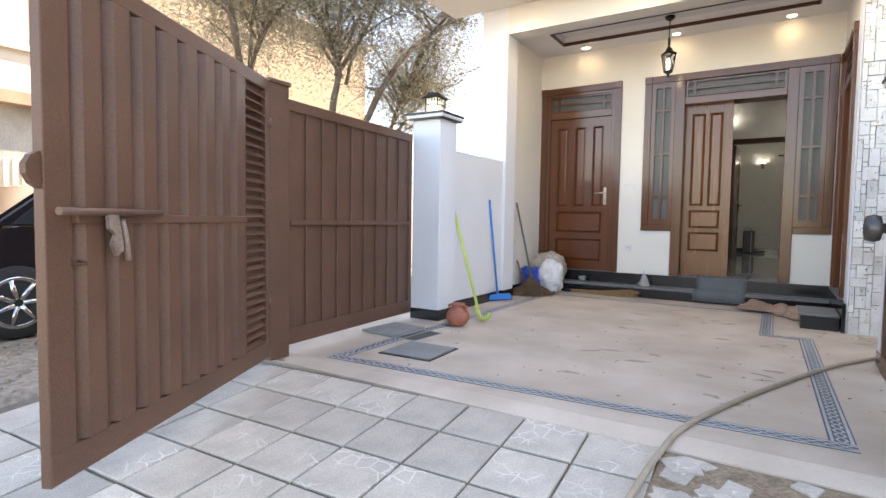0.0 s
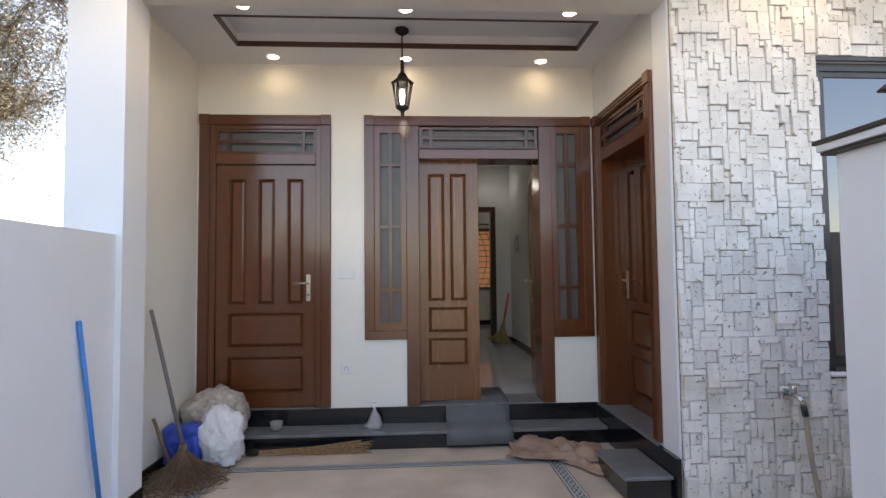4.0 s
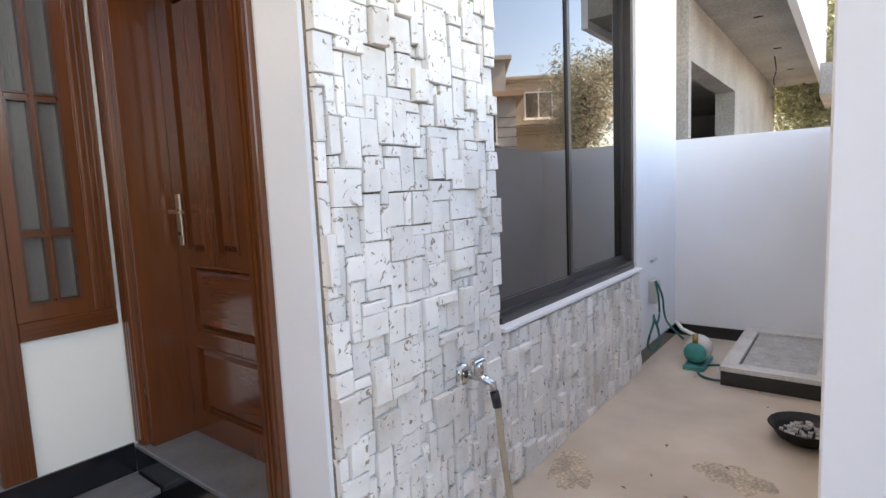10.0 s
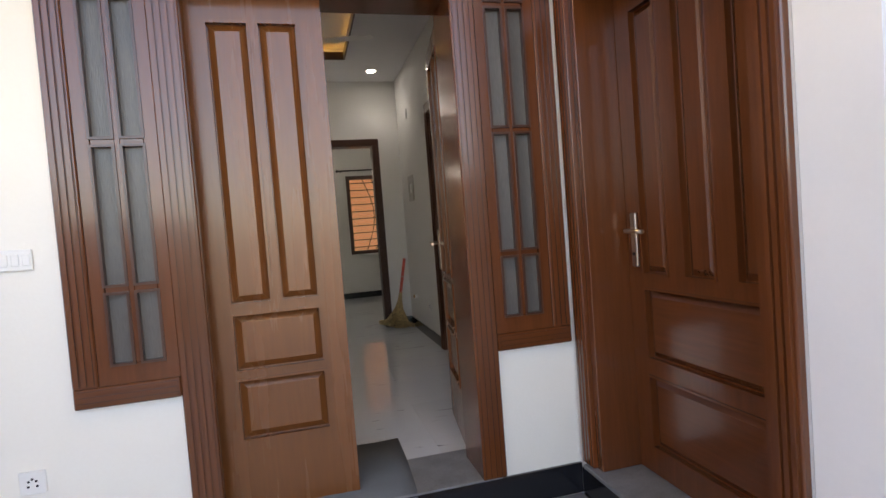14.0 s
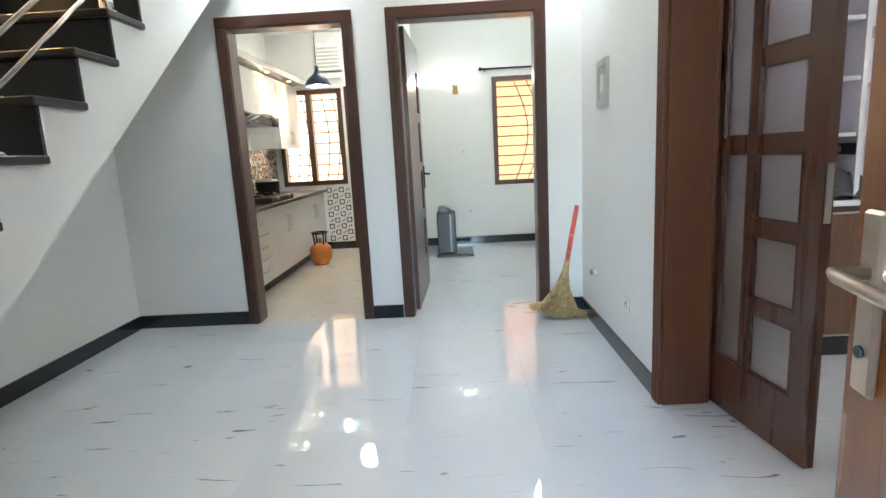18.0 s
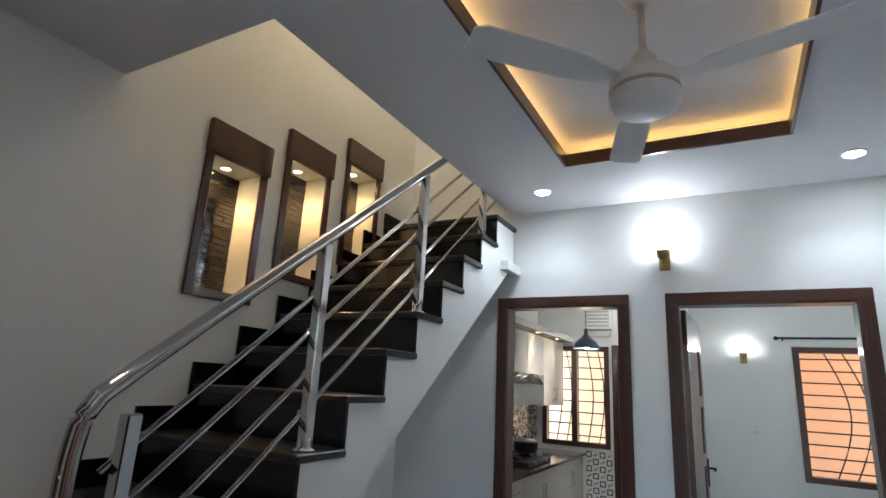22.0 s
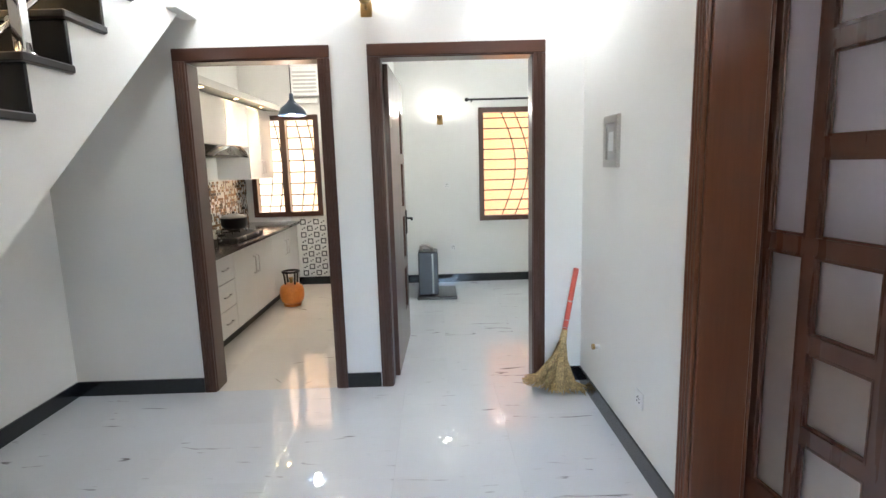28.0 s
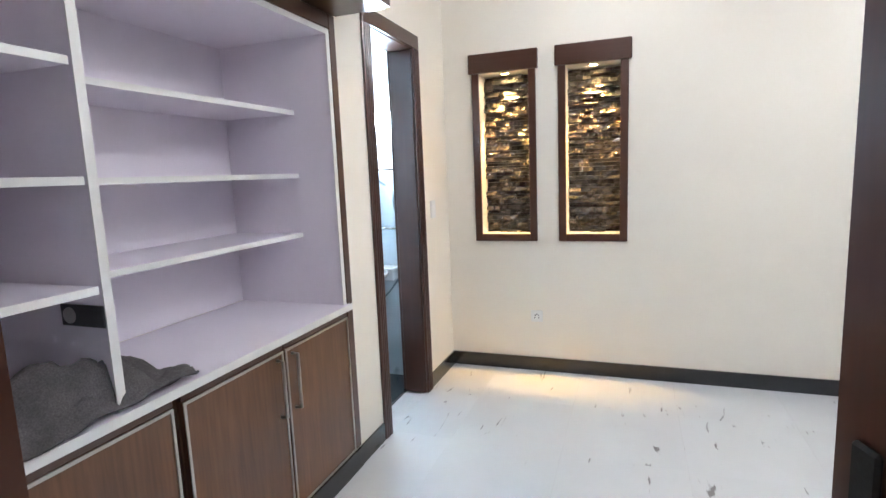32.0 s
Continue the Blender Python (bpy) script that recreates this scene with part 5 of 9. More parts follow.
# wall tap with hose
tp = thing("wall_tap", "chrome garden tap on the stone wall", "tap", m=pose(4.09, FRONT, 0.645))
RX = Matrix.Rotation(radians(90), 4, "X")
part("flange", lathe(B(), [(0.045, 0.0), (0.045, 0.012), (0.018, 0.02)], 14), STEEL, tp, m=RX)
part("body", tube(B(), [(0, -0.01, 0), (0, -0.1, 0), (0.01, -0.135, -0.02), (0.012, -0.14, -0.06)], 0.016, 10), STEEL, tp)
part("valve", lathe(B(), [(0.02, 0.0), (0.02, 0.035), (0.012, 0.05)], 10), STEEL, tp, m=Matrix.Translation((0, -0.08, 0.01)))
part("knob", box(B(), -0.035, 0.035, -0.09, -0.07, 0.055, 0.07, 0.004), STEEL, tp)
part("nozzle", tube(B(), [(0.012, -0.14, -0.05), (0.016, -0.15, -0.11)], 0.018, 10), BLACKPLASTIC, tp, "black hose coupling")
HOSE = surface("beige_hose", (0.4, 0.33, 0.25), 0.6, 0.12, 8, 0.2, 140)


def curve_pts(pts, n=6):
    """A smooth line through points."""
    out = []
    p = [Vector(pts[0])] + [Vector(q) for q in pts] + [Vector(pts[-1])]
    for i in range(1, len(p) - 2):
        for k in range(n):
            t = k / n
            a, b, c, d = p[i - 1], p[i], p[i + 1], p[i + 2]
            out.append(0.5 * ((2 * b) + (c - a) * t + (2 * a - 5 * b + 4 * c - d) * t * t + (3 * b - a - 3 * c + d) * t * t * t))
    out.append(p[-2])
    return out


solid("garden_hose", tube(B(), curve_pts([(4.106, -1.54, 0.55), (4.115, -1.56, 0.3), (4.13, -1.6, 0.04), (4.0, -1.8, 0.013), (3.72, -2.12, 0.013), (3.33, -2.69, 0.013), (3.1, -3.15, 0.013), (2.81, -3.84, 0.013), (2.64, -4.31, 0.013), (2.56, -4.6, 0.012), (2.52, -4.8, -0.015), (2.49, -5.1, -0.04), (2.47, -5.6, -0.085), (2.55, -6.3, -0.145), (2.75, -7.3, -0.23)]), 0.0135, 8), HOSE, "dusty beige garden hose trailing over the carport floor", "hose")

# clay pot with a pinched neck
TERRA = surface("terracotta", (0.42, 0.15, 0.1), 0.75, 0.15, 7, 0.2, 90)
pt = thing("clay_pot", "round terracotta water pot on the carport floor", "pot", m=pose(0.53, -3.12, 0) @ Matrix.Scale(0.88, 4))
part("body", lathe(B(), [(0.05, 0.0), (0.09, 0.03), (0.118, 0.08), (0.118, 0.12), (0.09, 0.165), (0.062, 0.185), (0.06, 0.2), (0.075, 0.225), (0.068, 0.228), (0.05, 0.2), (0.05, 0.18)], 24), TERRA, pt)
for s_ in (-1, 1):
    part("lug", tube(B(), [(s_ * 0.06, 0, 0.21), (s_ * 0.105, 0, 0.2), (s_ * 0.105, 0, 0.165)], 0.014, 8), TERRA, pt)

# manhole lid and open drain
GREYLID = surface("grey_steel_lid", (0.24, 0.25, 0.25), 0.55, 0.15, 5, 0.3, 130)
md = thing("manhole_cover", "grey square manhole cover set in the carport floor", "manhole cover", m=pose(0.77, -4.06, 0.0, 0, 0, 3))
part("lid", box(B(), -0.19, 0.19, -0.19, 0.19, 0.001, 0.012, 0.003), GREYLID, md)
part("rim", pierced("x", 0, 0.01, -0.21, 0.21, -0.21, 0.21, [(-0.195, 0.195, -0.195, 0.195)]), IRON, md, m=Matrix.Translation((0, 0, 0.003)) @ Matrix.Rotation(radians(-90), 4, "X"))
dr = thing("drain_channel", "open drain slot with its grey lid lying beside", "drain", m=pose(0.478, -3.64, 0.0, 0, 0, -4))
# no opening is cut; a flat black plate gives its inner shade
part("slot", box(B(), -0.085, 0.085, -0.165, 0.165, 0.001, 0.003), BLACKPLASTIC, dr, "flat black plate coloured as the shade inside the drain")
part("rim", pierced("x", 0, 0.008, -0.1, 0.1, -0.18, 0.18, [(-0.085, 0.085, -0.165, 0.165)]), GREYLID, dr, m=Matrix.Translation((0, 0, 0.001)) @ Matrix.Rotation(radians(-90), 4, "X"))
part("lid", box(B(), -0.165, 0.165, -0.21, 0.21, 0.004, 0.024, 0.004), GREYLID, dr, m=pose(-0.272, -0.005, 0.0, 0, 1.2, 1))

# brooms and brush leaning on the white wall
GREENP = surface("lime_plastic", (0.55, 0.68, 0.16), 0.4, 0.08)
BLUEP = surface("blue_plastic", (0.02, 0.22, 0.62), 0.35, 0.1)
mp_ = thing("squeegee", "lime green floor squeegee leaning on the pier", "floor squeegee", m=pose(0, 0, 0))
part("handle", tube(B(), [(0.12, -2.6, 1.16), (0.56, -2.76, 0.03)], 0.014, 8), GREENP, mp_)
part("grip", tube(B(), [(0.112, -2.597, 1.18), (0.16, -2.615, 1.05)], 0.019, 8), GREENP, mp_)
part("head", tube(B(), curve_pts([(0.5, -2.73, 0.13), (0.56, -2.77, 0.05), (0.62, -2.82, 0.022), (0.68, -2.84, 0.05), (0.7, -2.83, 0.09)], 4), 0.02, 8), GREENP, mp_)
bb = thing("floor_brush", "blue plastic floor brush leaning on the white wall", "brush", m=pose(0, 0, 0))
part("handle", tube(B(), [(0.113, -1.74, 1.17), (0.145, -1.56, 0.09)], 0.0125, 8), BLUEP, bb)
part("collar", tube(B(), [(0.145, -1.56, 0.1), (0.147, -1.555, 0.06)], 0.02, 8), BLUEP, bb)
part("head", prism(B(), [(-0.05, 0.02), (0.05, 0.02), (0.035, 0.075), (-0.035, 0.075)], "x", -0.16, 0.16), BLUEP, bb, m=pose(0.15, -1.55, 0, 0, 0, 58))
bm = B()
rnd = random.Random(5)
for k in range(160):
    x, y = rnd.uniform(-0.19, 0.19), rnd.uniform(-0.035, 0.035)
    tube(bm, [(x, y, 0.04), (x * 1.06, y * 1.5, 0.0)], 0.002, 3, caps=False)
part("bristles", bm, BLUEP, bb, m=pose(0.15, -1.55, 0, 0, 0, 58))
TWIG = surface("dry_twigs", (0.2, 0.13, 0.08), 0.85, 0.25, 9, 0.2)


def besom(name, m, label, n, length, spread, col, seed, handle=0.0, flat=False):
    """A broom of loose twigs tied at one end."""
    r = random.Random(seed)
    b = thing(name, label, "broom", m=m)
    bm = B()
    for k in range(n):
        a = r.uniform(0, 2 * math.pi)
        q = r.uniform(0.2, 1) * spread
        w = 0.25 if flat else 1.0
        tube(bm, [(0.012 * math.cos(a), 0.012 * math.sin(a) * w, 0), (q * 0.4 * math.cos(a), q * 0.4 * w * math.sin(a), length * 0.5), (q * math.cos(a), q * w * math.sin(a), length * r.uniform(0.85, 1.0))], 0.0022, 3, caps=False)
    part("twig_bundle", bm, col, b)["kind"] = "stuff"
    part("binding", lathe(B(), [(0.024, -0.02), (0.026, 0.03), (0.022, 0.07)], 10), TWIG if not flat else IRON, b)
    return b


bs = besom("long_broom", pose(0.26, -0.83, 0.24, 180, 0, 20), "long-handled broom of dry twigs leaning in the corner", 320, 0.23, 0.3, TWIG, 3)
part("handle", tube(B(), [(0, 0, 0), (-0.21, -0.07, -0.93)], 0.013, 8), surface("weathered_grey_stick", (0.16, 0.15, 0.15), 0.7, 0.15), bs)
besom("hand_broom", pose(0.55, -0.33, 0.035, 0, 90, 1), "hand broom of yellow twigs lying before the step", 75, 0.95, 0.075, surface("straw", (0.36, 0.22, 0.11), 0.7, 0.3, 40), 8, flat=True)
bm = B()
rnd = random.Random(77)
for k in range(260):
    a, q = rnd.uniform(0, 6.28), 0.27 * rnd.random() ** 0.7
    x, y, b = 0.27 + q * math.cos(a) * 1.1, -0.86 + q * math.sin(a) * 0.8, rnd.uniform(0, 6.28)
    z, ln = rnd.uniform(0.004, 0.1) * (1 - q / 0.32), rnd.uniform(0.05, 0.16)
    tube(bm, [(x, y, z), (x + ln * 0.5 * math.cos(b), y + ln * 0.5 * math.sin(b), z + rnd.uniform(0, 0.02)), (x + ln * math.cos(b + 0.3), y + ln * math.sin(b + 0.3), max(0.003, z + rnd.uniform(-0.03, 0.05)))], 0.0028, 3, caps=False)
solid("twig_litter", bm, TWIG, "loose heap of broken brown twigs on the floor", "twig heap", kind="stuff")
# damp ochre stains and dry leaf crumbs on the carport floor
DAMP = surface("damp_ochre_stain", (0.43, 0.35, 0.26), 0.5, 0.3, 9, 0.05, 60)


def stain(x, y, rx, ry, seed, turn=0.0):
    rs = random.Random(seed)
    waves = [(rs.uniform(0.04, 0.2), k, rs.uniform(0, 6.28)) for k in (2, 3, 4, 5, 7, 9, 13)]
    sb = B()
    ring = []
    for k in range(64):
        a = 2 * math.pi * k / 64
        q = 1 + sum(w * math.sin(f * a + p) / (1 + 0.12 * f) for w, f, p in waves)
        ring.append(sb.verts.new((rx * q * math.cos(a), ry * q * math.sin(a), 0.0006)))
    mid = sb.verts.new((0, 0, 0.0006))
    for k in range(64):
        sb.faces.new((mid, ring[k], ring[(k + 1) % 64]))
    return solid("floor_stain", sb, DAMP, "damp ochre water stain on the carport floor", "stain", m=pose(x, y, 0, 0, 0, turn))


for x, y, rx, ry, sd, tn in ((4.72, -1.55, 0.19, 0.09, 1, 20), (5.06, -2.2, 0.17, 0.1, 2, 60), (3.62, -1.75, 0.15, 0.26, 3, 10)):
    stain(x, y, rx, ry, sd, tn)
DUSK = surface("dried_mud_mark", (0.4, 0.33, 0.26), 0.75, 0.2, 12, 0.05, 70)
rnd = random.Random(83)
for k in range(22):
    x, y = rnd.uniform(1.7, 3.0), rnd.uniform(-4.1, -1.2)
    solid_mark = stain(x, y, rnd.uniform(0.03, 0.09), rnd.uniform(0.015, 0.035), 100 + k, rnd.uniform(-40, 40))
    solid_mark.data.materials[0] = DUSK
    tagged(solid_mark, "small dried mud mark on the carport floor", "stain", "mud marks")
bm = B()
rnd = random.Random(61)
for k in range(170):
    x, y = rnd.uniform(0.3, 6.6), rnd.uniform(-4.4, -1.5)
    a, q = rnd.uniform(0, 6.28), rnd.uniform(0.006, 0.02)
    c_, s_ = math.cos(a) * q, math.sin(a) * q
    vs = [bm.verts.new((x + u * c_ - v * s_ * 0.5, y + u * s_ + v * c_ * 0.5, 0.001 + z)) for u, v, z in ((-1, 0, 0), (0, -1, 0.003), (1, 0, 0.001), (0, 1, 0.004))]
    bm.faces.new(vs)
solid("leaf_crumbs", bm, TWIG, "scattered dry leaf crumbs on the carport floor", "leaf litter", kind="stuff")
st = solid("leaning_stick", tube(B(), [(0.16, -0.72, 0.0), (0.03, -0.76, 0.42)], 0.012, 7), TWIG, "short wooden stick leaning on the wall", "stick")


def cloth(name, m, w, d, amp, seed, material, label, category, nx=26, ny=22, lump=0.0, warp=0.0):
    """A crumpled sheet lying on the ground, with a lump in its middle."""
    bm = B()
    g = {}
    for i in range(nx + 1):
        for j in range(ny + 1):
            u, v = i / nx - 0.5, j / ny - 0.5
            p = Vector((u * 3.1 + seed, v * 3.1, seed * 0.7))
            r = 1 + 0.22 * noise.noise(Vector((u * 2.0, v * 2.0, seed + 5)))
            e = min(1.0, 6 * (0.5 - max(abs(u), abs(v))) + 0.12)
            f = abs(noise.noise(p * 1.6)) * 0.7 + abs(noise.noise(p * 3.7)) * 0.3
            z = amp * f * (0.3 + 0.7 * e) + lump * max(0, 1 - (u * u + v * v) * 5) + 0.004
            g[i, j] = bm.verts.new((u * w * r + warp * v * v, v * d * r, z))
    for i in range(nx):
        for j in range(ny):
            bm.faces.new((g[i, j], g[i + 1, j], g[i + 1, j + 1], g[i, j + 1])).smooth = True
    ob = solid(name, bm, material, label, category, m=m)
    md_ = ob.modifiers.new("thick", "SOLIDIFY")
    md_.thickness, md_.offset = 0.006, 1
    return ob


SACK = surface("beige_sacking", (0.36, 0.25, 0.19), 0.9, 0.18, 5, 0.5, 220)
cloth("sack_cloth", pose(2.91, -0.47, 0.015, 0, 0, -18), 0.7, 0.44, 0.13, 2.2, SACK, "crumpled beige sackcloth thrown before the threshold", "cloth")
cloth("sack_cloth", pose(3.08, -0.62, 0.01, 0, 0, -62), 0.68, 0.4, 0.1, 7.7, SACK, "crumpled beige sackcloth beside the granite step", "cloth")


def bag(name, m, r, squash, seed, material, label, category):
    """A stuffed, wrinkled bag."""
    bm = B()
    bmesh.ops.create_icosphere(bm, subdivisions=5, radius=1.0)
    for v in bm.verts:
        n_ = v.co.normalized()
        p = n_ * 1.5 + Vector((seed, seed * 0.3, 0))
        p += 0.55 * Vector((noise.noise(n_ * 2.1 + Vector((seed, 4, 0))), noise.noise(n_ * 2.1 + Vector((0, seed, 9))), noise.noise(n_ * 1.4 + Vector((2, 0, seed)))))
        k = 0.93 + 0.24 * noise.noise(p) + 0.17 * abs(noise.noise(p * 2.1)) - 0.1 * abs(noise.noise(p * 3.3 + Vector((7, 0, 0)))) + 0.05 * abs(noise.noise(p * 6.5)) - 0.02 * abs(noise.noise(p * 14))
        q = 1 / max(abs(n_.x), abs(n_.y), abs(n_.z)) ** squash
        v.co = Vector((n_.x * q * r[0], n_.y * q * r[1], max(n_.z * q, -0.72) * r[2])) * k
    lo = min(v.co.z for v in bm.verts)
    for v in bm.verts:
        v.co.z -= lo
    for f in bm.faces:
        f.smooth = True
    return solid(name, bm, material, label, category, m=m)


bag("plastic_sack", pose(0.27, -0.26, 0.1), (0.25, 0.16, 0.23), 0.3, 3.3, surface("dusty_grey_plastic", (0.4, 0.35, 0.3), 0.45, 0.2, 6, 0.6, 30), "stuffed dusty plastic sack beside the closed door", "sack")
bag("plastic_bag", pose(0.4, -0.52, 0.0), (0.17, 0.14, 0.24), 0.1, 9.1, surface("crumpled_white_plastic", (0.72, 0.72, 0.74), 0.3, 0.12, 9, 0.8, 24), "crumpled white plastic bag on the floor", "bag")
cr = bag("blue_bag", pose(0.16, -0.58, 0.07), (0.13, 0.1, 0.15), 0.75, 5.4, surface("blue_bag_plastic", (0.03, 0.08, 0.45), 0.35, 0.15, 6, 0.5, 30), "blue plastic bag with white print", "bag")
cpn = thing("plastic_cup", "small clear plastic tub on the step", "tub", m=pose(0.70, -0.12, 0.14))
part("tub", lathe(B(), [(0.04, 0), (0.055, 0.07), (0.05, 0.068), (0.036, 0.006)], 14), clear("pale_green_plastic", (0.72, 0.86, 0.82), 0.2, 0.75), cpn)
bm = lathe(B(), [(0.062, 0), (0.064, 0.012), (0.05, 0.045), (0.034, 0.09), (0.016, 0.135), (0.007, 0.16), (0.014, 0.185), (0.02, 0.2)], 16)
for v in bm.verts:
    k = 1 + 0.45 * noise.noise(v.co * 22) + 0.3 * noise.noise(v.co * 55 + Vector((3, 1, 0)))
    v.co.x, v.co.y = v.co.x * k * 1.15 - v.co.z * 0.06, v.co.y * k * 0.8
solid("plastic_bag", bm, clear("thin_clear_plastic", (0.93, 0.94, 0.93), 0.3, 0.75), "twisted clear plastic bag standing on the step", "bag", m=pose(1.5, -0.12, 0.14))

# grey runner over the threshold and step
bm = B()
prof = [(0.6, H + 0.012), (0.3, H + 0.013), (0.0, H + 0.012), (-0.022, H - 0.02), (-0.03, 0.17), (-0.05, 0.15), (-0.25, 0.149), (-0.268, 0.13), (-0.28, 0.03)]
lo_ = []
for k in range(9):
    x = 2.09 + 0.54 * k / 8
    lo_.append([bm.verts.new((x + 0.02 * math.sin(y * 3), y + 0.004 * math.sin(x * 20), z + 0.003 * math.sin(x * 17 + y * 9))) for y, z in prof])
for a, b in zip(lo_, lo_[1:]):
    for k in range(len(prof) - 1):
        bm.faces.new((a[k], a[k + 1], b[k + 1], b[k])).smooth = True
rn = solid("door_mat", bm, RUBBERMAT, "long grey ribbed mat draped over the threshold and step", "mat")
sm = rn.modifiers.new("thick", "SOLIDIFY")
sm.thickness, sm.offset = 0.008, 0

# granite step block below the side door
sb = thing("step_block", "single granite step with grey top below the side door", "step", m=pose(3.245, -1.09, 0))
part("riser_block", box(B(), -0.14, 0.149, -0.25, 0.25, 0, 0.122, 0.002), BLACKGRANITE, sb)
part("tread", box(B(), -0.16, 0.15, -0.265, 0.265, 0.123, 0.145, 0.004), GREYGRANITE, sb)

# switch and socket plates on the porch wall


def plate(name, m, w, h, gang, label, category="switch", material=None):
    p = thing(name, label, category, m=m)
    part("plate", box(B(), -w / 2, w / 2, -0.012, 0.0, -h / 2, h / 2, 0.003), material or PLASTICWHITE, p)
    for k in range(gang):
        x = -w / 2 + w * (k + 0.5) / gang
        part("rocker", box(B(), x - w / gang * 0.36, x + w / gang * 0.36, -0.016, -0.0118, -h * 0.28, h * 0.28, 0.002), material or PLASTICWHITE, p)
    return p


def socket(name, m, label):
    p = thing(name, label, "socket", m=m)
    part("plate", box(B(), -0.042, 0.042, -0.01, 0.0, -0.042, 0.042, 0.003), PLASTICWHITE, p)
    for x, z in ((-0.014, -0.012), (0.014, -0.012), (0, 0.014), (-0.012, 0.006), (0.012, 0.006)):
        part("hole", lathe(B(), [(0.0045, 0), (0.0045, 0.002)], 8), BLACKPLASTIC, p, m=Matrix.Translation((x, -0.0095, z)) @ RX)
    return p


plate("switch_plate", pose(1.255, 0, 1.4), 0.135, 0.075, 4, "white four-gang switch plate on the porch wall")
socket("wall_socket", pose(1.25, 0, 0.605), "white round-pin socket on the porch wall")

# yard: pump, tank lid, iron pan
CEMENT = surface("dry_cement", (0.42, 0.42, 0.41), 0.9, 0.15, 9, 0.6, 60)
tk = thing("tank_cover", "low concrete water tank cover with black granite edge", "tank cover", m=pose(6.78, -2.24, 0))
part("edge", box(B(), -0.52, 0.6, -0.3, 0.31, 0, 0.1, 0.002), BLACKGRANITE, tk)
part("rim", pierced("x", 0, 0.03, -0.53, 0.605, -0.305, 0.315, [(-0.42, 0.5, -0.21, 0.22)]), surface("pale_screed", (0.58, 0.57, 0.55), 0.8, 0.15, 5, 0.3, 60, blotch=0.2), tk, m=Matrix.Translation((0, 0, 0.13)) @ Matrix.Rotation(radians(-90), 4, "X"))
part("lid", box(B(), -0.42, 0.5, -0.22, 0.21, 0.1, 0.112, 0.003), CEMENT, tk)
pm = thing("water_pump", "grey motor pump with green casing and coiled cable", "water pump", m=pose(6.58, -1.72, 0))
RY = Matrix.Rotation(radians(90), 4, "Y")
PUMPGREEN = surface("pump_green_paint", (0.03, 0.27, 0.25), 0.45, 0.15, 9)
part("foot", box(B(), -0.13, 0.2, -0.07, 0.07, 0.0, 0.035, 0.006), PUMPGREEN, pm)
part("motor", lathe(B(), [(0.03, -0.13), (0.085, -0.12), (0.092, 0.02), (0.07, 0.05), (0.02, 0.06)], 18), surface("pump_motor_cover", (0.6, 0.58, 0.55), 0.5, 0.1), pm, m=Matrix.Translation((0.06, 0, 0.13)) @ RY)
part("casing", lathe(B(), [(0.03, 0), (0.075, 0.01), (0.075, 0.05), (0.03, 0.06)], 16), PUMPGREEN, pm, m=Matrix.Translation((-0.1, 0, 0.12)) @ RY)
part("outlet", tube(B(), [(-0.07, 0, 0.18), (-0.07, 0, 0.26)], 0.02, 10), BRASS, pm)
part("pipe", tube(B(), [(-0.07, 0, 0.25), (-0.02, 0.1, 0.27), (0.3, 0.22, 0.24), (0.7, 0.28, 0.14)], 0.014, 8), PLASTICWHITE, pm)
CABLE = surface("green_cable", (0.012, 0.13, 0.12), 0.5, 0.1)
part("cable_coil", tube(B(), curve_pts([(-0.14 + 0.11 * math.cos(a), 0.27 + 0.02 * math.sin(2 * a), 0.25 + 0.13 * math.sin(a)) for a in [k * 0.785 for k in range(17)]], 3), 0.009, 6), CABLE, pm)
part("cable", tube(B(), curve_pts([(-0.02, 0.29, 0.62), (0.04, 0.26, 0.5), (0.08, 0.24, 0.3), (0.03, 0.1, 0.18)]), 0.008, 6), CABLE, pm)
part("cable", tube(B(), curve_pts([(-0.04, 0.29, 0.62), (-0.02, 0.27, 0.5), (0.0, 0.27, 0.36), (-0.1, 0.26, 0.3)]), 0.008, 6), CABLE, pm)
part("floor_cable", tube(B(), curve_pts([(-0.1 + 0.17 * math.cos(a), -0.16 + 0.13 * math.sin(a), 0.01) for a in [k * 0.7 for k in range(10)]], 3), 0.008, 6), CABLE, pm)
eb = thing("electric_box", "small grey electric box on the yard wall", "electric box", m=pose(6.66, FRONT + 0.03, 0.52))
part("body", box(B(), -0.05, 0.05, -0.06, 0.0, -0.09, 0.09, 0.005), PLASTICGREY, eb)
part("lid", box(B(), -0.045, 0.045, -0.066, -0.06, -0.06, 0.06, 0.003), PLASTICGREY, eb)
part("hook", tube(B(), [(-0.03, -0.02, 0.24), (0.06, -0.03, 0.25)], 0.012, 8), PLASTICGREY, eb)
ip = thing("iron_pan", "round iron mixing pan with cement leftovers on the yard floor", "pan", m=pose(5.62, -2.44, 0) @ Matrix.Scale(0.7, 4))
part("pan", lathe(B(), [(0.1, 0.0), (0.19, 0.05), (0.23, 0.12), (0.245, 0.125), (0.24, 0.135), (0.18, 0.065), (0.09, 0.02)], 24), IRON, ip)
bm = B()
rnd = random.Random(11)
for k in range(70):
    a, q = rnd.uniform(0, 6.28), 0.17 * math.sqrt(rnd.random())
    s_ = rnd.uniform(0.006, 0.022)
    x, y, z = q * math.cos(a), q * math.sin(a), 0.045 + rnd.uniform(0, 0.02) + q * 0.12
    box(bm, x - s_, x + s_, y - s_ * 0.8, y + s_ * 0.8, z - s_ * 0.6, z + s_ * 0.6)
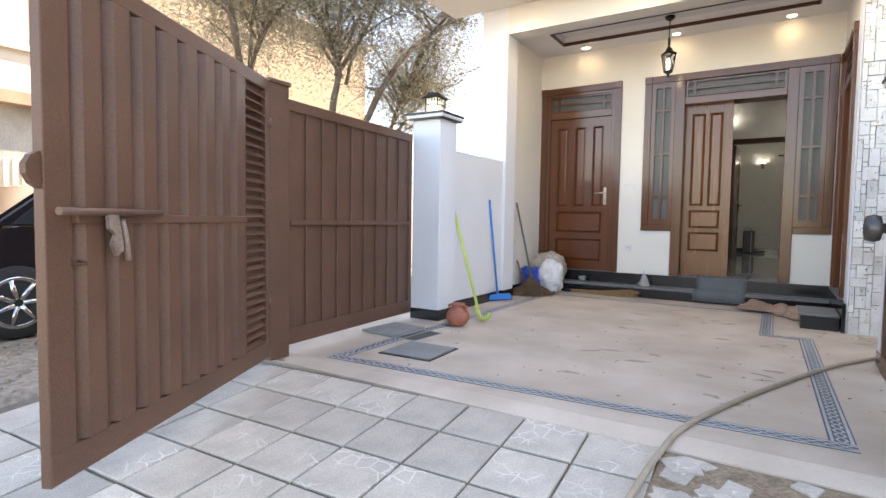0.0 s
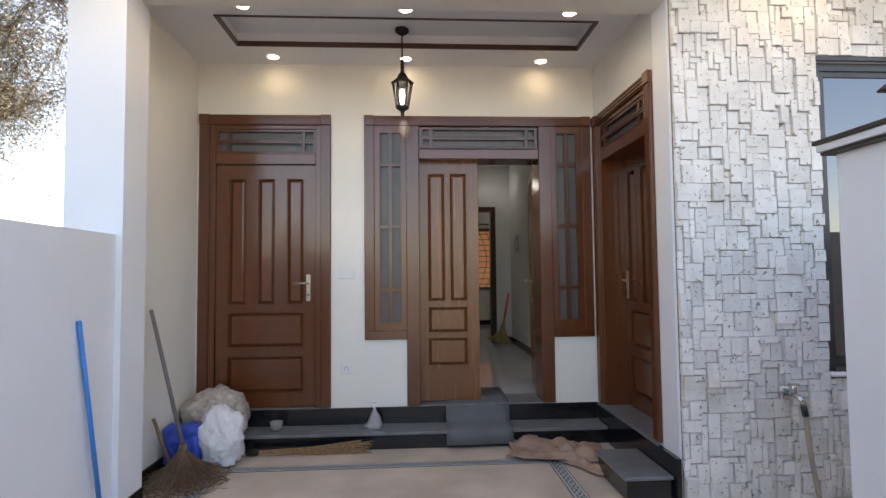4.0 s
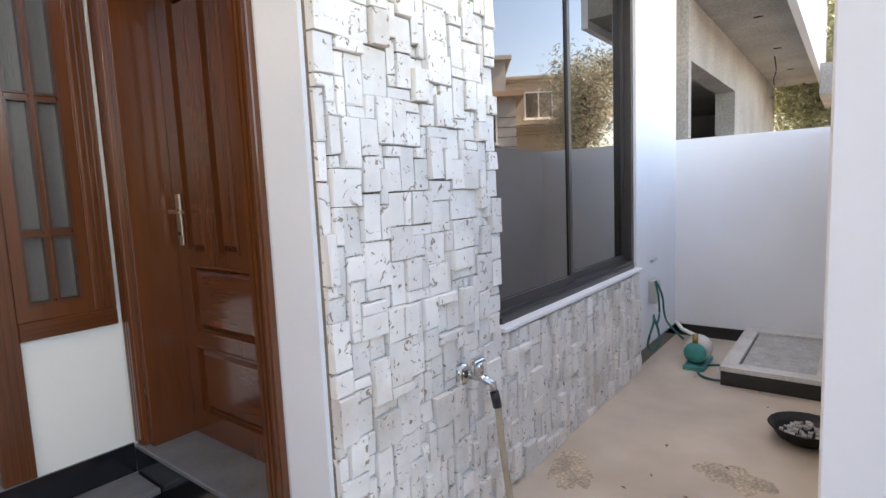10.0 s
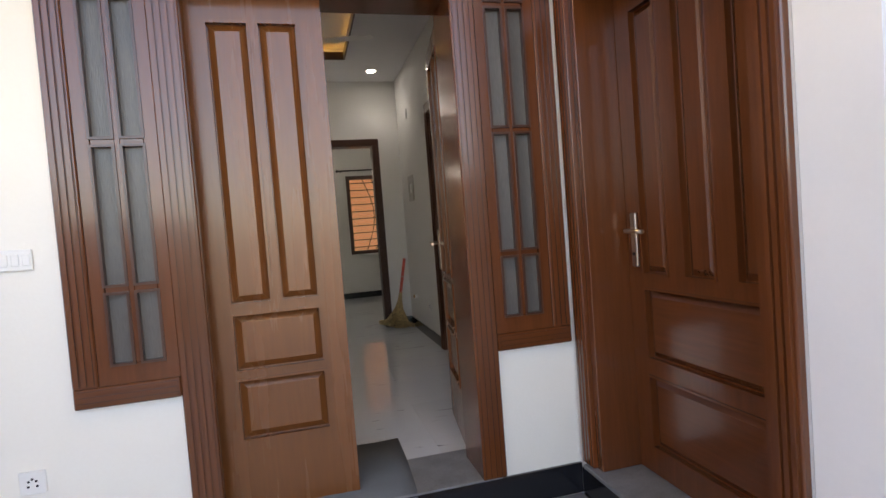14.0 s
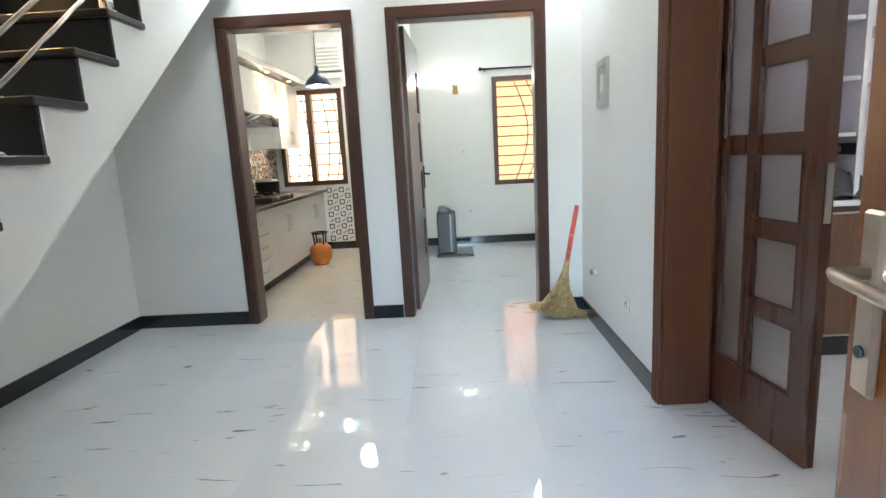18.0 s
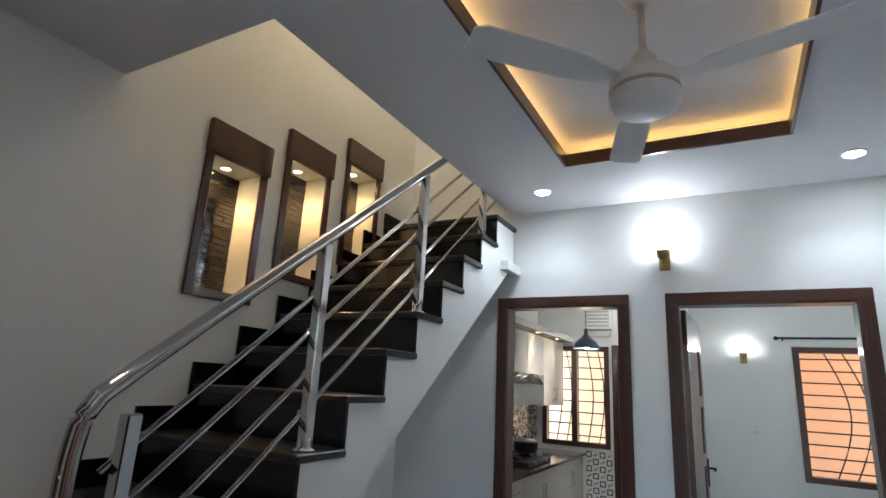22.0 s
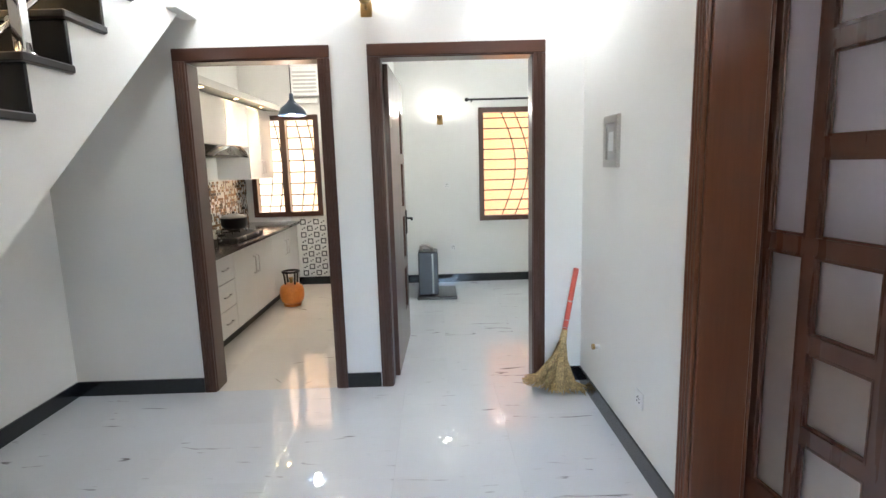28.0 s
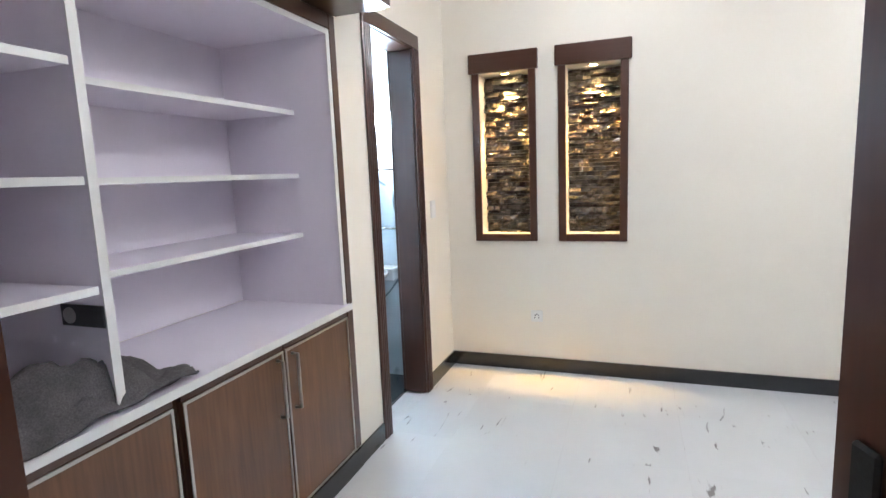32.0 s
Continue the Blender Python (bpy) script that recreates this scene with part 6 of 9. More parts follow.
tagged(part("cement_rubble", bm, CEMENT, ip), kind="stuff")

# ---- staircase ----
RISE, RUN = 0.2125, 0.258
RZ90 = Matrix.Rotation(radians(-90), 4, "Z")


def top(k):
    return H + RISE * k


def rise_y(k):
    return 2.109 + RUN * (k - 7)


stair = thing("staircase", "straight staircase with dark granite treads and black risers on a white body", "staircase", kind="structure")
pts = [(1.095, H)]
for k in range(3, 13):
    pts += [(rise_y(k) + 0.018, top(k) - 0.033), (rise_y(k + 1) + 0.018, top(k) - 0.033)]
pts += [(rise_y(13) + 0.018, top(13) - 0.033), (4.02, top(13) - 0.033), (4.02, 2.73), (3.99, 2.73), (1.30, 0.627), (1.262, 0.595), (1.262, H)]
part("stair_body", prism(B(), pts, "x", 0.044, 1.0), PLASTER_IN, stair, "white plastered flank with saw-tooth edge")
for k in range(3, 14):
    y1 = rise_y(k + 1) + 0.003 if k < 13 else 4.02
    part("tread", box(B(), 0.05, 1.024, rise_y(k) - 0.028, y1, top(k) - 0.032, top(k), 0.005), STAIRGRANITE, stair)
    part("riser", box(B(), 0.05, 1.003, rise_y(k), rise_y(k) + 0.017, top(k - 1) + 0.001, top(k) - 0.033), STAIRBLACK, stair)
    part("stair_skirting", box(B(), 0.03, 0.046, rise_y(k) - 0.03, y1, top(k) - 0.2 if k > 3 else H, top(k) + 0.11), STAIRBLACK, stair, "black granite stepped skirting")
PV = (1.0, 1.092)
for k, pl in ((2, [PV, (0.05, 1.092), (0.05, 0.53)]), (1, [PV, (0.05, 0.53), (0.05, 0.27), (0.53, 0.27)])):
    part("winder_tread", prism(B(), pl, "z", top(k) - 0.032, top(k)), STAIRGRANITE, stair)
    part("winder_base", prism(B(), [(p[0] - 0.0 if p is PV else p[0], p[1] + (0.012 if p is not PV else -0.02)) for p in pl], "z", H + (0.001 if k == 1 else RISE), top(k) - 0.033), STAIRBLACK, stair)
part("stair_skirting", box(B(), 0.03, 0.046, 0.53, 1.048, H, top(2) + 0.11), BLACKGRANITE, stair, "black granite stepped skirting")
part("stair_skirting", box(B(), 0.03, 0.046, 0.26, 0.53, H, top(1) + 0.11), BLACKGRANITE, stair, "black granite stepped skirting")
part("landing_ledge", box(B(), 0.97, 1.06, 3.76, 4.028, 2.66, 2.73, 0.004), PLASTER_IN, stair)
slab("baseboard_stair", 1.0, 1.012, 1.1, 1.26, H, H + 0.1, BLACKGRANITE, "black granite skirting")

rail = thing("stair_railing", "polished stainless steel stair railing with three slanting bars", "railing", m=pose(0.97, 1.2, H))
mv = Matrix.Translation((-0.97, -1.2, -H))


def bar(name, pts, r, seg=10, label=""):
    return part(name, tube(B(), pts, r, seg), STEEL, rail, label, m=mv)


XR = 0.965
hr = curve_pts([(XR, 1.19, 1.335), (XR, 1.13, 1.335), (XR, 1.078, 1.38), (XR, 1.07, 1.50), (XR, 1.072, 1.64), (XR, 1.10, 1.735), (XR, 1.22, 1.845), (XR, 1.92, 2.40), (XR, 2.93, 3.195), (XR, 4.1, 4.115)], 7)
bar("handrail", hr, 0.026, 12)
for a, b in (((1.167, 1.557), (4.0, 3.84)), ((1.217, 1.443), (4.0, 3.70)), ((1.26, 1.309), (4.0, 3.53)), ((1.285, 1.181), (4.0, 3.375))):
    bar("slanting_bar", [(XR - 0.03, a[0], a[1]), (XR - 0.03, b[0], b[1])], 0.0105, 8)
for y, z0, z1 in ((1.21, 1.27, 1.71), (1.92, 1.555, 2.385), (2.69, 2.19, 2.99), (3.49, 2.83, 3.62)):
    po = part("post", box(B(), XR - 0.022, XR + 0.022, y - 0.022, y + 0.022, z0, z1, 0.004), STEEL, rail, m=mv)
    if y > 1.3:
        part("foot_flange", lathe(B(), [(0.045, 0), (0.045, 0.01), (0.028, 0.018), (0.026, 0.05)], 14, (XR, y, z0)), STEEL, po)
    for a, b in ((1.557, 1.167), (1.443, 1.217), (1.309, 1.26), (1.181, 1.285)):
        zz = a + (y - b) * 0.808
        if z0 < zz < z1:
            part("bar_clip", lathe(B(), [(0.016, -0.016), (0.017, 0), (0.016, 0.016)], 10), STEEL, po, m=Matrix.Translation((XR - 0.026, y, zz)) @ RX)
part("newel_box", box(B(), 0.935, 1.004, 1.175, 1.25, H + 0.001, 1.13), PLASTER_IN, rail, "white plastered newel pedestal", m=mv)
part("newel_cap", box(B(), 0.922, 1.016, 1.16, 1.264, 1.131, 1.272, 0.006), BRUSHED, rail, "brushed steel cap", m=mv)
bm = B()
bmesh.ops.create_uvsphere(bm, u_segments=16, v_segments=10, radius=0.052, matrix=Matrix.Translation((XR + 0.01, 1.19, 1.38)))
for f in bm.faces:
    f.smooth = True
part("ball", bm, STEEL, rail, m=mv)
part("ball_collar", lathe(B(), [(0.03, 1.272), (0.03, 1.29), (0.018, 1.3), (0.018, 1.335)], 14, (XR + 0.01, 1.19, 0)), STEEL, rail, m=mv)

# ---- framed niches ----
STACK = surface("black_stacked_stone", (0.035, 0.03, 0.026), 0.36, 0.5, 14, 0.9, 70, each=0.5, tint=(0.11, 0.09, 0.07), coat=0.2)
POLISHED = surface("polished_black_stone", (0.01, 0.009, 0.008), 0.1, 0.3, 12, 0.1, 60, coat=0.6)
NICHESPOT = glow("niche_lamp", (1.0, 0.72, 0.34), 6.0)


def split_stone(r, x0, x1, y0, y1, z0, z1):
    """A split stone strip whose rough face breaks into tilted facets."""
    bm = B()
    n = 4
    g = []
    for i in range(n + 1):
        u = x0 + (x1 - x0) * i / n + (r.uniform(-0.006, 0.006) if 0 < i < n else 0)
        lean = r.uniform(-0.004, 0.016)
        f = y0 + r.uniform(-0.008, 0.012)
        g.append([bm.verts.new(c) for c in ((u, f, z0), (u, min(f + lean, y1 - 0.002), z1 - r.uniform(0, 0.004)), (u, y1, z1), (u, y1, z0))])
    for p_, q_ in zip(g, g[1:]):
        for k in range(4):
            bm.faces.new((p_[k], q_[k], q_[(k + 1) % 4], p_[(k + 1) % 4]))
    bm.faces.new(g[0])
    bm.faces.new(g[-1][::-1])
    bmesh.ops.recalc_face_normals(bm, faces=bm.faces)
    return bm


def niche(name, m, w, h, frame_w, head, deep, label, seed, single):
    """A wall recess: stacked stone back, cream reveal, wood frame and a small spot; local x across, -y into the room."""
    r = random.Random(seed)
    n_ = thing(name, label, "wall niche", "lit wall niches", m=m)
    f = frame_w
    over = 0.018 if single else 0.006
    part("frame_side", box(B(), -f, 0.0, -0.022, -0.001, -f, h, 0.003), DARKWOOD, n_)
    part("frame_side", box(B(), w, w + f, -0.022, -0.001, -f, h, 0.003), DARKWOOD, n_)
    part("frame_sill", box(B(), 0.0, w, -0.022, -0.001, -f, 0.0, 0.003), DARKWOOD_X, n_)
    part("frame_head", box(B(), -f - over, w + f + over, -0.038, -0.001, h, h + head, 0.004), DARKWOOD_X, n_)
    part("reveal_back", box(B(), -0.02, w + 0.02, deep - 0.012, deep - 0.003, -0.02, h + 0.02), CREAM, n_, "cream painted recess")
    z = 0.0
    joined = B()
    while z < h - 0.012:
        dz = min(r.uniform(0.014, 0.036), h - z)
        x = 0.0
        while x < w - 0.004:
            dx = r.uniform(0.04, 0.13)
            if w - x - dx < 0.04:
                dx = w - x
            d = r.choice((0.01, 0.02, 0.03, 0.045, 0.06)) + r.uniform(0, 0.012) if single else r.uniform(0.006, 0.013)
            if single:
                part("stone", split_stone(r, x + 0.0005, x + dx - 0.0005, deep - 0.012 - d, deep - 0.0125, z + 0.0005, z + dz - 0.001), STACK, n_)
            else:
                box(joined, x + 0.001, x + dx - 0.001, deep - 0.012 - d, deep - 0.0125, z + 0.001, z + dz - 0.0015)
            x += dx
        z += dz
    if single:
        joined.free()
    else:
        s_ = part("stone_lining", joined, POLISHED, n_, "polished black stone strips")
        s_["kind"] = "stuff"
    sy = 0.045 if single else deep * 0.5
    part("spot_rim", lathe(B(), [(0.034, 0.0), (0.034, -0.006), (0.026, -0.008)], 14, (w / 2, sy, h), close=False), BRASS, n_)
    part("spot_lens", lathe(B(), [(0.026, -0.005), (0.002, -0.006)], 14, (w / 2, sy, h)), NICHESPOT, n_, "lit warm lens")
    return n_


for y0, z0 in ((1.99, 2.25), (2.55, 2.45), (3.13, 2.65)):
    niche("stair_niche", pose(0.03, y0, z0) @ Matrix.Rotation(radians(90), 4, "Z"), 0.34, 0.73, 0.045, 0.19, 0.195, "dark framed lit niche with black stone in the stair wall", int(y0 * 100), False)
    lamp("niche_spot", "SPOT", (-0.09, y0 + 0.17, z0 + 0.71), 0.85, (1.0, 0.56, 0.2), 0.012, (-0.09, y0 + 0.17, z0), 120)
for y1 in (2.735, 2.135):
    niche("wall_niche_frame", pose(NX, y1, 1.29) @ RZ90, 0.35, 1.13, 0.05, 0.13, 0.19, "dark wood framed lit niche lined with black stacked stone", int(y1 * 100), True)
    lamp("niche_spot", "SPOT", (NX + 0.045, y1 - 0.175, 2.405), 5.0, (1.0, 0.6, 0.2), 0.01, (NX + 0.24, y1 - 0.175, 1.6), 62)

# ---- lounge fittings ----
bm = B()
for x0, x1, y0, y1 in ((LX0 - 0.06, LX0 - 0.045, LY0, LY1), (LX1 + 0.045, LX1 + 0.06, LY0, LY1), (LX0, LX1, LY0 - 0.06, LY0 - 0.045), (LX0, LX1, LY1 + 0.045, LY1 + 0.06)):
    box(bm, x0, x1, y0, y1, CEIL + 0.061, CEIL + 0.073)
solid("led_strip", bm, COVE, "warm glowing led strip hidden in the ceiling tray", "led strip")

fan = thing("ceiling_fan", "white three-blade ceiling fan hanging in the lounge tray", "ceiling fan", m=pose(2.235, 2.03, CEIL + 0.13))
part("canopy", lathe(B(), [(0.075, 0), (0.075, -0.03), (0.045, -0.075), (0.02, -0.085)], 20), PLASTICWHITE, fan)
part("rod", lathe(B(), [(0.013, -0.08), (0.013, -0.31)], 12), PLASTICWHITE, fan)
part("rod_shroud", lathe(B(), [(0.02, -0.27), (0.045, -0.30), (0.052, -0.35), (0.06, -0.36)], 18), PLASTICWHITE, fan)
part("motor", lathe(B(), [(0.03, -0.36), (0.10, -0.37), (0.118, -0.395), (0.118, -0.47), (0.105, -0.495), (0.09, -0.502), (0.002, -0.506)], 28), PLASTICWHITE, fan)
part("motor_band", lathe(B(), [(0.1195, -0.43), (0.1205, -0.437), (0.1195, -0.444)], 28), BRUSHED, fan)
for a in (-132, -14, 106):
    mm = Matrix.Translation((0, 0, -0.405)) @ Matrix.Rotation(radians(a), 4, "Z") @ Matrix.Rotation(radians(7), 4, "X")
    bm = prism(B(), [(0.17, -0.045), (0.3, -0.066), (0.62, -0.075), (0.66, -0.06), (0.665, 0.04), (0.63, 0.062), (0.3, 0.06), (0.17, 0.04)], "z", -0.003, 0.003)
    bl = part("blade", bm, PLASTICWHITE, fan, m=mm)
    part("blade_arm", prism(B(), [(0.09, -0.025), (0.2, -0.032), (0.2, 0.032), (0.09, 0.025)], "z", 0.0032, 0.008), PLASTICWHITE, bl)

first = None
# back pair as built; the front pair is an unseen addition
for x, y in ((1.36, 3.61), (3.10, 3.61), (1.36, 0.75), (3.10, 0.75)):
    first = copy_thing(first, pose(x, y, CEIL)) if first else downlight("ceiling_downlight", pose(x, y, CEIL), COOLDISC, "round white lit downlight in the lounge ceiling", "lounge downlights", 0.05)
first = None
# unseen fittings, added where the drawing room fill lamps hang
for x, y in ((4.9, 0.8), (6.5, 1.9), (4.6, -0.2), (6.5, -0.2)):
    first = copy_thing(first, pose(x, y, 3.14)) if first else downlight("unseen_downlight", pose(x, y, 3.14), COOLDISC, "unseen round white downlight added to the drawing room ceiling", "drawing room downlights", 0.05)


def sconce(m, label):
    s_ = thing("wall_sconce", label, "wall lamp", "wall sconces", m=m)
    part("backplate", box(B(), -0.035, 0.035, -0.014, 0, -0.07, 0.07, 0.005), BRASS, s_)
    part("arm", tube(B(), [(0, -0.012, -0.02), (0, -0.05, -0.025), (0, -0.075, 0.0)], 0.009, 8), BRASS, s_)
    part("cup", lathe(B(), [(0.012, -0.012), (0.038, 0.005), (0.044, 0.05), (0.046, 0.052)], 16, (0, -0.08, 0.0)), BRASS, s_)
    part("bulb", lathe(B(), [(0.012, 0.02), (0.028, 0.05), (0.03, 0.075), (0.018, 0.1), (0.002, 0.108)], 14, (0, -0.08, 0.0)), BULB, s_, "glowing bulb")
    return s_


sconce(pose(2.085, 4.03, 2.72), "antique brass wall sconce throwing light up the wall")
sconce(pose(2.555, YB, 2.30), "small brass wall sconce in the bedroom")

sw = thing("framed_switch", "silver-framed switch panel on the lounge wall", "switch", m=pose(3.42, 3.46, 1.85) @ RZ90)
part("surround", pierced("x", -0.018, 0.018, -0.11, 0.11, -0.135, 0.135, [(-0.07, 0.07, -0.095, 0.095)]), BRUSHED, sw)
part("plate", box(B(), -0.07, 0.07, -0.008, 0, -0.095, 0.095, 0.002), PLASTICGREY, sw)
part("inner_frame", pierced("x", -0.013, 0.006, -0.05, 0.05, -0.07, 0.07, [(-0.04, 0.04, -0.055, 0.055)]), BRUSHED, sw)
for k in range(3):
    part("rocker", box(B(), -0.036 + k * 0.025, -0.015 + k * 0.025, -0.014, -0.008, -0.05, 0.05, 0.002), PLASTICWHITE, sw)
plate("switch_box", pose(3.42, 3.45, 2.65) @ RZ90, 0.07, 0.1, 1, "small white box high on the lounge wall", "junction box")
socket("wall_socket", pose(3.42, 2.99, 0.62) @ RZ90, "white socket low on the lounge wall")
st = thing("pipe_stub", "short capped pipe stub in the lounge wall", "pipe", m=pose(3.42, 3.62, 0.66) @ RZ90)
part("pipe", tube(B(), [(0, 0, 0), (0, -0.03, 0)], 0.013, 10), PLASTICWHITE, st)
part("cap", tube(B(), [(0, -0.03, 0), (0, -0.045, 0)], 0.018, 8), BRASS, st)

# grass broom leaning in the corner
STRAW = surface("grass_broom_straw", (0.5, 0.36, 0.17), 0.85, 0.3, 30, 0.4, 90)
REDPLASTIC = surface("red_plastic", (0.66, 0.11, 0.075), 0.35, 0.1, 8, 0.0)
br = thing("grass_broom", "soft grass broom with a red plastic handle leaning in the corner", "broom", m=pose(3.19, 3.83, H) @ Matrix.Rotation(radians(12), 4, "Y") @ Matrix.Rotation(radians(-7), 4, "X"))
bm = B()
rr = random.Random(4)
for k in range(420):
    a, q = rr.uniform(-1, 1), rr.uniform(-1, 1)
    e = rr.uniform(0.0, 0.045) + abs(a) * 0.035
    tube(bm, [(0.014 * a, 0.014 * q, 0.36), (0.045 * a, 0.03 * q, 0.23), (0.12 * a, 0.045 * q, 0.1), (0.215 * a + 0.02 * q, 0.06 * q, e)], 0.003, 3, caps=False)
part("bristles", bm, STRAW, br)
part("binding", lathe(B(), [(0.02, 0.31), (0.024, 0.33), (0.022, 0.38), (0.018, 0.42)], 12), STRAW, br)
part("handle", tube(B(), [(0, 0, 0.38), (0, 0, 0.82)], 0.017, 10), REDPLASTIC, br)
for z in (0.43, 0.48, 0.60, 0.605):
    part("wire_tie", tube(B(), [(0, 0, z), (0, 0, z + 0.004)], 0.0178, 10), BRUSHED, br)

# ---- kitchen ----
KW = 0.12
WHITELAM = surface("white_gloss_laminate", (0.72, 0.71, 0.67), 0.18, 0.03, 2, 0.0, coat=0.4)
COUNTER = surface("dark_speckled_granite", (0.05, 0.042, 0.04), 0.15, 0.5, 60, 0.02, 260, coat=0.3)
slab("wall_kitchen_left", -0.15, KW, 4.18, 7.3, H - 0.1, 3.1, PLASTER_IN, "off-white kitchen side wall")
CT = 1.10
FX = 0.72


def kitchen_base(name, y0, y1, drawers, label):
    c = thing(name, label, "kitchen cabinet", "kitchen base cabinets", m=pose(KW, y0, H))
    w = y1 - y0
    d = FX - KW
    part("carcass", box(B(), 0.0, d - 0.02, 0.002, w - 0.002, 0.1, CT - 0.035 - H), WHITELAM, c)
    part("plinth", box(B(), 0.0, d - 0.07, 0.002, w - 0.002, 0.0, 0.099), BLACKGRANITE, c, "black plinth")
    hh = CT - 0.04 - H - 0.105
    if drawers:
        for k in range(3):
            z0 = 0.105 + hh * k / 3
            q = part("drawer_front", box(B(), d - 0.019, d, 0.004, w - 0.004, z0 + 0.002, z0 + hh / 3 - 0.003, 0.002), WHITELAM, c)
            part("handle", tube(B(), [(d, w / 2 - 0.06, z0 + hh / 6), (d + 0.022, w / 2 - 0.06, z0 + hh / 6), (d + 0.022, w / 2 + 0.06, z0 + hh / 6), (d, w / 2 + 0.06, z0 + hh / 6)], 0.006, 8), BRUSHED, q, "steel bar handle")
    else:
        for s_, (a, b) in ((1, (0.004, w / 2 - 0.002)), (-1, (w / 2 + 0.002, w - 0.004))):
            q = part("cabinet_door", box(B(), d - 0.019, d, a, b, 0.107, 0.105 + hh - 0.003, 0.002), WHITELAM, c)
            yy = (b - 0.045) if s_ == 1 else a + 0.045
            part("handle", tube(B(), [(d, yy, 0.5), (d + 0.025, yy, 0.5), (d + 0.025, yy, 0.66), (d, yy, 0.66)], 0.006, 8), BRUSHED, q, "steel bar handle")
    return c


kitchen_base("base_cabinet", 4.2, 4.72, True, "white kitchen drawer unit under a dark counter")
kitchen_base("base_cabinet", 4.72, 5.12, True, "white kitchen drawer unit beside the doorway")
kitchen_base("base_cabinet", 5.12, 6.2, False, "white kitchen cabinet with two doors under the stove")
kitchen_base("base_cabinet", 6.2, 7.27, False, "white kitchen cabinet with two doors near the window")
solid("kitchen_counter", box(B(), KW + 0.002, FX + 0.035, 4.2, 7.298, CT - 0.034, CT, 0.004), COUNTER, "dark polished granite kitchen counter", "counter")

cb = thing("wall_cabinet", "white gloss kitchen wall cabinets under a lit cornice", "kitchen cabinet", m=pose(KW, 4.7, 1.65))
part("carcass", box(B(), 0.0, 0.34, 1.75, 2.58, 0.0, 0.79), WHITELAM, cb)
part("carcass", box(B(), 0.0, 0.34, 0.0, 1.748, 0.34, 0.79), WHITELAM, cb)
for y0, y1, z0 in ((0.003, 0.58, 0.345), (0.585, 1.16, 0.345), (1.165, 1.742, 0.345), (1.755, 2.165, 0.004), (2.17, 2.577, 0.004)):
    q = part("cabinet_door", box(B(), 0.341, 0.362, y0, y1, z0, 0.785, 0.002), WHITELAM, cb)
    if z0 < 0.1:
        yy = y1 - 0.04 if y0 < 2 else y0 + 0.04
        part("handle", tube(B(), [(0.362, yy, 0.06), (0.385, yy, 0.06), (0.385, yy, 0.2), (0.362, yy, 0.2)], 0.006, 8), BRUSHED, q, "steel bar handle")
part("cornice", box(B(), 0.0, 0.49, 0.0, 2.58, 0.80, 0.865, 0.004), WHITELAM, cb)
for y in (0.5, 1.3, 2.05):
    part("spot_rim", lathe(B(), [(0.032, 0.8), (0.032, 0.792), (0.024, 0.792)], 12, (0.43, y, 0), close=False), BRASS, cb)
    part("spot_lens", lathe(B(), [(0.024, 0.795), (0.002, 0.794)], 12, (0.43, y, 0)), NICHESPOT, cb, "lit warm lens")
    lamp("cabinet_spot", "SPOT", (KW + 0.43, 4.7 + y, 2.43), 0.5, (1.0, 0.8, 0.48), 0.012, (KW + 0.36, 4.7 + y, 1.95), 62)

hood = thing("range_hood", "curved black glass range hood over the stove", "range hood", m=pose(KW, 5.75, 1.88))
part("chimney", box(B(), 0.01, 0.26, -0.14, 0.14, 0.02, 0.105, 0.004), BRUSHED, hood)
part("body", box(B(), 0.01, 0.4, -0.3, 0.3, 0.0, 0.022, 0.005), BLACKPLASTIC, hood, "black enamel base")
bm = B()
n_ = 14
rows_ = []
for i in range(n_ + 1):
    a = -1 + 2 * i / n_
    z = 0.10 * (1 - a * a) + 0.012
    rows_.append([bm.verts.new((x, a * 0.44, z + dz)) for x, dz in ((0.265, 0), (0.49 - 0.05 * a * a, -0.015), (0.49 - 0.05 * a * a, -0.007), (0.265, 0.008))])
for a, b in zip(rows_, rows_[1:]):
    for k in range(4):
        bm.faces.new((a[k], a[(k + 1) % 4], b[(k + 1) % 4], b[k])).smooth = True
part("glass_visor", bm, TINTED, hood, "curved black glass visor")

stv = thing("gas_stove", "black gas hob with iron pan rests on the counter", "stove", m=pose(0.44, 5.75, CT))
part("hob", box(B(), -0.23, 0.23, -0.36, 0.36, 0.0, 0.045, 0.008), BLACKPLASTIC, stv)
for y in (-0.18, 0.18):
    part("burner", lathe(B(), [(0.05, 0.045), (0.05, 0.06), (0.035, 0.066), (0.002, 0.067)], 14, (0, y, 0)), IRON, stv)
    bm = B()
    for a in range(0, 360, 90):
        c_, s_ = math.cos(radians(a + 45)), math.sin(radians(a + 45))
        tube(bm, [(0.13 * c_, y + 0.13 * s_, 0.045), (0.12 * c_, y + 0.12 * s_, 0.075), (0.03 * c_, y + 0.03 * s_, 0.075)], 0.006, 6)
    part("pan_rest", bm, IRON, stv)
    part("knob", tube(B(), [(0.2, y, 0.03), (0.245, y, 0.03)], 0.02, 12), BRUSHED, stv)
pan = thing("cooking_pot", "dark round cooking pot on the stove", "pot", m=pose(0.45, 5.93, CT + 0.082))
part("body", lathe(B(), [(0.002, 0), (0.10, 0), (0.125, 0.03), (0.128, 0.1), (0.132, 0.105), (0.12, 0.105), (0.115, 0.04), (0.002, 0.02)], 20), IRON, pan)
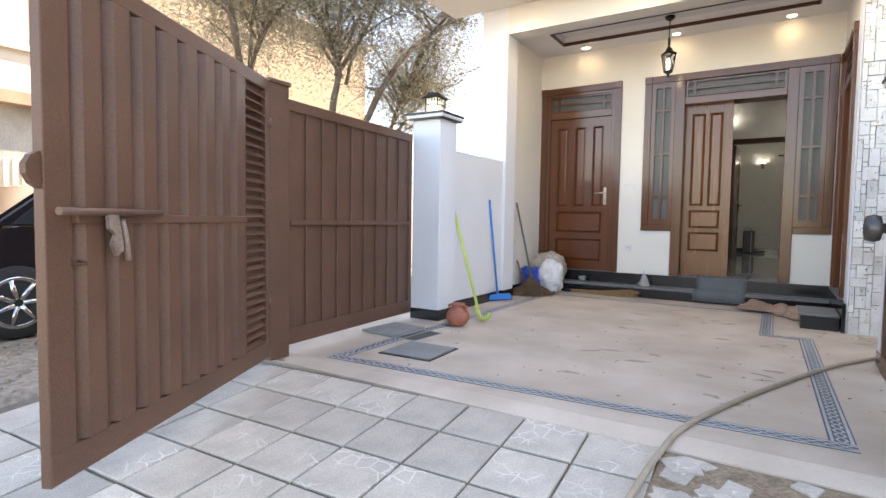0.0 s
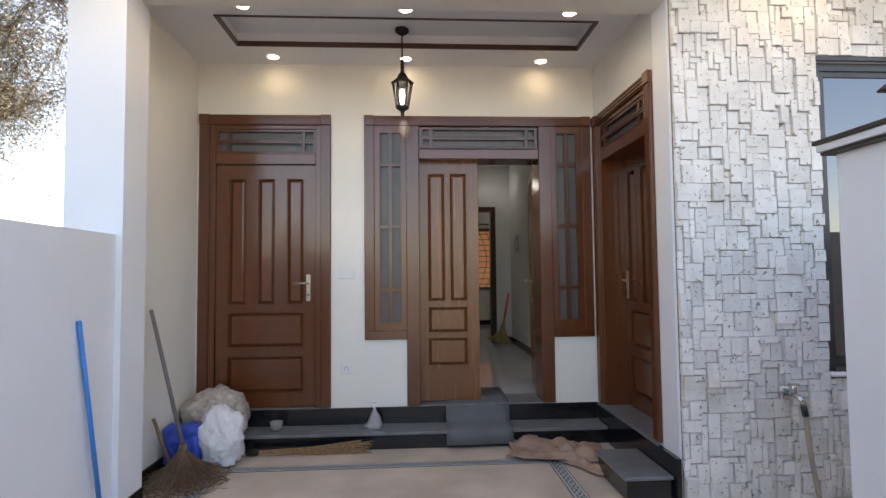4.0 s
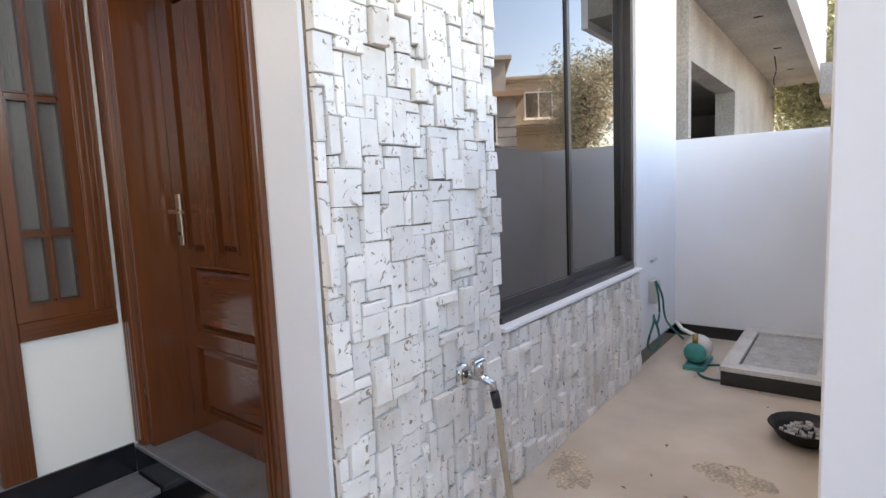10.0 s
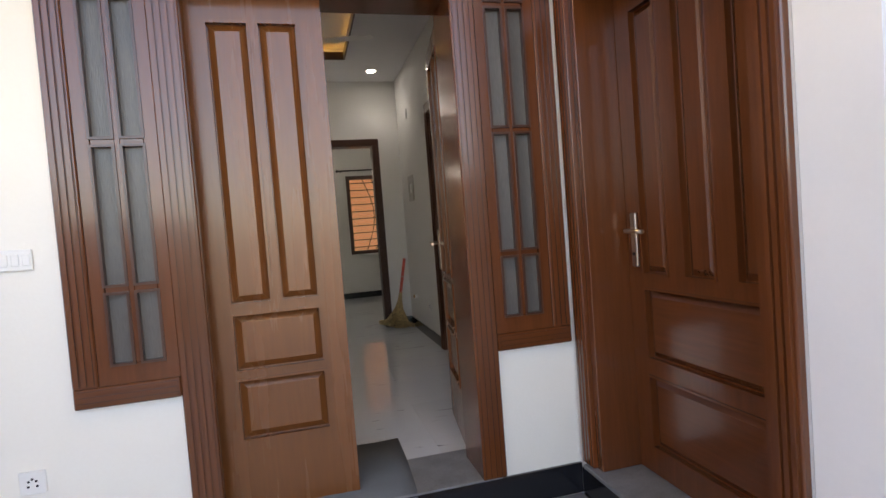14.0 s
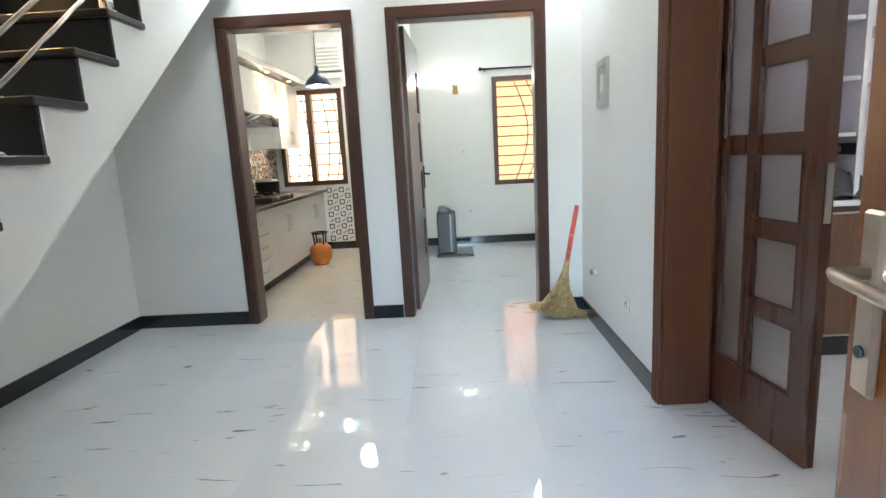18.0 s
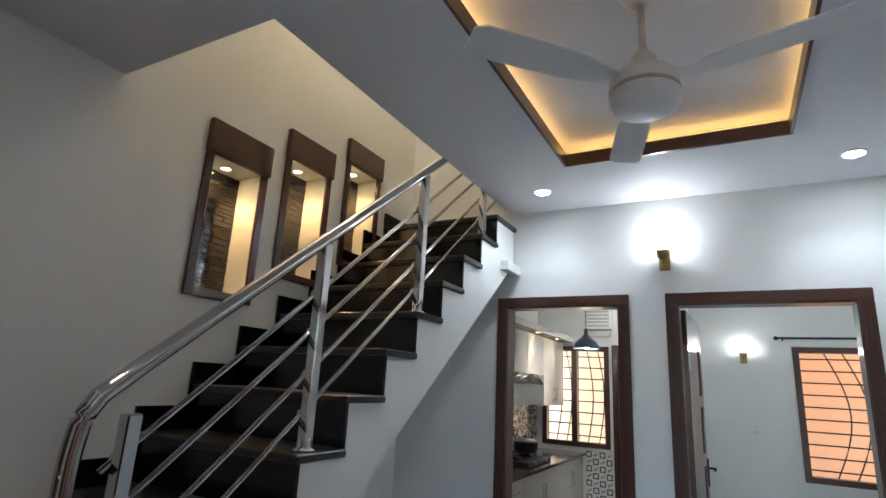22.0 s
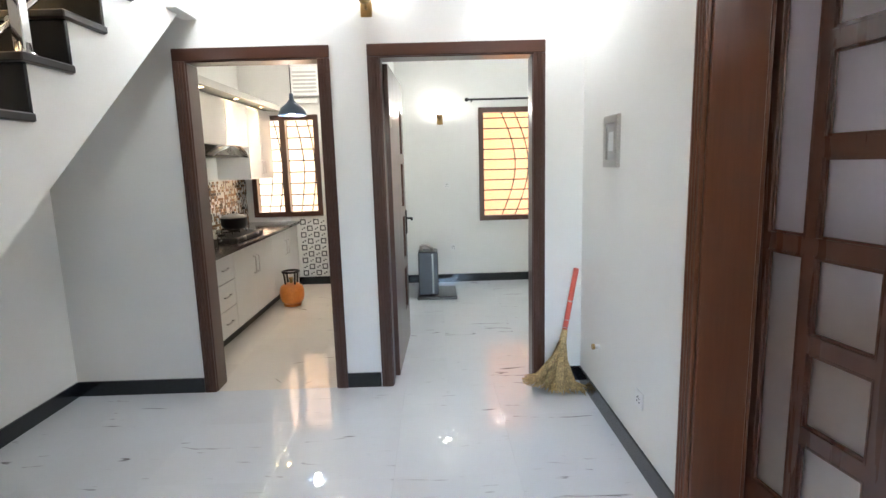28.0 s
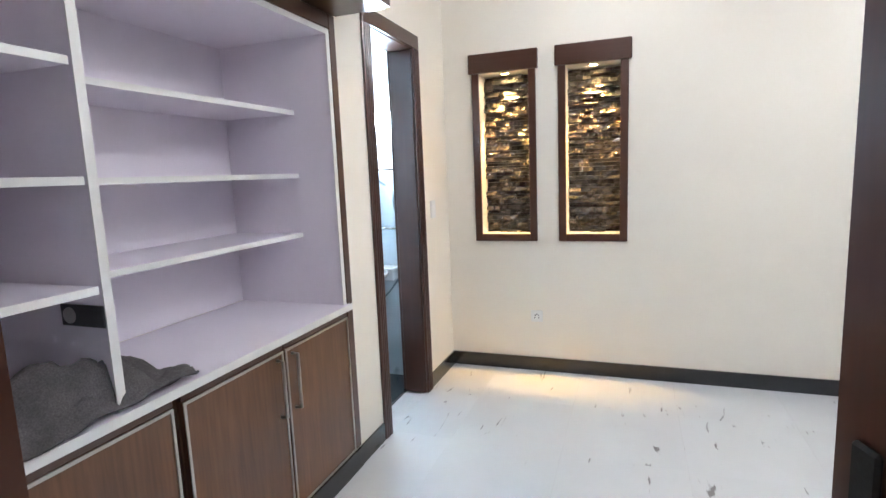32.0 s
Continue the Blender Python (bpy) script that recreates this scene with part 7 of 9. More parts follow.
part("lid", lathe(B(), [(0.126, 0.107), (0.1, 0.13), (0.03, 0.145), (0.002, 0.146)], 20), BRUSHED, pan)
part("knob", lathe(B(), [(0.01, 0.146), (0.018, 0.162), (0.002, 0.17)], 10), BLACKPLASTIC, pan)
jar = thing("steel_jug", "small steel jug on the kitchen counter", "jug", m=pose(0.52, 5.2, CT))
part("body", lathe(B(), [(0.002, 0), (0.05, 0), (0.052, 0.1), (0.045, 0.13), (0.05, 0.15), (0.044, 0.15), (0.04, 0.02)], 16), STEEL, jar)
part("ear", tube(B(), [(0.05, 0, 0.12), (0.085, 0, 0.11), (0.085, 0, 0.05), (0.05, 0, 0.04)], 0.006, 6), STEEL, jar)

ORANGE = surface("orange_cylinder_paint", (0.62, 0.2, 0.03), 0.4, 0.12, 6, 0.1, 60)
gc = thing("gas_cylinder", "orange gas cylinder standing on the kitchen floor", "gas cylinder", m=pose(0.88, 6.27, H))
part("foot_ring", lathe(B(), [(0.09, 0), (0.095, 0.025), (0.088, 0.026), (0.084, 0.0)], 18), ORANGE, gc)
part("tank", lathe(B(), [(0.002, 0.015), (0.08, 0.02), (0.118, 0.06), (0.128, 0.1), (0.128, 0.17), (0.115, 0.215), (0.07, 0.245), (0.002, 0.252)], 22), ORANGE, gc)
part("valve", lathe(B(), [(0.018, 0.25), (0.018, 0.29), (0.026, 0.292), (0.026, 0.31), (0.002, 0.312)], 10), BRASS, gc)
for a in (45, 135, 225, 315):
    c_, s_ = math.cos(radians(a)), math.sin(radians(a))
    part("guard_post", tube(B(), [(0.07 * c_, 0.07 * s_, 0.235), (0.085 * c_, 0.085 * s_, 0.37)], 0.009, 6), IRON, gc)
part("guard_ring", tube(B(), [(0.087 * math.cos(2 * math.pi * k / 20), 0.087 * math.sin(2 * math.pi * k / 20), 0.375) for k in range(21)], 0.011, 6, caps=False), IRON, gc)

BLUELAMP = surface("blue_grey_enamel", (0.1, 0.15, 0.22), 0.3, 0.08, 6, 0.02)
pl = thing("pendant_lamp", "blue-grey enamel dome pendant lamp in the kitchen", "pendant lamp", m=pose(1.05, 6.15, 3.1))
part("rose", lathe(B(), [(0.05, 0), (0.05, -0.02), (0.01, -0.03)], 14), BLACKPLASTIC, pl)
part("cord", tube(B(), [(0, 0, -0.02), (0, 0, -0.62)], 0.004, 6), BLACKPLASTIC, pl)
part("shade", lathe(B(), [(0.02, -0.6), (0.024, -0.66), (0.06, -0.7), (0.11, -0.74), (0.135, -0.79), (0.14, -0.815), (0.134, -0.815), (0.128, -0.79), (0.1, -0.742), (0.05, -0.706)], 22), BLUELAMP, pl)
part("bulb", lathe(B(), [(0.02, -0.71), (0.045, -0.76), (0.04, -0.80), (0.002, -0.815)], 14), BULB, pl, "glowing bulb")
lamp("pendant_light", "POINT", (1.05, 6.15, 2.255), 0.28, (1.0, 0.95, 0.86), 0.04)
ks = thing("ceiling_light", "round white lit ceiling light in the kitchen", "ceiling light", m=pose(1.2, 6.6, 3.1))
part("rim", lathe(B(), [(0.17, 0), (0.17, -0.03), (0.15, -0.035)], 24), PLASTICWHITE, ks)
part("diffuser", lathe(B(), [(0.15, -0.033), (0.002, -0.04)], 24), glow("white_diffuser", (1.0, 0.98, 0.93), 1.2), ks, "lit white diffuser")
ac = thing("exhaust_unit", "white boxed exhaust fan high on the kitchen wall", "exhaust fan", m=pose(0.95, YK, 2.78))
part("housing", box(B(), -0.17, 0.17, -0.09, 0, -0.17, 0.17, 0.01), PLASTICWHITE, ac)
for k in range(6):
    part("louvre", box(B(), -0.14, 0.14, -0.098, -0.09, -0.13 + k * 0.045, -0.105 + k * 0.045, 0.002), PLASTICGREY, ac)
pz = thing("water_geyser_pipe", "white plastic unit below the exhaust fan", "wall unit", m=pose(0.95, YK, 2.56))
part("body", box(B(), -0.14, 0.14, -0.05, 0, -0.035, 0.035, 0.008), PLASTICWHITE, pz)

# patterned wall tiles under the window and mosaic behind the stove
MOSW = surface("white_mosaic", (0.78, 0.78, 0.74), 0.2, 0.05, 6, 0.0, each=0.06)
MOSB = surface("black_mosaic", (0.03, 0.03, 0.032), 0.2, 0.2, 6, 0.0)
MOSG = surface("brown_mosaic", (0.2, 0.12, 0.06), 0.2, 0.3, 6, 0.0, each=0.5)
pw = thing("patterned_wall_tiles", "white wall tiles with black square pattern below the kitchen window", "wall tiles", m=pose(0.75, YK, H + 0.1))
part("tile_back", box(B(), 0, 0.34, -0.008, -0.001, 0, 0.78), MOSW, pw)
bm = B()
c = 0.082
for i in range(4):
    for j in range(9):
        u, v = i * c + 0.006, j * c + 0.012
        s_ = 0.03
        if (i + j) % 2:
            for q in (0.0, 0.016):
                box(bm, u + 0.018 + q * 1.6, u + 0.036 + q * 1.6, -0.0105, -0.0082, v + 0.02 + q, v + 0.052 - (0.016 - q))
        else:
            for a0, a1, b0, b1 in ((0.004, 0.072, 0.004, 0.016), (0.004, 0.072, 0.06, 0.072), (0.004, 0.016, 0.016, 0.06), (0.06, 0.072, 0.016, 0.06)):
                box(bm, u + a0, u + a1, -0.0105, -0.0082, v + b0, v + b1)
part("square_pattern", bm, MOSB, pw)
ms = thing("mosaic_splashback", "brown, white and black mosaic splashback behind the stove", "wall tiles", m=pose(KW, 4.75, CT))
part("backing", box(B(), 0.0, 0.006, 0, 2.53, 0, 0.56), MOSW, ms)
rr = random.Random(8)
bms = [B(), B(), B()]
for i in range(84):
    for j in range(18):
        k = rr.choice((0, 0, 1, 2, 2))
        box(bms[k], 0.0062, 0.0095, i * 0.03 + 0.001, i * 0.03 + 0.029, j * 0.03 + 0.001, j * 0.03 + 0.029)
for bm, mt in zip(bms, (MOSW, MOSB, MOSG)):
    part("mosaic_layer", bm, mt, ms)["kind"] = "stuff"


def grille_window(name, x0, x1, z0, z1, y, mid, bars, arcs, label):
    """A dark wooden window with panes and an iron grille of level bars and bowed uprights."""
    w_ = thing(name, label, "window", kind="structure", m=pose(x0, y, z0))
    w, h = x1 - x0, z1 - z0
    f = 0.06
    part("window_frame", pierced("x", -0.02, 0.12, 0, w, 0, h, [(f, w - f, f, h - f)] if mid is None else [(f, mid - 0.035, f, h - f), (mid + 0.035, w - f, f, h - f)]), DARKWOOD, w_)
    spans = [(f, w - f)] if mid is None else [(f, mid - 0.035), (mid + 0.035, w - f)]
    for a, b in spans:
        p = part("pane", box(B(), a, b, 0.085, 0.089, f, h - f), LAMPGLASS, w_)
        p.visible_shadow = False
        for k in range(bars):
            z = f + (h - 2 * f) * (k + 0.5) / bars
            part("level_bar", box(B(), a, b, 0.055, 0.065, z - 0.007, z + 0.007), IRON, w_)
        for u, bow in arcs:
            c_ = a + (b - a) * u
            pts = [(c_ + bow * math.sin(math.pi * k / 12), 0.048, f + (h - 2 * f) * k / 12) for k in range(13)]
            part("bowed_bar", tube(B(), pts, 0.007, 6), IRON, w_)
    return w_


grille_window("window_kitchen", 0.2, 1.06, 1.16, 2.4, YK, 0.42, 8, ((0.35, 0.07), (0.75, 0.07)), "dark wooden kitchen window with an iron grille")
grille_window("window_bedroom", 3.02, 3.95, 1.05, 2.42, YB, None, 10, ((0.28, 0.17), (0.48, 0.17)), "dark wooden bedroom window with a bowed iron grille")
slab("sill_bedroom", 3.0, 4.0, YB - 0.03, YB - 0.001, 1.02, 1.049, PLASTER_IN, "white window sill")
kd = thing("door_kitchen_back", "closed dark brown kitchen back door", "door", kind="structure", m=pose(1.1, YK, H))
part("door_frame", pierced("x", -0.02, 0.12, 0, 0.65, 0, 2.14, [(0.07, 0.58, 0, 2.07)]), DARKWOOD, kd)
lf = part("door_leaf", box(B(), 0.072, 0.578, 0.03, 0.07, 0.005, 2.066), DARKWOOD, kd)
for z0, z1 in ((0.15, 0.85), (1.05, 1.9)):
    part("raised_panel", panel(B(), 0.15, 0.5, z0, z1, 0.0295, 0.012, 0.03), DARKWOOD, lf)
lever("door_handle", lf, 0.13, 0.95, 0.03, 1, BRUSHED, 0.8)

# ---- bedroom ----
cr_ = thing("curtain_rod", "dark metal curtain rod over the bedroom window", "curtain rod", m=pose(2.88, YB - 0.07, 2.51))
part("rod", tube(B(), [(0, 0, 0), (1.25, 0, 0)], 0.012, 8), IRON, cr_)
bm = B()
bmesh.ops.create_uvsphere(bm, u_segments=10, v_segments=8, radius=0.024)
part("finial", bm, IRON, cr_)
for x in (0.06, 1.19):
    part("bracket", tube(B(), [(x, 0.07, -0.02), (x, 0.02, -0.02), (x, 0, -0.01)], 0.008, 6), IRON, cr_)
socket("wall_socket", pose(2.62, YB, 1.5), "white socket in the middle of the bedroom wall")
socket("wall_socket", pose(2.68, YB, 0.72), "white socket low on the bedroom wall")
ap = thing("chimney_hood", "black glass kitchen chimney hood standing on the bedroom floor", "range hood", m=pose(2.24, 6.3, H))
part("glass_plate", box(B(), 0.0, 0.44, 0.0, 0.55, 0.0, 0.03, 0.006), BLACKPLASTIC, ap, "flat black glass plate")
part("duct_box", box(B(), 0.02, 0.24, 0.1, 0.36, 0.03, 0.52, 0.012), BLACKPLASTIC, ap)
part("duct_edge", box(B(), 0.17, 0.19, 0.094, 0.1, 0.05, 0.50, 0.003), PLASTICGREY, ap)
part("hose", tube(B(), curve_pts([(0.06, 0.2, 0.52), (0.05, 0.18, 0.575), (0.11, 0.16, 0.59), (0.18, 0.18, 0.55), (0.16, 0.22, 0.525)], 5), 0.016, 8), BRUSHED, ap)
part("knob", lathe(B(), [(0.02, 0.03), (0.018, 0.036), (0.002, 0.037)], 10, (0.22, 0.06, 0)), BRUSHED, ap)
dl = thing("ceiling_light", "round white lit ceiling light in the bedroom", "ceiling light", m=pose(3.4, 5.7, 3.1))
part("rim", lathe(B(), [(0.17, 0), (0.17, -0.03), (0.15, -0.035)], 24), PLASTICWHITE, dl)
part("diffuser", lathe(B(), [(0.15, -0.033), (0.002, -0.04)], 24), glow("cool_diffuser", (0.93, 0.98, 1.0), 1.2), dl, "lit white diffuser")

# ---- drawing room: built-in cabinet ----
LILAC = surface("lilac_white_laminate", (0.8, 0.755, 0.83), 0.4, 0.03, 2, 0.02)
CW = 1.135
built = thing("shelf_cabinet", "lilac-white open shelf unit with dark trim above a counter", "shelf unit", m=pose(3.66, 3.0, CW))
W = 2.15
part("back_panel", box(B(), 0.0, W - 0.02, 0.59, 0.6, 0.0, 1.3), LILAC, built)
part("top_panel", box(B(), 0.0, W - 0.03, 0.0, 0.589, 1.24, 1.26), LILAC, built)
part("side_panel", box(B(), W - 0.03, W - 0.01, 0.0, 0.589, 0.0, 1.26), LILAC, built)
part("side_panel", box(B(), 0.001, 0.02, 0.0, 0.589, 0.0, 1.239), LILAC, built)
part("edge_strip", box(B(), W - 0.036, W - 0.008, -0.004, -0.0005, 0.0, 1.262), PLASTICWHITE, built, "white edging")
part("edge_strip", box(B(), 0.0, W - 0.036, -0.004, -0.0005, 1.238, 1.262), PLASTICWHITE, built, "white edging")
part("divider", box(B(), 0.934, 0.955, 0.0, 0.588, 0.0, 1.239), LILAC, built)
part("edge_strip", box(B(), 0.931, 0.958, -0.004, -0.0005, 0.0, 1.237), PLASTICWHITE, built, "white edging")
for z in (0.34, 0.62, 0.91):
    part("shelf", box(B(), 0.961, W - 0.031, 0.2, 0.588, z - 0.008, z + 0.008), LILAC, built)
    part("edge_strip", box(B(), 0.961, W - 0.031, 0.194, 0.1995, z - 0.011, z + 0.01), PLASTICWHITE, built, "white edging")
    part("shelf", box(B(), 0.021, 0.924, 0.0, 0.588, z - 0.008, z + 0.008), LILAC, built)
    part("edge_strip", box(B(), 0.021, 0.921, -0.004, -0.0005, z - 0.011, z + 0.01), PLASTICWHITE, built, "white edging")
part("trim_side", box(B(), W - 0.006, W + 0.045, -0.006, 0.03, -0.75, 1.33, 0.003), DARKWOOD, built, "dark wood trim")
part("trim_top", box(B(), 0.0, W - 0.007, -0.006, 0.03, 1.265, 1.33, 0.003), DARKWOOD_X, built, "dark wood trim")
hole = thing("socket_opening", "dark recessed socket box in the shelf divider", "socket", m=pose(4.5935, 3.08, 1.4) @ RZ90)
part("box", box(B(), -0.08, 0.08, -0.006, 0.0, -0.03, 0.03, 0.002), BLACKPLASTIC, hole)
part("socket_ring", lathe(B(), [(0.022, 0), (0.022, 0.004), (0.015, 0.005)], 14), BRUSHED, hole, m=Matrix.Translation((-0.045, -0.006, 0)) @ RX)
ctr = thing("shelf_counter", "lilac-white counter board with a white front edge", "counter", m=pose(3.66, 2.975, CW))
part("board", box(B(), 0.0, 2.16, 0.003, 0.613, -0.028, -0.001, 0.002), LILAC, ctr)
part("edge_strip", box(B(), 0.0, 2.16, 0.0, 0.0028, -0.029, 0.0), PLASTICWHITE, ctr, "white edging")


def low_unit(x0, x1, label, hs):
    c = thing("low_cabinet", label, "cabinet", "low brown cabinets", m=pose(x0, 3.0, H))
    w = x1 - x0
    t_ = CW - 0.03 - H
    part("carcass", box(B(), 0.001, w - 0.001, 0.02, 0.58, 0.1, t_), CABWOOD, c)
    part("plinth", box(B(), 0.001, w - 0.001, 0.03, 0.58, 0.0, 0.099), BLACKGRANITE, c, "black plinth")
    part("top_rail", box(B(), 0.001, w - 0.001, 0.0, 0.019, t_ - 0.03, t_), DARKWOOD_X, c)
    d_ = part("cabinet_door", box(B(), 0.004, w - 0.004, -0.002, 0.0185, 0.104, t_ - 0.033, 0.002), CABWOOD, c)
    for a0, a1, b0, b1 in ((0.004, 0.014, 0.104, t_ - 0.033), (w - 0.014, w - 0.004, 0.104, t_ - 0.033), (0.014, w - 0.014, 0.104, 0.114), (0.014, w - 0.014, t_ - 0.043, t_ - 0.033)):
        part("metal_edge", box(B(), a0, a1, -0.006, -0.0022, b0, b1), BRUSHED, d_, "aluminium edge strip")
    xx = w - 0.045 if hs > 0 else 0.045
    part("handle", tube(B(), [(xx, -0.004, t_ - 0.29), (xx, -0.032, t_ - 0.29), (xx, -0.032, t_ - 0.06), (xx, -0.004, t_ - 0.06)], 0.007, 8), BRUSHED, d_, "steel bar handle")
    return c


low_unit(5.305, 5.805, "brown wood-grain low cabinet with aluminium edges beside the bathroom door", -1)
low_unit(4.795, 5.30, "brown wood-grain low cabinet with aluminium edges", 1)
low_unit(4.235, 4.765, "brown wood-grain low cabinet with aluminium edges", -1)
low_unit(3.70, 4.23, "brown wood-grain low cabinet with aluminium edges near the door", 1)
slab("baseboard_built", 3.66, 5.85, 2.985, 2.998, H, H + 0.1, BLACKGRANITE, "black granite skirting below the cabinets")
up = thing("high_cabinet", "dark brown cupboard box projecting above the shelves", "cabinet", m=pose(3.66, 2.72, 2.47))
part("carcass", box(B(), 0.0, 2.22, 0.02, 0.7, 0.0, 0.66, 0.003), DARKWOOD, up)
for k in range(4):
    d_ = part("cabinet_door", box(B(), k * 0.555 + 0.004, k * 0.555 + 0.551, 0.0, 0.019, 0.004, 0.655, 0.002), DARKWOOD, up)
    x0, x1 = k * 0.555 + 0.03, k * 0.555 + 0.525
    for a0, a1, b0, b1 in ((x0, x0 + 0.01, 0.03, 0.63), (x1 - 0.01, x1, 0.03, 0.63), (x0 + 0.01, x1 - 0.01, 0.03, 0.04), (x0 + 0.01, x1 - 0.01, 0.62, 0.63)):
        part("metal_edge", box(B(), a0, a1, -0.004, -0.0002, b0, b1), BRUSHED, d_, "aluminium edge strip")
    xx = x1 - 0.06 if k % 2 == 0 else x0 + 0.06
    part("handle", tube(B(), [(xx, 0, 0.1), (xx, -0.026, 0.1), (xx, -0.026, 0.3), (xx, 0, 0.3)], 0.007, 8), BRUSHED, d_, "steel bar handle")
CLOTHGREY = surface("dark_grey_cloth", (0.085, 0.078, 0.08), 0.95, 0.25, 12, 0.5, 220)
cloth("crumpled_cloth", pose(4.42, 3.11, CW, 0, 0, 2), 0.86, 0.3, 0.17, 3, CLOTHGREY, "dark grey crumpled cloth lying on the counter", "cloth", 40, 30, lump=0.07)
socket("wall_socket", pose(NX, 2.35, 0.69) @ RZ90, "white socket on the cream wall")
plate("switch_plate", pose(7.02, NY, 1.5), 0.075, 0.12, 2, "white switch plate beside the bathroom door")

# ---- bathroom ----
bs = thing("wash_basin", "white ceramic wash basin on the bathroom wall", "basin", m=pose(6.74, 3.48, H))
CERAMIC = surface("white_ceramic", (0.8, 0.8, 0.8), 0.08, 0.02, 3, 0.0, coat=0.5)
part("bowl", lathe(B(), [(0.05, 0.66), (0.12, 0.69), (0.2, 0.76), (0.235, 0.8), (0.235, 0.815), (0.215, 0.815), (0.16, 0.75), (0.03, 0.72)], 24), CERAMIC, bs)
part("rim_shelf", box(B(), 0.12, 0.258, -0.24, 0.24, 0.74, 0.83, 0.01), CERAMIC, bs)
part("trap", tube(B(), curve_pts([(0, 0, 0.66), (0, 0, 0.52), (0.05, 0, 0.46), (0.1, 0, 0.5), (0.25, 0, 0.52)], 4), 0.018, 8), STEEL, bs)
part("tap", tube(B(), curve_pts([(0.2, 0, 0.83), (0.2, 0, 0.93), (0.14, 0, 0.98), (0.06, 0, 0.95)], 4), 0.014, 8), STEEL, bs, "chrome tap")
tw = thing("towel_rail", "chrome towel rail on veined bathroom tiles", "towel rail", m=pose(6.99, 3.35, 1.38))
part("rail_bar", tube(B(), [(-0.06, -0.18, 0), (-0.06, 0.3, 0)], 0.009, 8), STEEL, tw)
for y in (-0.17, 0.29):
    part("bracket", tube(B(), [(0.01, y, 0), (-0.06, y, 0)], 0.014, 8), STEEL, tw)
sh = thing("glass_shelf", "small chrome-edged glass shelf over the basin", "shelf", m=pose(6.99, 3.45, 1.77))
part("plate", box(B(), -0.13, 0.0, -0.25, 0.3, -0.004, 0.004), LAMPGLASS, sh)
part("edge", tube(B(), [(-0.13, -0.25, 0.01), (-0.13, 0.3, 0.01)], 0.006, 6), STEEL, sh)
bl = thing("mirror_lamp", "bright white globe lamp on the bathroom wall", "wall lamp", m=pose(7.0, 3.32, 2.11))
part("base", lathe(B(), [(0.035, 0), (0.035, 0.02), (0.015, 0.03), (0.015, 0.05)], 12), STEEL, bl, m=Matrix.Rotation(radians(-90), 4, "Y"))
bm = B()
bmesh.ops.create_uvsphere(bm, u_segments=14, v_segments=10, radius=0.05, matrix=Matrix.Translation((-0.095, 0, 0)))
part("globe", bm, glow("blue_white_globe", (0.7, 0.88, 1.0), 20.0), bl, "glowing globe")
lamp("stair_landing_light", "POINT", (0.5, 2.7, 5.6), 2.2, (1.0, 0.8, 0.55), 0.1)

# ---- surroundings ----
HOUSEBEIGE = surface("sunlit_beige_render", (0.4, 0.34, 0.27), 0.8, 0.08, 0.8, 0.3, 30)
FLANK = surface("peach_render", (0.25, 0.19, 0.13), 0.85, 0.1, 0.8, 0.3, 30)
HOUSEGREY = surface("grey_house_paint", (0.33, 0.32, 0.31), 0.8, 0.06, 0.9, 0.3, 30)
CORRUGATED = surface("cream_sheet_metal", (0.52, 0.47, 0.4), 0.55, 0.12, 2, 0.1, 60)
TILEBROWN = surface("brown_roof_edge", (0.3, 0.2, 0.14), 0.7, 0.12, 3, 0.3, 40)
DARKPANE = surface("dark_house_glass", (0.03, 0.035, 0.04), 0.05, 0.05, 1, 0.0)


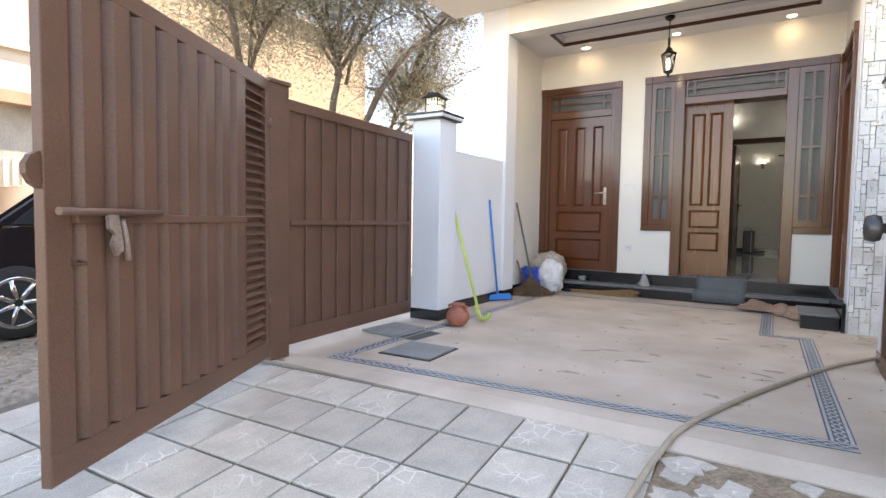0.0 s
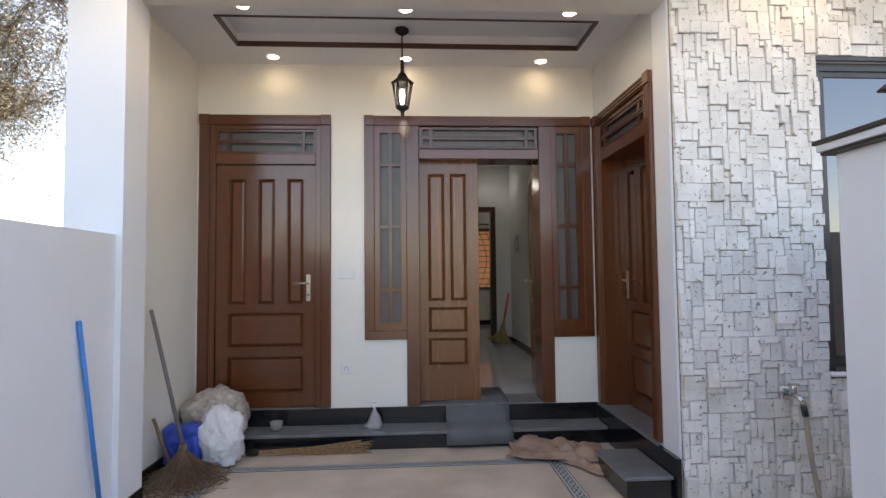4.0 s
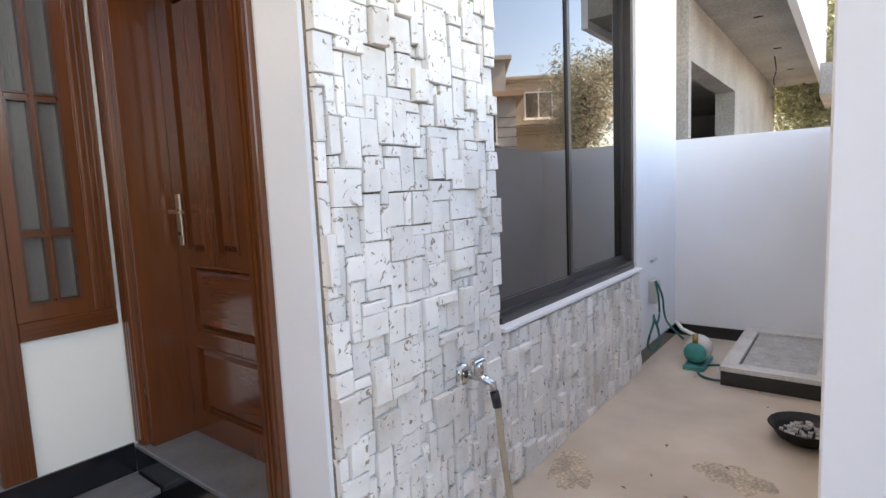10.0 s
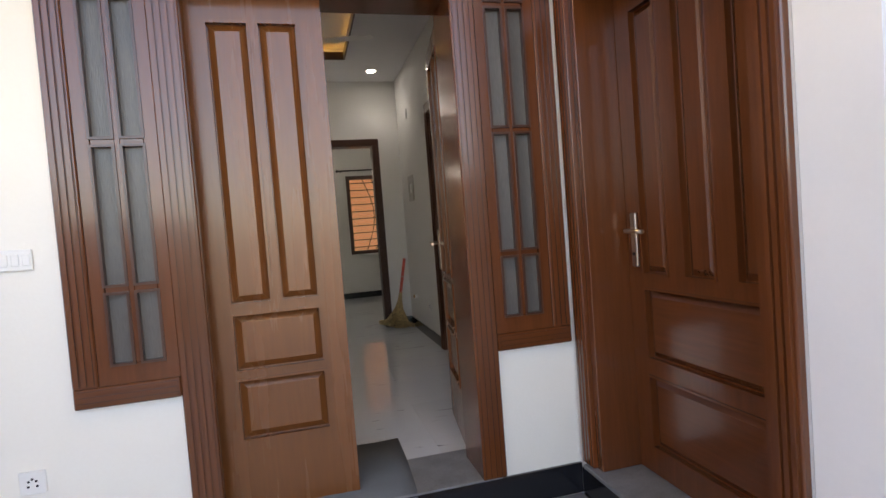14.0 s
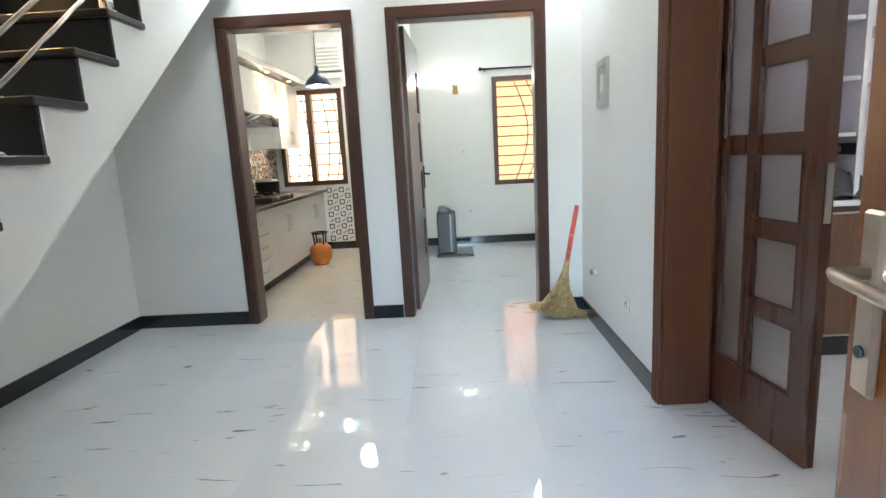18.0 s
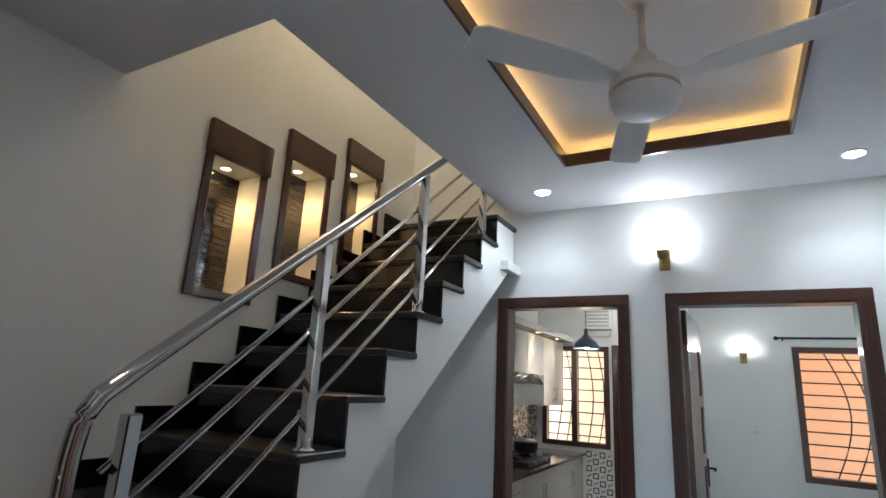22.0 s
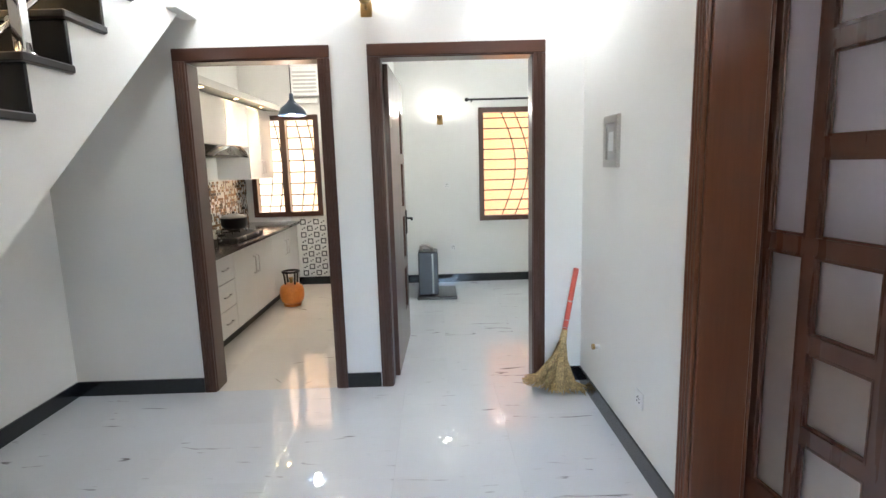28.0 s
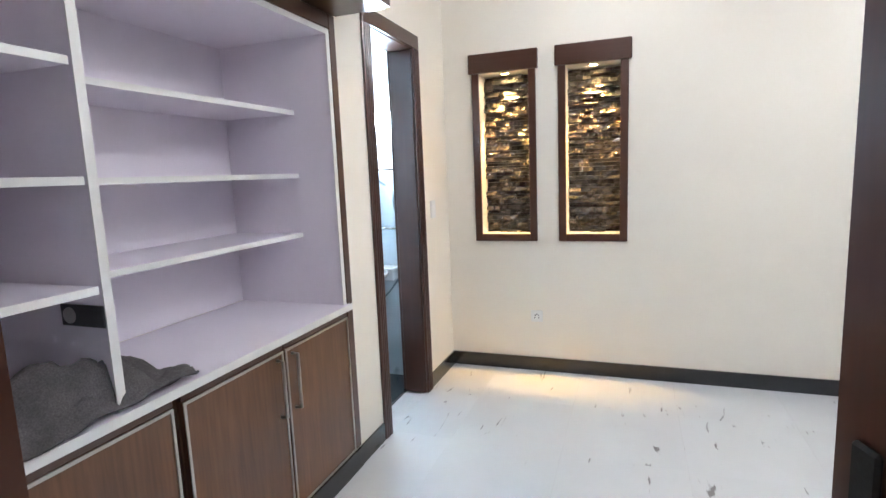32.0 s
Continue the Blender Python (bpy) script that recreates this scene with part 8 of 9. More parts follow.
def tree(name, m, stems, seed, leaf_mat, label, leaves, size, limbs=6, leaf=1.0):
    """A tapered, forked trunk with limbs, twigs and a loose crown of small leaves."""
    r = random.Random(seed)
    t = thing(name, label, "tree", m=m)
    ends = []
    for path, rad in stems:
        rad *= 0.7
        part("trunk", tube(B(), curve_pts(path, 4), rad, 9, rad * 0.45), BARK, t)
        tip = Vector(path[-1])
        base = Vector(path[-2])
        for k in range(limbs):
            f = r.uniform(-0.35, 1.0)
            o = base.lerp(tip, f)
            a, u = r.uniform(0, 6.28), r.uniform(0.3, 1.0)
            d = Vector((math.cos(a), math.sin(a), u)).normalized() + (tip - base).normalized() * 0.5
            ln = size * r.uniform(0.45, 1.0)
            p1 = o + d.normalized() * ln * 0.5 + Vector((r.uniform(-.1, .1), r.uniform(-.1, .1), 0.05)) * size
            p2 = o + d.normalized() * ln + Vector((0, 0, r.uniform(-0.15, 0.1) * size))
            part("limb", tube(B(), curve_pts([o, p1, p2], 4), rad * 0.42, 6, rad * 0.1), BARK, t)
            ends += [(o, p1, p2)]
    twig, crown = B(), B()
    for n_ in range(leaves):
        o, p1, p2 = r.choice(ends)
        f = r.uniform(0.25, 1.1)
        c = (o.lerp(p1, f * 2) if f < 0.5 else p1.lerp(p2, f * 2 - 1)) + Vector((r.gauss(0, 1), r.gauss(0, 1), r.gauss(0, 0.8))) * size * 0.23
        if n_ % 14 == 0:
            tube(twig, [p1.lerp(p2, min(1, f)), c], 0.006, 3, 0.002, caps=False)
        for q in range(3):
            e = c + Vector((r.gauss(0, 1), r.gauss(0, 1), r.gauss(0, 1))) * 0.05
            a = Vector((r.uniform(-1, 1), r.uniform(-1, 1), r.uniform(-0.8, 0.6))).normalized() * r.uniform(0.022, 0.042) * leaf
            b = Vector((r.uniform(-1, 1), r.uniform(-1, 1), r.uniform(-1, 1))).normalized() * r.uniform(0.006, 0.012) * leaf
            crown.faces.new([crown.verts.new(v) for v in (e - a, e + b, e + a, e - b)])
    part("twig_mass", twig, BARK, t)["kind"] = "stuff"
    part("crown", crown, leaf_mat, t)["kind"] = "stuff"
    return t


tree("dusty_tree", pose(-3.0, -0.9, 0), [
    ([(0, 0, 0), (-0.1, 0, 1.2), (-0.2, 0.05, 2.6), (-0.15, 0.1, 3.4), (-0.5, -0.3, 4.6)], 0.11),
    ([(-0.15, 0.08, 3.2), (0.1, 0.5, 4.0), (0.3, 0.9, 5.0)], 0.06),
    ([(0, 0.02, 0.9), (0.3, 0.15, 2.2), (0.4, 0.9, 3.45), (0.4, 2.1, 4.45), (0.3, 3.0, 5.2)], 0.09)], 4, LEAF, "dusty olive tree with forked stems behind the boundary wall", 21000, 1.8, 17)
tree("dusty_tree", pose(-4.3, -2.0, 0), [
    ([(0, 0, 0), (0.05, 0.1, 1.5), (0.1, 0.2, 3.0), (0.3, -0.2, 4.2), (0.2, -0.6, 5.2)], 0.12),
    ([(0.1, 0.15, 2.4), (-0.2, 0.7, 3.6), (-0.3, 1.2, 4.8)], 0.07)], 11, LEAF, "dusty olive tree behind the gate", 18000, 2.0, 17)
tree("dusty_tree", pose(-5.2, 2.6, 0), [
    ([(0, 0, 0), (0.05, 0.1, 1.6), (0.2, 0.3, 3.0), (0.6, 0.8, 4.6)], 0.12),
    ([(0.1, 0.2, 2.4), (0.2, 1.2, 3.6), (0.4, 2.2, 4.3)], 0.07)], 23, LEAF, "dusty olive tree beside the house", 16000, 1.9, 16)
tree("green_tree", pose(15.5, -2.6, 0), [
    ([(0, 0, 0), (0.1, 0, 1.4), (-0.1, 0.1, 2.6), (-0.2, -0.1, 4.3)], 0.14),
    ([(0, 0, 1.6), (0.5, -0.5, 2.6), (0.7, -0.9, 3.6)], 0.07),
    ([(0, 0, 1.2), (-0.3, 0.5, 2.0), (-0.6, 1.1, 2.9)], 0.07)], 31, LEAFB, "yellow-green tree beyond the yard wall", 26000, 1.7, 15, 1.7)
tree("street_tree", pose(33.0, -12.8, -0.3) @ Matrix.Scale(1.7, 4), [
    ([(0, 0, 0), (0.1, 0, 1.4), (0.0, 0.1, 2.6), (0.4, 0.4, 4.4)], 0.12),
    ([(0, 0, 1.6), (-0.6, 0.4, 2.8), (-1.2, 0.6, 4.0)], 0.08),
    ([(0, 0, 1.3), (0.6, -0.3, 2.2), (1.1, -0.5, 3.3)], 0.07)], 37, LEAF, "dark tree across the street", 9000, 1.7, 14, 2.2)


def house_window(parent, m, w, h):
    f = part("window", pierced("x", -0.05, 0.1, 0, w, 0, h, [(0.07, w / 2 - 0.03, 0.07, h - 0.07), (w / 2 + 0.03, w - 0.07, 0.07, h - 0.07)]), PLASTICWHITE, parent, "white framed window", m=m)
    part("pane", box(B(), 0.07, w - 0.07, 0.0, 0.02, 0.07, h - 0.07), DARKPANE, f)
    part("sill", box(B(), -0.06, w + 0.06, -0.12, 0.0, -0.07, -0.001), PLASTICWHITE, f)


# tall beige building behind the trees, its flank towards the carport
R90 = Matrix.Rotation(radians(90), 4, "Z")
ab = thing("beige_building", "tall sunlit beige building behind the trees", "building", m=pose(-17, -3, -0.2))
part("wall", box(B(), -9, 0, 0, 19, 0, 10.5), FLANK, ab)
part("roof", box(B(), -9.3, 0.3, -0.3, 19.3, 10.5, 10.75), CONCRETE, ab)
for z in (3.3, 6.5):
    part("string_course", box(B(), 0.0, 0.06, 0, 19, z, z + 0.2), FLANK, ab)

# low neighbour on the far side of the street bend
nb = thing("neighbour_house", "cream low house with a sheet metal gate and stepped eaves", "house", m=pose(-10.5, -9.5, -0.16))
part("wall", box(B(), -6, 0, 0, 8.6, 0, 3.3), CONCRETE, nb)
part("roof_edge", box(B(), -6.3, 0.35, -0.3, 8.9, 3.3, 3.55), TILEBROWN, nb)
part("parapet", box(B(), -6.1, 0.2, -0.1, 8.7, 3.55, 4.4), CORRUGATED, nb)
part("parapet_cap", box(B(), -6.2, 0.3, -0.2, 8.8, 4.4, 4.52), CORRUGATED, nb)
part("upper_storey", box(B(), -6, -1.5, 1.0, 7.8, 4.53, 7.2), HOUSEGREY, nb)
sg = part("sheet_gate", box(B(), 0.3, 0.34, 4.0, 8.0, 0.1, 2.2), CORRUGATED, nb)
for k in range(26):
    part("rib", box(B(), 0.34, 0.365, 4.06 + k * 0.152, 4.12 + k * 0.152, 0.1, 2.2), CORRUGATED, sg)
part("gate_wall", box(B(), 0.02, 0.5, 8.05, 8.5, 0, 2.5), HOUSEBEIGE, nb)
for y in (1.0,):
    house_window(nb, pose(0.0, y, 1.2) @ R90, 1.5, 1.2)

# bare concrete neighbour next door
cn = thing("concrete_house", "unfinished bare concrete house next door with a deep balcony", "house", m=pose(7.66, -1.4, 0))
part("wall", pierced("x", 0.0, 0.22, 0, 6.4, 0, 3.5, [(0.1, 2.35, 0, 2.44)]), CONCRETE, cn)
part("room_wall", box(B(), 0, 6.4, 2.2, 2.4, 0, 3.5), CONCRETE, cn)
part("side_wall", box(B(), 6.2, 6.4, 0.23, 2.2, 0, 3.5), CONCRETE, cn)
part("room_ceiling", box(B(), 0, 6.2, 0.23, 2.2, 2.6, 2.75), CONCRETE, cn)
bl_ = part("balcony", box(B(), 0, 6.4, -0.68, -0.001, 2.98, 3.5), CONCRETE, cn)
part("balcony_edge", box(B(), 0, 6.4, -0.75, -0.681, 2.9, 4.2), PLASTER, bl_, "white balcony parapet")
for k in range(3):
    part("ceiling_hole", lathe(B(), [(0.05, -0.004), (0.002, -0.005)], 10, (1.2 + 1.7 * k, -0.38, 2.98)), BLACKPLASTIC, bl_)
part("balcony", box(B(), 4.6, 9.2, -0.97, -0.752, 2.55, 3.0), CONCRETE, cn)
part("upper_wall", box(B(), 0, 6.4, 0.2, 2.4, 3.5, 7.0), CONCRETE, cn)
part("hanging_wire", tube(B(), curve_pts([(3.4, -0.3, 2.98), (3.42, -0.32, 2.8), (3.36, -0.3, 2.68), (3.43, -0.3, 2.6)], 4), 0.008, 5), BLACKPLASTIC, cn)

# houses across the street, seen in the window glass
gh = thing("grey_house", "grey two-storey house across the street with a balcony", "house", m=pose(28.35, -19.45, -0.4, 0, 0, -125) @ Matrix.Scale(1.15, 4))
part("wall", box(B(), -3.6, 3.6, 0, 6, 0, 6.2), HOUSEGREY, gh)
for z in (3.2, 3.7, 4.2, 4.7, 5.2):
    part("groove", box(B(), -3.6, -0.6, -0.012, -0.001, z, z + 0.03), BLACKPLASTIC, gh)
part("roof", box(B(), -4.0, 4.0, -0.6, 6.3, 6.2, 6.45), TILEBROWN, gh)
part("stair_tower", box(B(), -3.2, -0.2, 1.0, 5, 6.45, 8.3), HOUSEGREY, gh)
part("tower_roof", box(B(), -3.5, 0.1, 0.6, 5.3, 8.3, 8.5), HOUSEGREY, gh)
for x, z in ((-2.6, 3.9), (0.2, 3.9), (1.9, 3.9), (-2.2, 1.0), (1.4, 1.0)):
    house_window(gh, pose(x, 0.0, z), 1.3, 1.5)
bc = part("balcony", box(B(), -0.4, 3.6, -1.1, -0.001, 3.0, 3.2), HOUSEGREY, gh)
for k in range(9):
    part("rail_bar", box(B(), -0.4, 3.6, -1.1, -1.08, 3.3 + k * 0.09, 3.325 + k * 0.09), STEEL, bc)
bh = thing("beige_house", "beige house across the street with stepped cornices", "house", m=pose(35.0, -18.2, -0.4, 0, 0, -125) @ Matrix.Scale(1.25, 4))
part("wall", box(B(), -3.6, 3.6, 0, 6, 0, 4.3), HOUSEBEIGE, bh)
for k in range(4):
    part("cornice", box(B(), -3.6 - 0.15 * k, 3.6 + 0.15 * k, -0.15 * (k + 1), 6.1, 4.3 + 0.16 * k, 4.455 + 0.16 * k), HOUSEBEIGE, bh)
part("upper_storey", box(B(), -3.0, 1.4, 1.2, 6, 4.95, 7.2), HOUSEBEIGE, bh)
for k in range(3):
    part("cornice", box(B(), -3.1 - 0.15 * k, 1.5 + 0.15 * k, 1.1 - 0.15 * k, 6.1, 7.2 + 0.14 * k, 7.335 + 0.14 * k), HOUSEBEIGE, bh)
for x, z in ((-2.6, 1.2), (0.6, 1.2), (-2.0, 5.3)):
    house_window(bh, pose(x, 0.0 if z < 4 else 1.2, z), 1.6, 1.5)
# black sedan parked in the lane
CARBLACK = surface("black_car_paint", (0.008, 0.009, 0.012), 0.12, 0.2, 3, 0.0, coat=1.0)
TYRE = surface("tyre_rubber", (0.02, 0.02, 0.02), 0.8, 0.15, 9, 0.3)
car = thing("black_sedan", "black sedan with alloy wheels parked on the dirt lane", "car", m=pose(-3.5, -3.95, -0.16, 0, 0, 90))
side = [(-2.1, 0.35), (-2.15, 0.7), (-2.0, 0.9), (-1.25, 0.98), (1.35, 0.94), (2.1, 0.78), (2.2, 0.6), (2.15, 0.32), (1.75, 0.25), (-1.75, 0.25)]
bm = prism(B(), side, "y", -0.86, 0.86)
bmesh.ops.bevel(bm, geom=list(bm.edges), offset=0.05, segments=2, affect="EDGES")
part("body", bm, CARBLACK, car)
cab = [(-1.5, 0.95), (-1.0, 1.36), (-0.6, 1.43), (0.3, 1.42), (0.6, 1.36), (1.3, 0.95)]
bm = prism(B(), cab, "y", -0.72, 0.72)
bmesh.ops.bevel(bm, geom=list(bm.edges), offset=0.04, segments=2, affect="EDGES")
part("cabin", bm, CARBLACK, car)
for s_ in (-1, 1):
    for gl in ([(-1.28, 1.0), (-0.94, 1.31), (-0.55, 1.36), (-0.45, 1.0)], [(-0.38, 1.0), (-0.48, 1.36), (0.28, 1.36), (0.52, 1.3), (1.05, 1.0)]):
        part("side_window", prism(B(), gl, "y", s_ * 0.721, s_ * 0.727), DARKPANE, car)
    part("chrome_strip", box(B(), -1.35, 1.1, s_ * 0.735 - 0.006, s_ * 0.735 + 0.006, 0.972, 0.985), STEEL, car)
    part("mirror", box(B(), 0.85, 1.0, s_ * 0.95 - 0.09, s_ * 0.95 + 0.09, 0.98, 1.1, 0.03), CARBLACK, car)
    part("headlight", box(B(), 1.95, 2.14, s_ * 0.66 - 0.16, s_ * 0.66 + 0.16, 0.62, 0.76, 0.03), LAMPGLASS, car)
    for x in (-1.3, 1.3):
        w_ = part("wheel", lathe(B(), [(0.2, -0.1), (0.3, -0.1), (0.325, -0.06), (0.325, 0.06), (0.3, 0.1), (0.2, 0.1)], 26), TYRE, car, m=Matrix.Translation((x, s_ * 0.79, 0.325)) @ RX)
        bm = lathe(B(), [(0.205, -0.085), (0.205, 0.085)], 24, close=False)
        part("rim", bm, BRUSHED, w_)
        for e in (-1, 1):
            part("rim_lip", lathe(B(), [(0.185, e * 0.09), (0.2, e * 0.104), (0.222, e * 0.104), (0.228, e * 0.098)], 24, close=False), STEEL, w_)
        part("hub_disc", lathe(B(), [(0.2, -0.06), (0.2, 0.06)], 24), BRUSHED, w_)
        for k in range(7):
            a = 2 * math.pi * k / 7
            c_, d_ = math.cos(a), math.sin(a)
            part("spoke", tube(B(), [(0.03 * c_, 0.03 * d_, 0.095), (0.2 * c_, 0.2 * d_, 0.085)], 0.026, 5), STEEL, w_)
            part("spoke", tube(B(), [(0.03 * c_, 0.03 * d_, -0.095), (0.2 * c_, 0.2 * d_, -0.085)], 0.026, 5), STEEL, w_)

# stones and crumbs of the dirt lane
bm = B()
rr = random.Random(17)
for k in range(500):
    x, y, q = rr.uniform(-4.5, -0.95), rr.uniform(-6.7, -4.7), rr.uniform(0.008, 0.04)
    z = -0.157
    v = [bm.verts.new((x + q * rr.uniform(0.6, 1.2) * a, y + q * rr.uniform(0.6, 1.2) * b, z + q * c)) for a, b, c in ((1, 0, 0), (0, 1, 0), (-1, 0, 0), (0, -1, 0), (0.1, 0.1, 0.7), (0, 0, -0.4))]
    for i, j, l in ((0, 1, 4), (1, 2, 4), (2, 3, 4), (3, 0, 4), (1, 0, 5), (2, 1, 5), (3, 2, 5), (0, 3, 5)):
        bm.faces.new((v[i], v[j], v[l]))
solid("lane_rubble", bm, DIRT, "loose stones and clods on the dirt lane", "rubble", kind="stuff")

# ---- pieces of floors, walls and pavements ----
def laid(name, me, parent, at, rot=0.0):
    ob = new(name, me)
    ob.parent = parent
    ob.matrix_basis = pose(at[0], at[1], at[2], 0, 0, rot)
    return ob


def chipped(w, d, t, bevel):
    """A thin slab with chamfered upper edges, corner at the origin."""
    bm = B()
    lo = [bm.verts.new(c) for c in ((0, 0, 0), (w, 0, 0), (w, d, 0), (0, d, 0))]
    md = [bm.verts.new(c) for c in ((0, 0, t - bevel), (w, 0, t - bevel), (w, d, t - bevel), (0, d, t - bevel))]
    hi = [bm.verts.new(c) for c in ((bevel, bevel, t), (w - bevel, bevel, t), (w - bevel, d - bevel, t), (bevel, d - bevel, t))]
    for a, b in ((lo, md), (md, hi)):
        for k in range(4):
            bm.faces.new((a[k], a[(k + 1) % 4], b[(k + 1) % 4], b[k]))
    bm.faces.new(hi)
    bm.faces.new(lo[::-1])
    return bm


def tiled(name, x0, x1, y0, y1, pitch, mat, label, ox=0.0, oy=0.0, z=None):
    """Floor tiles of one room, cut at its walls."""
    z = H if z is None else z
    root = thing(name, label, kind="structure", m=pose(x0, y0, z - 0.011))
    meshes = {}
    x = x0 - ox
    while x < x1 - 0.01:
        y = y0 - oy
        while y < y1 - 0.01:
            a0, a1, b0, b1 = max(x, x0), min(x + pitch, x1), max(y, y0), min(y + pitch, y1)
            if a1 - a0 > 0.02 and b1 - b0 > 0.02:
                k = (round(a1 - a0, 3), round(b1 - b0, 3))
                if k not in meshes:
                    meshes[k] = mesh_of("tile", chipped(k[0] - 0.0003, k[1] - 0.0003, 0.011, 0.0002), mat)
                laid("tile", meshes[k], root, (a0 - x0, b0 - y0, 0))
            y += pitch
        x += pitch
    return root


tiled("floor_lounge_tiles", 0.03, 3.42, 0.255, 4.03, 0.6, FLOORTILE, "polished white floor tiles with small dark veins", 0.2, 0.3)
tiled("floor_bedroom_tiles", 2.02, 5.0, 4.03, 7.2, 0.6, FLOORTILE, "polished white bedroom floor tiles with small dark veins", 0.1, 0.1)
tiled("floor_kitchen_tiles", 0.03, 1.9, 4.031, 7.3, 0.6, KITCHENTILE, "polished cream kitchen floor tiles", 0.3, 0.1)
tiled("floor_drawing_tiles", 3.42, 7.36, -1.16, 3.0, 0.6, FLOORTILE, "polished white drawing room floor tiles with small veins", 0.2, 0.4)

# driveway tiles falling to the street
drive = thing("pavement_drive", "grey square driveway tiles with dirty joints and pale scratches", kind="structure", m=pose(1.26, -4.75, 0) @ pose(0, 0, 0, 0, 0, 2.6) @ pose(-1.26, 4.75, 0))
rr = random.Random(21)
PP, PY = 0.315, -4.745
me = mesh_of("paver", chipped(PP - 0.012, PP - 0.011, 0.035, 0.004), PAVER)


def fall(y):
    return -0.03 - 0.085 * (PY - y)


for i in range(13):
    for j in range(10):
        x, y = -0.633 + i * PP, PY - (j + 1) * 0.32
        if i > 9 and j < 2:
            continue
        ob = laid("paver", me, drive, (x + rr.uniform(-.002, .002), y, fall(y) - 0.035 + rr.uniform(-0.003, 0.002)), rr.uniform(-0.4, 0.4))
        ob.matrix_basis = ob.matrix_basis @ Matrix.Rotation(0.0848, 4, "X")
bm = B()
vs = [bm.verts.new(c) for c in ((-0.75, -8.0, fall(-8.0) - 0.012), (3.47, -8.0, fall(-8.0) - 0.012), (3.47, PY, fall(PY) - 0.012), (-0.75, PY, fall(PY) - 0.012))]
bm.faces.new(vs)
part("paver_bed", bm, SOILJOINT, drive, "dirty joint bed")
# patch of broken tile in mortar beside the gate post
patch = thing("broken_tile_patch", "patch of broken pale tile pieces set in dark mortar", "paving patch", m=pose(2.52, PY, fall(PY)) @ Matrix.Rotation(0.0848, 4, "X"))
part("mortar", box(B(), 0.0, 0.93, -0.635, -0.005, -0.011, -0.004), surface("brown_soil_bed", (0.25, 0.185, 0.125), 0.95, 0.25, 12, 0.6, 60), patch)
for k in range(110):
    cx, cy = rr.uniform(0.05, 0.88), -rr.uniform(0.05, 0.58)
    if noise.noise(Vector((cx * 4, cy * 4, 2.0))) < -0.3:
        continue
    q, a0 = rr.uniform(0.03, 0.07), rr.uniform(0, 6.28)
    part("shard", prism(B(), [(cx + q * rr.uniform(0.7, 1.2) * math.cos(a0 + a), cy + q * rr.uniform(0.7, 1.2) * math.sin(a0 + a)) for a in (0, 1.4, 2.9, 4.4)], "z", -0.004, rr.uniform(0.001, 0.005)), PAVER, patch)
tagged(part("apron_carport", prism(B(), [(PY + 0.002, -0.12), (-4.621, -0.12), (-4.621, -0.0005), (PY + 0.002, fall(PY) + 0.002)], "x", -0.5, 3.47), TERRAZZO), "worn beige terrazzo apron sloping to the gate", kind="structure")

# inlaid border of the carport floor
BORDERW = surface("pale_border_stone", (0.5, 0.52, 0.52), 0.4, 0.1, 9, 0.1, 90)
BORDERD = surface("blue_black_border_stone", (0.07, 0.085, 0.11), 0.35, 0.25, 9, 0.1, 90)


def border(x0, y0, x1, y1, w=0.1):
    """A strip of inlay: dark ground, two pale lines and a pale braid of two waves."""
    ln = math.hypot(x1 - x0, y1 - y0)
    root = thing("floor_border", "dark and white braided inlay strip in the carport floor", kind="structure", m=pose(x0, y0, 0.0, 0, 0, math.degrees(math.atan2(y1 - y0, x1 - x0))))
    part("border_ground", box(B(), 0, ln, -w / 2, w / 2, 0.0005, 0.0022), BORDERD, root)
    bm = B()
    for s_ in (-1, 1):
        box(bm, 0, ln, s_ * w * 0.36 - 0.006, s_ * w * 0.36 + 0.006, 0.0023, 0.0031)
    n = max(4, int(ln / 0.012))
    for ph in (0.0, math.pi):
        ring = []
        for k in range(n + 1):
            u = ln * k / n
            v = w * 0.19 * math.sin(u * 2 * math.pi / 0.12 + ph)
            ring.append([bm.verts.new((u, v + d_, 0.0026 + (0.0003 if ph else 0.0))) for d_ in (-0.0055, 0.0055)])
        for p, q in zip(ring, ring[1:]):
            bm.faces.new((p[0], q[0], q[1], p[1]))
    q = part("border_chips", bm, BORDERW, root, "pale inlay chips")
    q["kind"] = "stuff"


border(0.41, -4.47, 0.41, -0.60)
border(0.36, -4.52, 3.22, -4.355)
border(3.17, -4.31, 3.13, -1.94)
border(2.85, -1.84, 2.85, -0.55)
border(2.80, -1.89, 3.18, -1.89)
border(0.46, -0.60, 2.80, -0.60)

